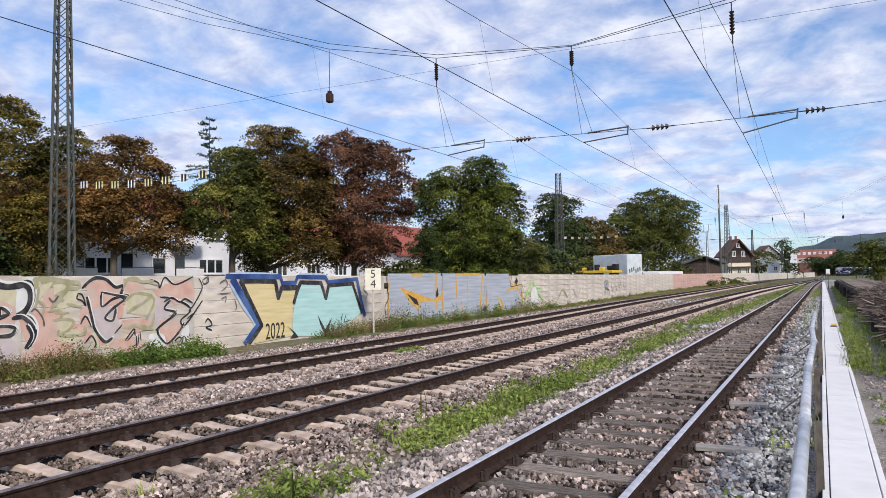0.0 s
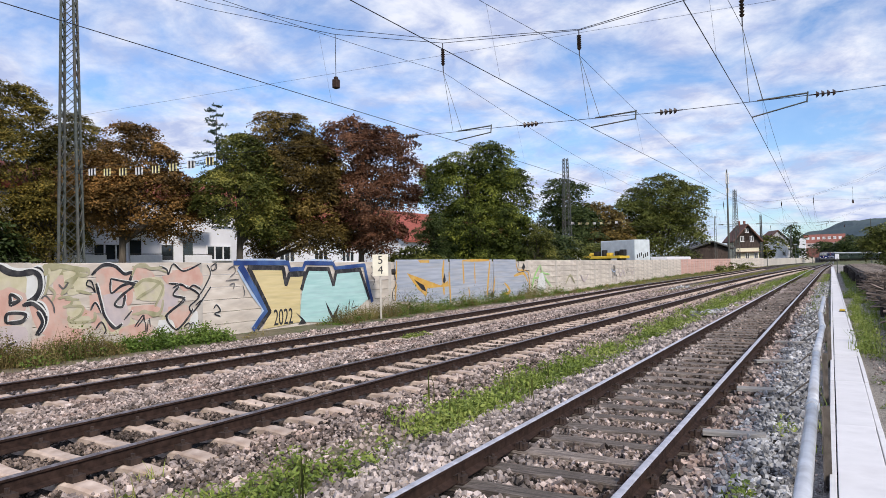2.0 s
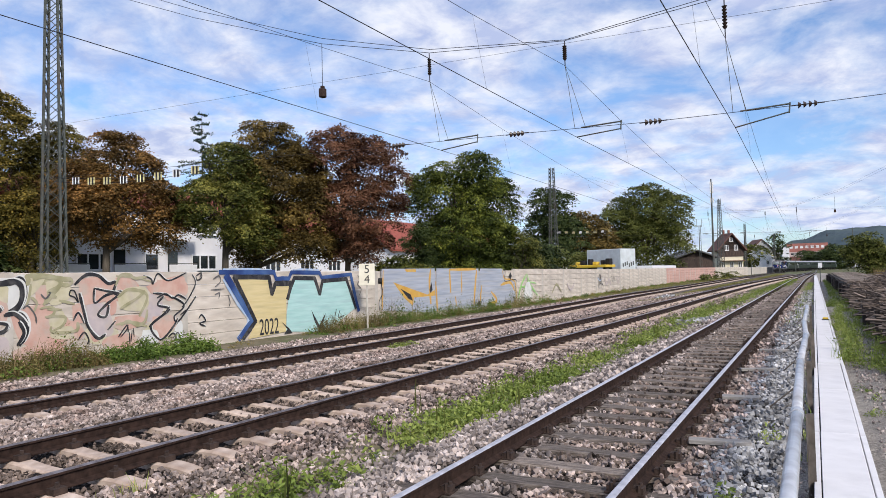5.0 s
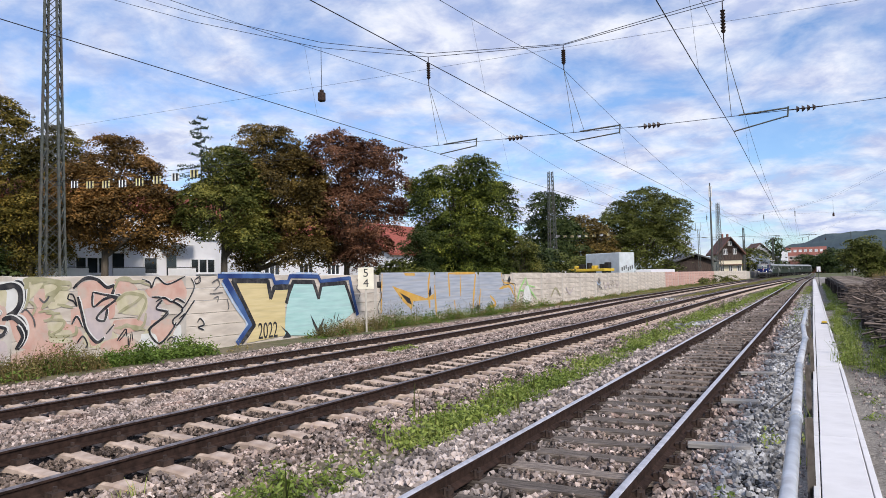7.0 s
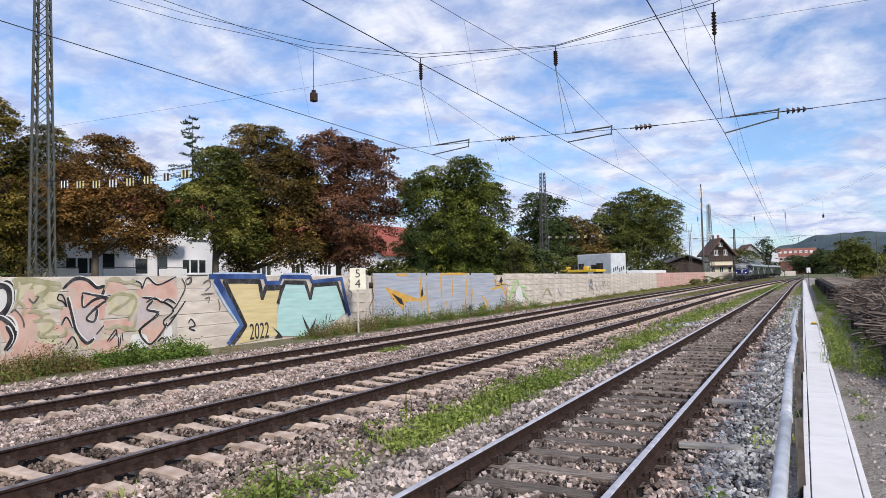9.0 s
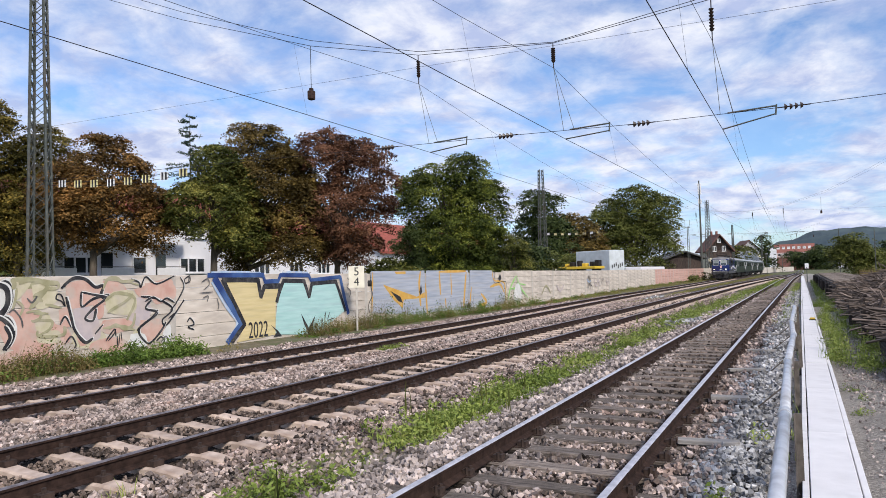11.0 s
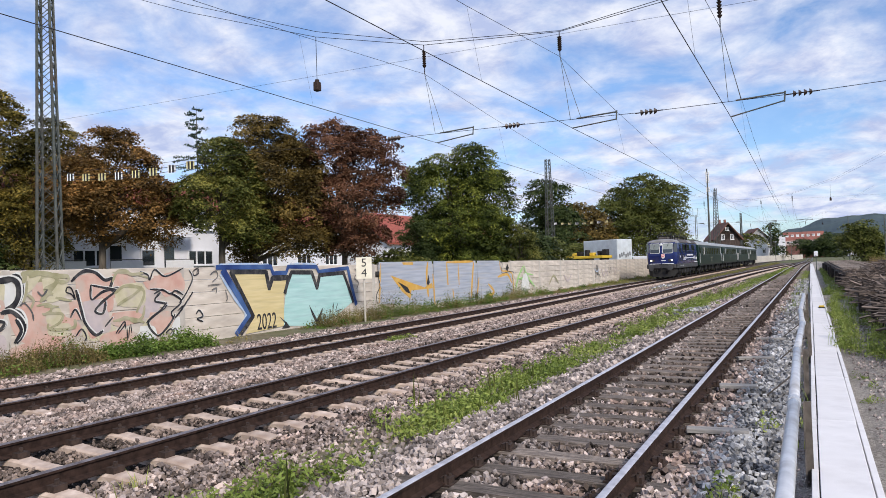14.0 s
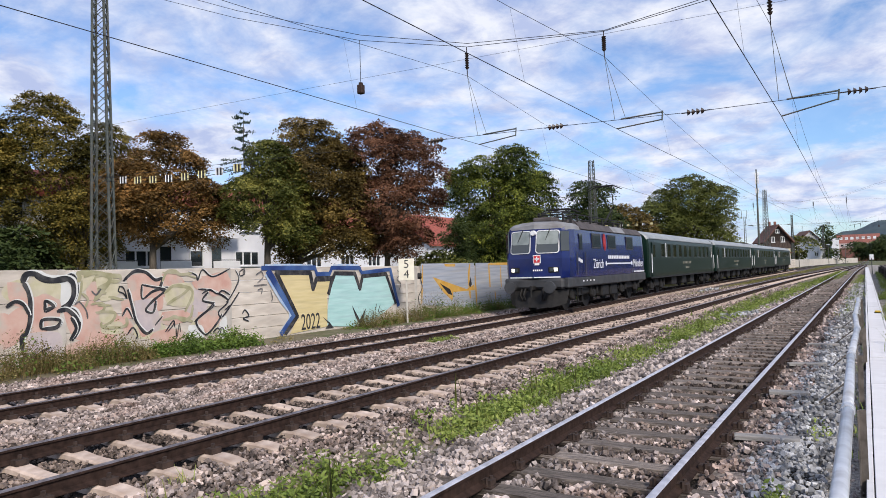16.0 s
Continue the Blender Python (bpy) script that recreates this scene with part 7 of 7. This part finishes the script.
def loading_ramp():
    t = thing("loading_ramp", "old loading ramp with a weathered timber deck", "ramp", (0, 0, 0), kind="structure")
    bm = bmesh.new()
    box(bm, 0, 0, 0, 2.4, 0.3, 0.09, bev=0.01)
    me = mesh_of(bm, "deck_board", M["wood"])
    for k in range(120):
        part("deck_board", me, None, t).matrix_basis = pose(2.6, 43.0 + 0.42 * k, 0.84 + random.uniform(-0.02, 0.02), 0, random.uniform(-1, 1), random.uniform(-1.5, 1.5))
    bm = bmesh.new()
    box(bm, 2.7, 68, 0.2, 2.1, 50, 1.2)
    part("ramp_core", bm, M["wood_dark"], t)
    # buffer signal post with white board
    s = thing("white_board_post", "small white board on a short post", "sign", (0.3, 92.0, -0.2))
    bm = bmesh.new()
    rod(bm, (0, 0, 0), (0, 0, 1.8), 0.05, seg=6)
    part("post", bm, M["steel"], s)
    bm = bmesh.new()
    box(bm, 0, 0, 1.95, 0.4, 0.05, 0.6, bev=0.02)
    part("board", bm, M["frame_white"], s)
    y = thing("yellow_cap", "yellow plastic marker cap at the walkway", "marker", (0.18, 26.0, -0.12))
    bm = bmesh.new()
    box(bm, 0, 0, 0.13, 0.16, 0.16, 0.06, bev=0.02)
    part("cap", bm, M["yellow_paint"], y)
    bm = bmesh.new()
    box(bm, 0, 0, 0.04, 0.2, 0.2, 0.12)
    part("foot", bm, TM["under"], y)
    bm = bmesh.new()
    bmesh.ops.create_cone(bm, cap_ends=True, segments=24, radius1=6.0, radius2=0.4, depth=2.9, matrix=Matrix.Translation((17.5, 66, 1.0)))
    bmesh.ops.subdivide_edges(bm, edges=bm.edges[:], cuts=3, use_grid_fill=True)
    for v in bm.verts:
        v.co += Vector((random.uniform(-0.2, 0.2), random.uniform(-0.2, 0.2), random.uniform(-0.12, 0.12)))
    tagged(new("gravel_heap", mesh_of(bm, "gravel_heap", M["grit"])), "grey gravel heap beyond the tall grass", "gravel heap", kind="stuff")


loading_ramp()


# ---- weeds and grass ----
def blades(name, label, X, Y, H, mat, per, spread, width, category="weeds", lean=0.45):
    """Tufts of bent blades at X, Y with heights H."""
    n = len(X) * per
    x = np.repeat(X, per) + rng.normal(size=n) * spread
    y = np.repeat(Y, per) + rng.normal(size=n) * spread
    h = np.repeat(H, per) * rng.uniform(0.45, 1.15, n)
    z = ground_z(x) - 0.01
    a = rng.uniform(0, 6.283, n)
    d = np.stack([np.cos(a), np.sin(a), np.zeros(n)], 1)
    s = np.stack([-np.sin(a), np.cos(a), np.zeros(n)], 1)
    w = (width * rng.uniform(0.6, 1.4, n))[:, None]
    b = np.stack([x, y, z], 1)
    m = b + d * (h * lean * 0.3)[:, None] + np.array([0, 0, 1]) * (h * 0.6)[:, None]
    t = b + d * (h * lean * rng.uniform(0.4, 1.3, n))[:, None] + np.array([0, 0, 1]) * h[:, None]
    V = np.stack([b - s * w * 0.5, b + s * w * 0.5, m + s * w * 0.6, m - s * w * 0.6, t], 1).reshape(-1, 3)
    i = np.arange(n) * 5
    F3 = np.concatenate([np.stack([i, i + 1, i + 2], 1), np.stack([i, i + 2, i + 3], 1), np.stack([i + 3, i + 2, i + 4], 1)])
    tagged(new(name, raw_mesh(name, V, F3, mat)), label, category, kind="stuff")


def leafy(name, label, X, Y, H, R, mat, per, size, category="weeds"):
    """Low leafy plants: leaves scattered in small domes."""
    n = len(X) * per
    q = rng.normal(size=(n, 3))
    q /= np.linalg.norm(q, axis=1)[:, None]
    q *= rng.uniform(0.3, 1, n)[:, None] ** 0.5
    r, h = np.repeat(R, per), np.repeat(H, per)
    x, y = np.repeat(X, per) + q[:, 0] * r, np.repeat(Y, per) + q[:, 1] * r
    z = ground_z(x) + np.abs(q[:, 2]) * h
    Nn = rng.normal(size=(n, 3)) * 0.6 + np.array([0, 0, 0.8])
    Nn /= np.linalg.norm(Nn, axis=1)[:, None]
    tagged(new(name, cards(name, np.stack([x, y, z], 1), Nn, size * rng.uniform(0.5, 1.4, n), 0.5, mat)), label, category, kind="stuff")


def greenery():
    global rng
    rng = np.random.default_rng(5)
    U, Nr = rng.uniform, rng.normal
    # strip between the siding and the main track: clumped, denser further off
    y = np.concatenate([U(3.2, 14, 620), U(14, 40, 900), U(40, 110, 1500)])
    keep = (np.sin(y * 1.7) + np.sin(y * 0.63 + 1) + Nr(size=len(y)) * 0.6 > -0.9) | (y > 30)
    y = y[keep]
    x = -4.35 + Nr(size=len(y)) * np.where(y < 20, 0.22, 0.4) + 0.02 * np.clip(y - 30, 0, 60)
    leafy("weed_strip", "fresh green weeds between the tracks", x, y, U(0.06, 0.3, len(x)), U(0.08, 0.2, len(x)), LEAF["weed"], 24, 0.034)
    blades("grass_strip", "grass tufts between the tracks", x, y, U(0.06, 0.24, len(x)), LEAF["weed"], 5, 0.08, 0.01, lean=0.8)
    k = rng.choice(len(x), 40)
    blades("tall_weeds", "tall seeding weeds between the tracks", x[k], y[k] + 0.2, U(0.3, 0.65, 40), LEAF["plane"], 5, 0.05, 0.014, lean=0.15)
    # foot of the wall
    y = np.concatenate([U(5, 16, 420), U(16, 46, 420), U(46, 150, 700)])
    off = np.interp(y, (0, 46.3, 100, 158, 200), (0, 0, -2.2, -1.8, 1.0))
    y = y[(y < 15.2) | (y > 20.4) | (rng.random(len(y)) < 0.08)]
    off = np.interp(y, (0, 46.3, 100, 158, 200), (0, 0, -2.2, -1.8, 1.0))
    x = -16.3 + off + np.abs(Nr(size=len(y))) * 0.35
    hump = 0.35 + 0.35 * (np.sin(y * 0.8) > -0.2)
    hump = hump * np.where((y > 14.9) & (y < 20.5), 0.25, np.where(y < 15, 0.8, np.where(y < 46, 1.5, 0.45))) * (0.55 + 0.45 * np.sin(y * 2.3 + 0.7 * np.sin(y * 0.9)))
    # brown at first, then fresh green, a bare stretch, then mixed
    pick = rng.random(len(y))
    leafgreen = np.where(y < 11.7, pick < 0.15, np.where(y < 15.3, pick < 0.9, np.where(y < 25, pick < 0.3, pick < 0.5)))
    hump = np.where(y < 11.7, 0.5 + 0.25 * np.sin(y * 3.1), np.where(y < 15.3, 0.36 + 0.12 * np.sin(y * 4), hump))
    a, b = np.nonzero(leafgreen)[0], np.nonzero(~leafgreen)[0]
    leafy("wall_weeds", "leafy green weeds at the foot of the wall", x[a], y[a], hump[a] * U(0.6, 1.5, len(a)), U(0.15, 0.4, len(a)), LEAF["meadow"], 45, 0.045)
    blades("dry_wall_weeds", "dry brownish weeds at the foot of the wall", x[b], y[b], hump[b] * U(0.5, 1.3, len(b)), LEAF["dry"], 8, 0.16, 0.007, lean=0.6)
    leafy("brown_wall_weeds", "brownish seeding weeds at the foot of the wall", x[b], y[b], hump[b] * U(0.7, 1.7, len(b)), U(0.12, 0.3, len(b)), LEAF["brownweed"], 40, 0.03)
    # thick stands of taller weeds before the wall
    y = np.concatenate([U(8.6, 11.6, 110), U(20.9, 24.4, 130), U(38, 41, 40)])
    x = -16.25 + np.abs(Nr(size=len(y))) * 0.22
    leafy("brown_weed_stand", "thick brownish seeding weeds before the painted wall", x, y, U(0.35, 0.75, len(y)), U(0.1, 0.25, len(y)), LEAF["brownweed"], 40, 0.024)
    blades("weed_stalks", "dry upright stalks before the painted wall", x, y, U(0.4, 0.8, len(y)), LEAF["brownweed"], 3, 0.12, 0.007, lean=0.3)
    y = np.concatenate([U(11.8, 15.0, 90), U(24.8, 29.5, 130), U(31, 37, 70), U(9, 11, 30)])
    x = -16.2 + np.abs(Nr(size=len(y))) * 0.25
    leafy("green_weed_stand", "yellow-green bushy weeds before the painted wall", x, y, U(0.3, 0.75, len(y)) * np.where(y < 16, 0.75, 1.0), U(0.12, 0.28, len(y)), LEAF["meadow"], 45, 0.028)
    # far verge between the main tracks and along the wall
    y = U(46, 200, 1800)
    x = np.where(U(0, 1, 1800) < 0.5, -9.8 + Nr(size=1800) * 0.5 + 0.012 * (y - 46), -15.9 + Nr(size=1800) * 0.7)
    blades("verge_grass", "olive verge grass between the main tracks", x, y, U(0.06, 0.2, len(y)), LEAF["verge"], 16, 0.22, 0.022)
    # tuft in the far track
    y = U(17.2, 18.6, 60)
    leafy("track_tuft", "yellow-green tuft growing in the far track", -10.9 + Nr(size=60) * 0.12, y, U(0.08, 0.22, 60), U(0.06, 0.15, 60), LEAF["weed"], 24, 0.03)
    # beside the walkway: separate clumps, closer together further off
    cx = np.array([0.5, 1.0, 0.58, 1.2, 0.7, 1.25, 0.55, 0.95, 1.15, 0.6, 0.85, 0.55, 1.1])
    cy = np.array([16.0, 15.0, 18.5, 18.0, 21.0, 21.5, 24.2, 24.5, 28.8, 28.0, 33.0, 37.0, 39.0])
    k = rng.integers(0, len(cx), 330)
    x, y = cx[k] + Nr(size=330) * 0.1, cy[k] + Nr(size=330) * 0.5
    x, y = np.concatenate([x, 0.62 + np.abs(Nr(size=260)) * 0.35]), np.concatenate([y, U(38, 95, 260)])
    leafy("walkway_weeds", "green weeds along the walkway", x, y, U(0.08, 0.42, len(y)), U(0.08, 0.2, len(y)), LEAF["weed"], 40, 0.024)
    blades("walkway_grass", "pale green stalks along the walkway", x[::2], y[::2], U(0.15, 0.5, len(y[::2])), LEAF["weed"], 7, 0.09, 0.007, lean=0.4)
    y = np.array([10.2, 10.3, 11.3, 12.0, 12.1, 8.6])
    leafy("grit_weeds", "small weeds in the grit beside the walkway", np.array([0.52, 0.6, 0.66, 0.6, 0.5, 0.95]), y, U(0.05, 0.14, 6), U(0.06, 0.14, 6), LEAF["weed"], 50, 0.018)
    y = U(4.5, 24, 26)
    blades("gap_weeds", "thin stalks beside the guard pipe", -0.17 + Nr(size=26) * 0.03, y, U(0.06, 0.25, 26), LEAF["weed"], 5, 0.03, 0.007)
    y = U(24, 90, 260)
    blades("siding_weeds", "weeds beside the siding", -0.7 + Nr(size=260) * 0.2, y, U(0.06, 0.22, 260), LEAF["weed"], 8, 0.12, 0.013)
    # tall grass beyond the ramp
    y = U(30, 130, 1500)
    x = 5.2 + U(0, 14, 1500) + 0.02 * y
    blades("tall_grass", "tall yellowing grass beyond the ramp", x, y, U(0.7, 1.5, 1500), LEAF["dry"], 14, 0.25, 0.03)
    blades("tall_green_grass", "tall green grass beyond the ramp", x[::2] + 0.4, y[::2], U(0.5, 1.2, 750), LEAF["plane"], 14, 0.25, 0.03)
    y = np.array([4.35, 4.42, 4.5, 5.35, 5.6, 8.4])
    x = np.array([-5.62, -5.55, -5.6, -0.66, -0.58, -0.52])
    blades("flower_stalks", "thin stalks of small yellow flowers", x, y, np.array([0.2, 0.22, 0.16, 0.3, 0.32, 0.25]), LEAF["weed"], 8, 0.04, 0.006, lean=0.5)
    leafy("yellow_flowers", "small yellow flowers in the ballast", x, y, np.array([0.22, 0.24, 0.18, 0.34, 0.36, 0.3]), np.full(6, 0.05), M["yellow_paint"], 9, 0.009, "flowers")
    # a few weeds in the ballast near the siding
    y = np.array([5.3, 5.6, 6.0, 8.3, 5.1])
    leafy("ballast_weeds", "small weeds in the ballast beside the siding", np.array([-0.72, -0.62, -0.7, -0.5, -0.55]), y, U(0.15, 0.35, 5), U(0.1, 0.22, 5), LEAF["weed"], 60, 0.025)


greenery()


def bushes():
    for x, y, h, r, leaf, s in ((7.6, 140, 7.4, 3.0, "plane", 51), (13.5, 150, 4.5, 3.4, "plane", 52), (22.0, 120, 6.5, 3.2, "green", 53), (7.0, 430, 11.0, 7.0, "dark", 54), (-3.0, 440, 10.0, 5.0, "dark", 55),
                               (22.0, 430, 10, 9.0, "plane", 56), (40, 410, 11, 9, "dark", 57), (-18.5, 240, 7.5, 3.6, "green", 58), (-13.2, 297, 13.6, 2.6, "dark", 59), (58, 420, 10, 9, "plane", 60)):
        tree("bush_tree", "leafy tree beyond the railway yard", x, y, h, round_crown(h, r, 0.0, s), LEAF[leaf], 0.25 if y < 200 else 0.7, seed=s)
    for x, y, r in ((-16.4, 122, 0.8), (-16.2, 156, 1.1), (-16.5, 138, 0.7)):
        tree("bush", "low dark bush beside the far track", x, y, 1.1, round_crown(1.1, r, 0.0, int(y), 3), LEAF["plane"], 0.2, seed=int(y), trunk_r=0.05)
    # undergrowth behind the wall
    for x, y, h, r, leaf, s in ((-24.0, 39.8, 3.0, 1.6, "green", 71), (-21.0, 53.5, 4.2, 2.2, "dark", 72), (-26.5, 56.0, 4.6, 2.6, "green", 73), (-22.5, 62.0, 4.4, 2.8, "plane", 74), (-40.5, 21.0, 5.0, 2.2, "dark", 75), (-29.0, 100.0, 5.0, 3.0, "plane", 76)):
        tree("shrub", "dense green shrub behind the wall", x, y, h, round_crown(h, r, 0.0, s, 3), LEAF[leaf], 0.17, seed=s, trunk_r=0.08)


bushes()


def far_woods():
    """A low line of far trees before the hill."""
    global rng
    rng = np.random.default_rng(77)
    m = 34
    cx, cy, r, h = rng.uniform(14, 190, m), rng.uniform(470, 620, m), rng.uniform(4, 8, m), rng.uniform(4, 9, m)
    k = rng.choice(m, 9000)
    q = rng.normal(size=(9000, 3))
    q /= np.linalg.norm(q, axis=1)[:, None]
    C = np.stack([cx[k] + q[:, 0] * r[k], cy[k] + q[:, 1] * r[k], np.abs(q[:, 2]) * h[k]], 1)
    Nn = q + rng.normal(size=(9000, 3)) * 0.5
    Nn /= np.linalg.norm(Nn, axis=1)[:, None]
    tagged(new("far_woods", cards("far_woods", C, Nn, rng.uniform(0.3, 0.7, 9000), 0.6, LEAF["plane"])), "low line of far green trees before the hill", "woods", kind="stuff")


far_woods()


# ---- ballast stones ----
def stones(name, label, x, y, size, mat, lift=0.0):
    n = len(x)
    corner = np.array([(-1, -1, -1), (1, -1, -1), (1, 1, -1), (-1, 1, -1), (-1, -1, 1), (1, -1, 1), (1, 1, 1), (-1, 1, 1)], float) * 0.5
    c = corner[None] * rng.uniform(0.65, 1.25, (n, 8, 1)) * rng.uniform(0.65, 1.25, (n, 1, 3)) + rng.normal(size=(n, 8, 3)) * 0.075
    V = np.einsum("nij,nkj->nki", rand_rot(n), c) * size[:, None, None]
    V += np.stack([x, y, ground_z(x) + lift + rng.normal(size=n) * 0.02], 1)[:, None]
    q = np.array([(0, 3, 2, 1), (4, 5, 6, 7), (0, 1, 5, 4), (1, 2, 6, 5), (2, 3, 7, 6), (3, 0, 4, 7)])
    Fc = (np.arange(n)[:, None, None] * 8 + q[None]).reshape(-1, 4)
    tagged(new(name, raw_mesh(name, V.reshape(-1, 3), Fc, mat)), label, "ballast", kind="stuff")


def ballast():
    global rng
    rng = np.random.default_rng(99)

    def field(y0, y1, density, hi, x0=-15.1, x1=-0.35):
        n = int((y1 - y0) * (x1 - x0) * density)
        x, y = rng.uniform(x0, x1, n), rng.uniform(y0, y1, n)
        keep = x > -1.95 * y - 1.0
        strip = np.abs(x + 4.45) < 0.42
        keep &= ~strip | (rng.random(n) < 0.3)
        for path, spots, half in ((near_x, near_spots, 0.135), (mid_x, mid_spots, 0.155), (far_x, far_spots, 0.155)):
            px = path(y)
            for s in (-0.7525, 0.7525):
                keep &= np.abs(x - px - s) > 0.1
            sy = np.array([b for a, b in spots])
            near = np.abs(y - sy[np.clip(np.searchsorted(sy, y), 0, len(sy) - 1)])
            near = np.minimum(near, np.abs(y - sy[np.clip(np.searchsorted(sy, y) - 1, 0, len(sy) - 1)]))
            on = (np.abs(x - px) < (1.22 if path is near_x else 1.3)) & (near < half + 0.6 * (hi - 0.046))
            keep &= ~on | (rng.random(n) < np.where((np.abs(x - px) > 0.8) & (path is near_x), 0.2, 0.015))
        return x[keep], y[keep]

    for y0, y1, dens, lo, hi in ((2.4, 9.0, 760, 0.019, 0.048), (9.0, 18.0, 360, 0.027, 0.058), (18.0, 34.0, 130, 0.04, 0.074), (34.0, 60.0, 50, 0.055, 0.095)):
        x, y = field(y0, y1, dens, hi)
        grey = (x > -0.95 + rng.normal(size=len(x)) * 0.1)
        sz = rng.uniform(lo, hi, len(x))
        pale = (x > -4.3 + rng.normal(size=len(x)) * 0.12) & (x < -2.55 + rng.normal(size=len(x)) * 0.1)
        # Also puts dark stones in siding gaps and on the shoulder as shade.
        inner = (np.abs(x - mid_x(y)) < 1.0) | ((np.abs(x - near_x(y)) < 0.75) & (y > 8 + rng.normal(size=len(y)) * 2.5)) | ((x > -8.9) & (x < -8.2) & (rng.random(len(x)) < 0.5)) | ((x > -5.7) & (x < -4.9) & (rng.random(len(x)) < 0.4))
        rest = ~grey & ~pale & ~inner
        stones("brown_ballast_stones", "dark brown crushed stones between the rails, some as shade in gaps and on the shoulder", x[inner], y[inner], sz[inner] * 0.85, M["stone_brown"], 0.012)
        stones("ballast_stones", "brownish grey crushed ballast stones", x[rest], y[rest], sz[rest], M["stone"], 0.012)
        stones("pale_ballast_stones", "clean pale grey crushed ballast stones", x[pale], y[pale], sz[pale] * 1.1, M["stone_pale"], 0.014)
        stones("grey_ballast_stones", "bluish grey crushed ballast stones", x[grey], y[grey], sz[grey], M["stone_grey"], 0.012)
    n = 5000
    x = np.concatenate([rng.uniform(0.5, 1.8, 4200), rng.uniform(-0.35, -0.03, 800)])
    y = np.concatenate([rng.uniform(4.0, 22.0, 4200), rng.uniform(4.0, 22.0, 800)])
    stones("loose_grit", "small brown-grey pebbles beside the walkway", x, y, rng.uniform(0.01, 0.03, n), M["stone_pale"], 0.004)
    # rubble lying by the siding
    n = 60
    stones("rubble", "pale rubble beside the siding", -4.0 + rng.normal(size=n) * 0.25, 27.0 + rng.normal(size=n) * 0.5, rng.uniform(0.05, 0.2, n), M["stone_grey"], 0.05)
    n = 40
    stones("rubble", "pale rubble between the main tracks", -9.6 + rng.normal(size=n) * 0.3, 51.0 + rng.normal(size=n) * 0.6, rng.uniform(0.06, 0.25, n), M["stone_grey"], 0.05)


ballast()


# ---- what moves ----
def wheel_list(vehicle):
    return [w for b in vehicle.children if b.name.startswith("bogie") for w in b.children]


def motions():
    times = [0.5 * k for k in range(33)]
    offs = [0.0] + [15.35 + 23.6 * i for i in range(4)]
    for i, v in enumerate([loco] + coaches):
        a, b = (3.5, 11.4) if i == 0 else (3.3, COACH_N - 3.3)
        walk(v, [(t, vehicle_pose(front_at(t) + offs[i], a, b)) for t in times])
        for w in wheel_list(v):
            y, r = w.matrix_basis.translation.y, w.matrix_basis.translation.z
            walk(w, [(k / FPS, pose(0, y, r, math.degrees((front_at(0) - front_at(k / FPS)) / r) % 360)) for k in range(481)])


motions()
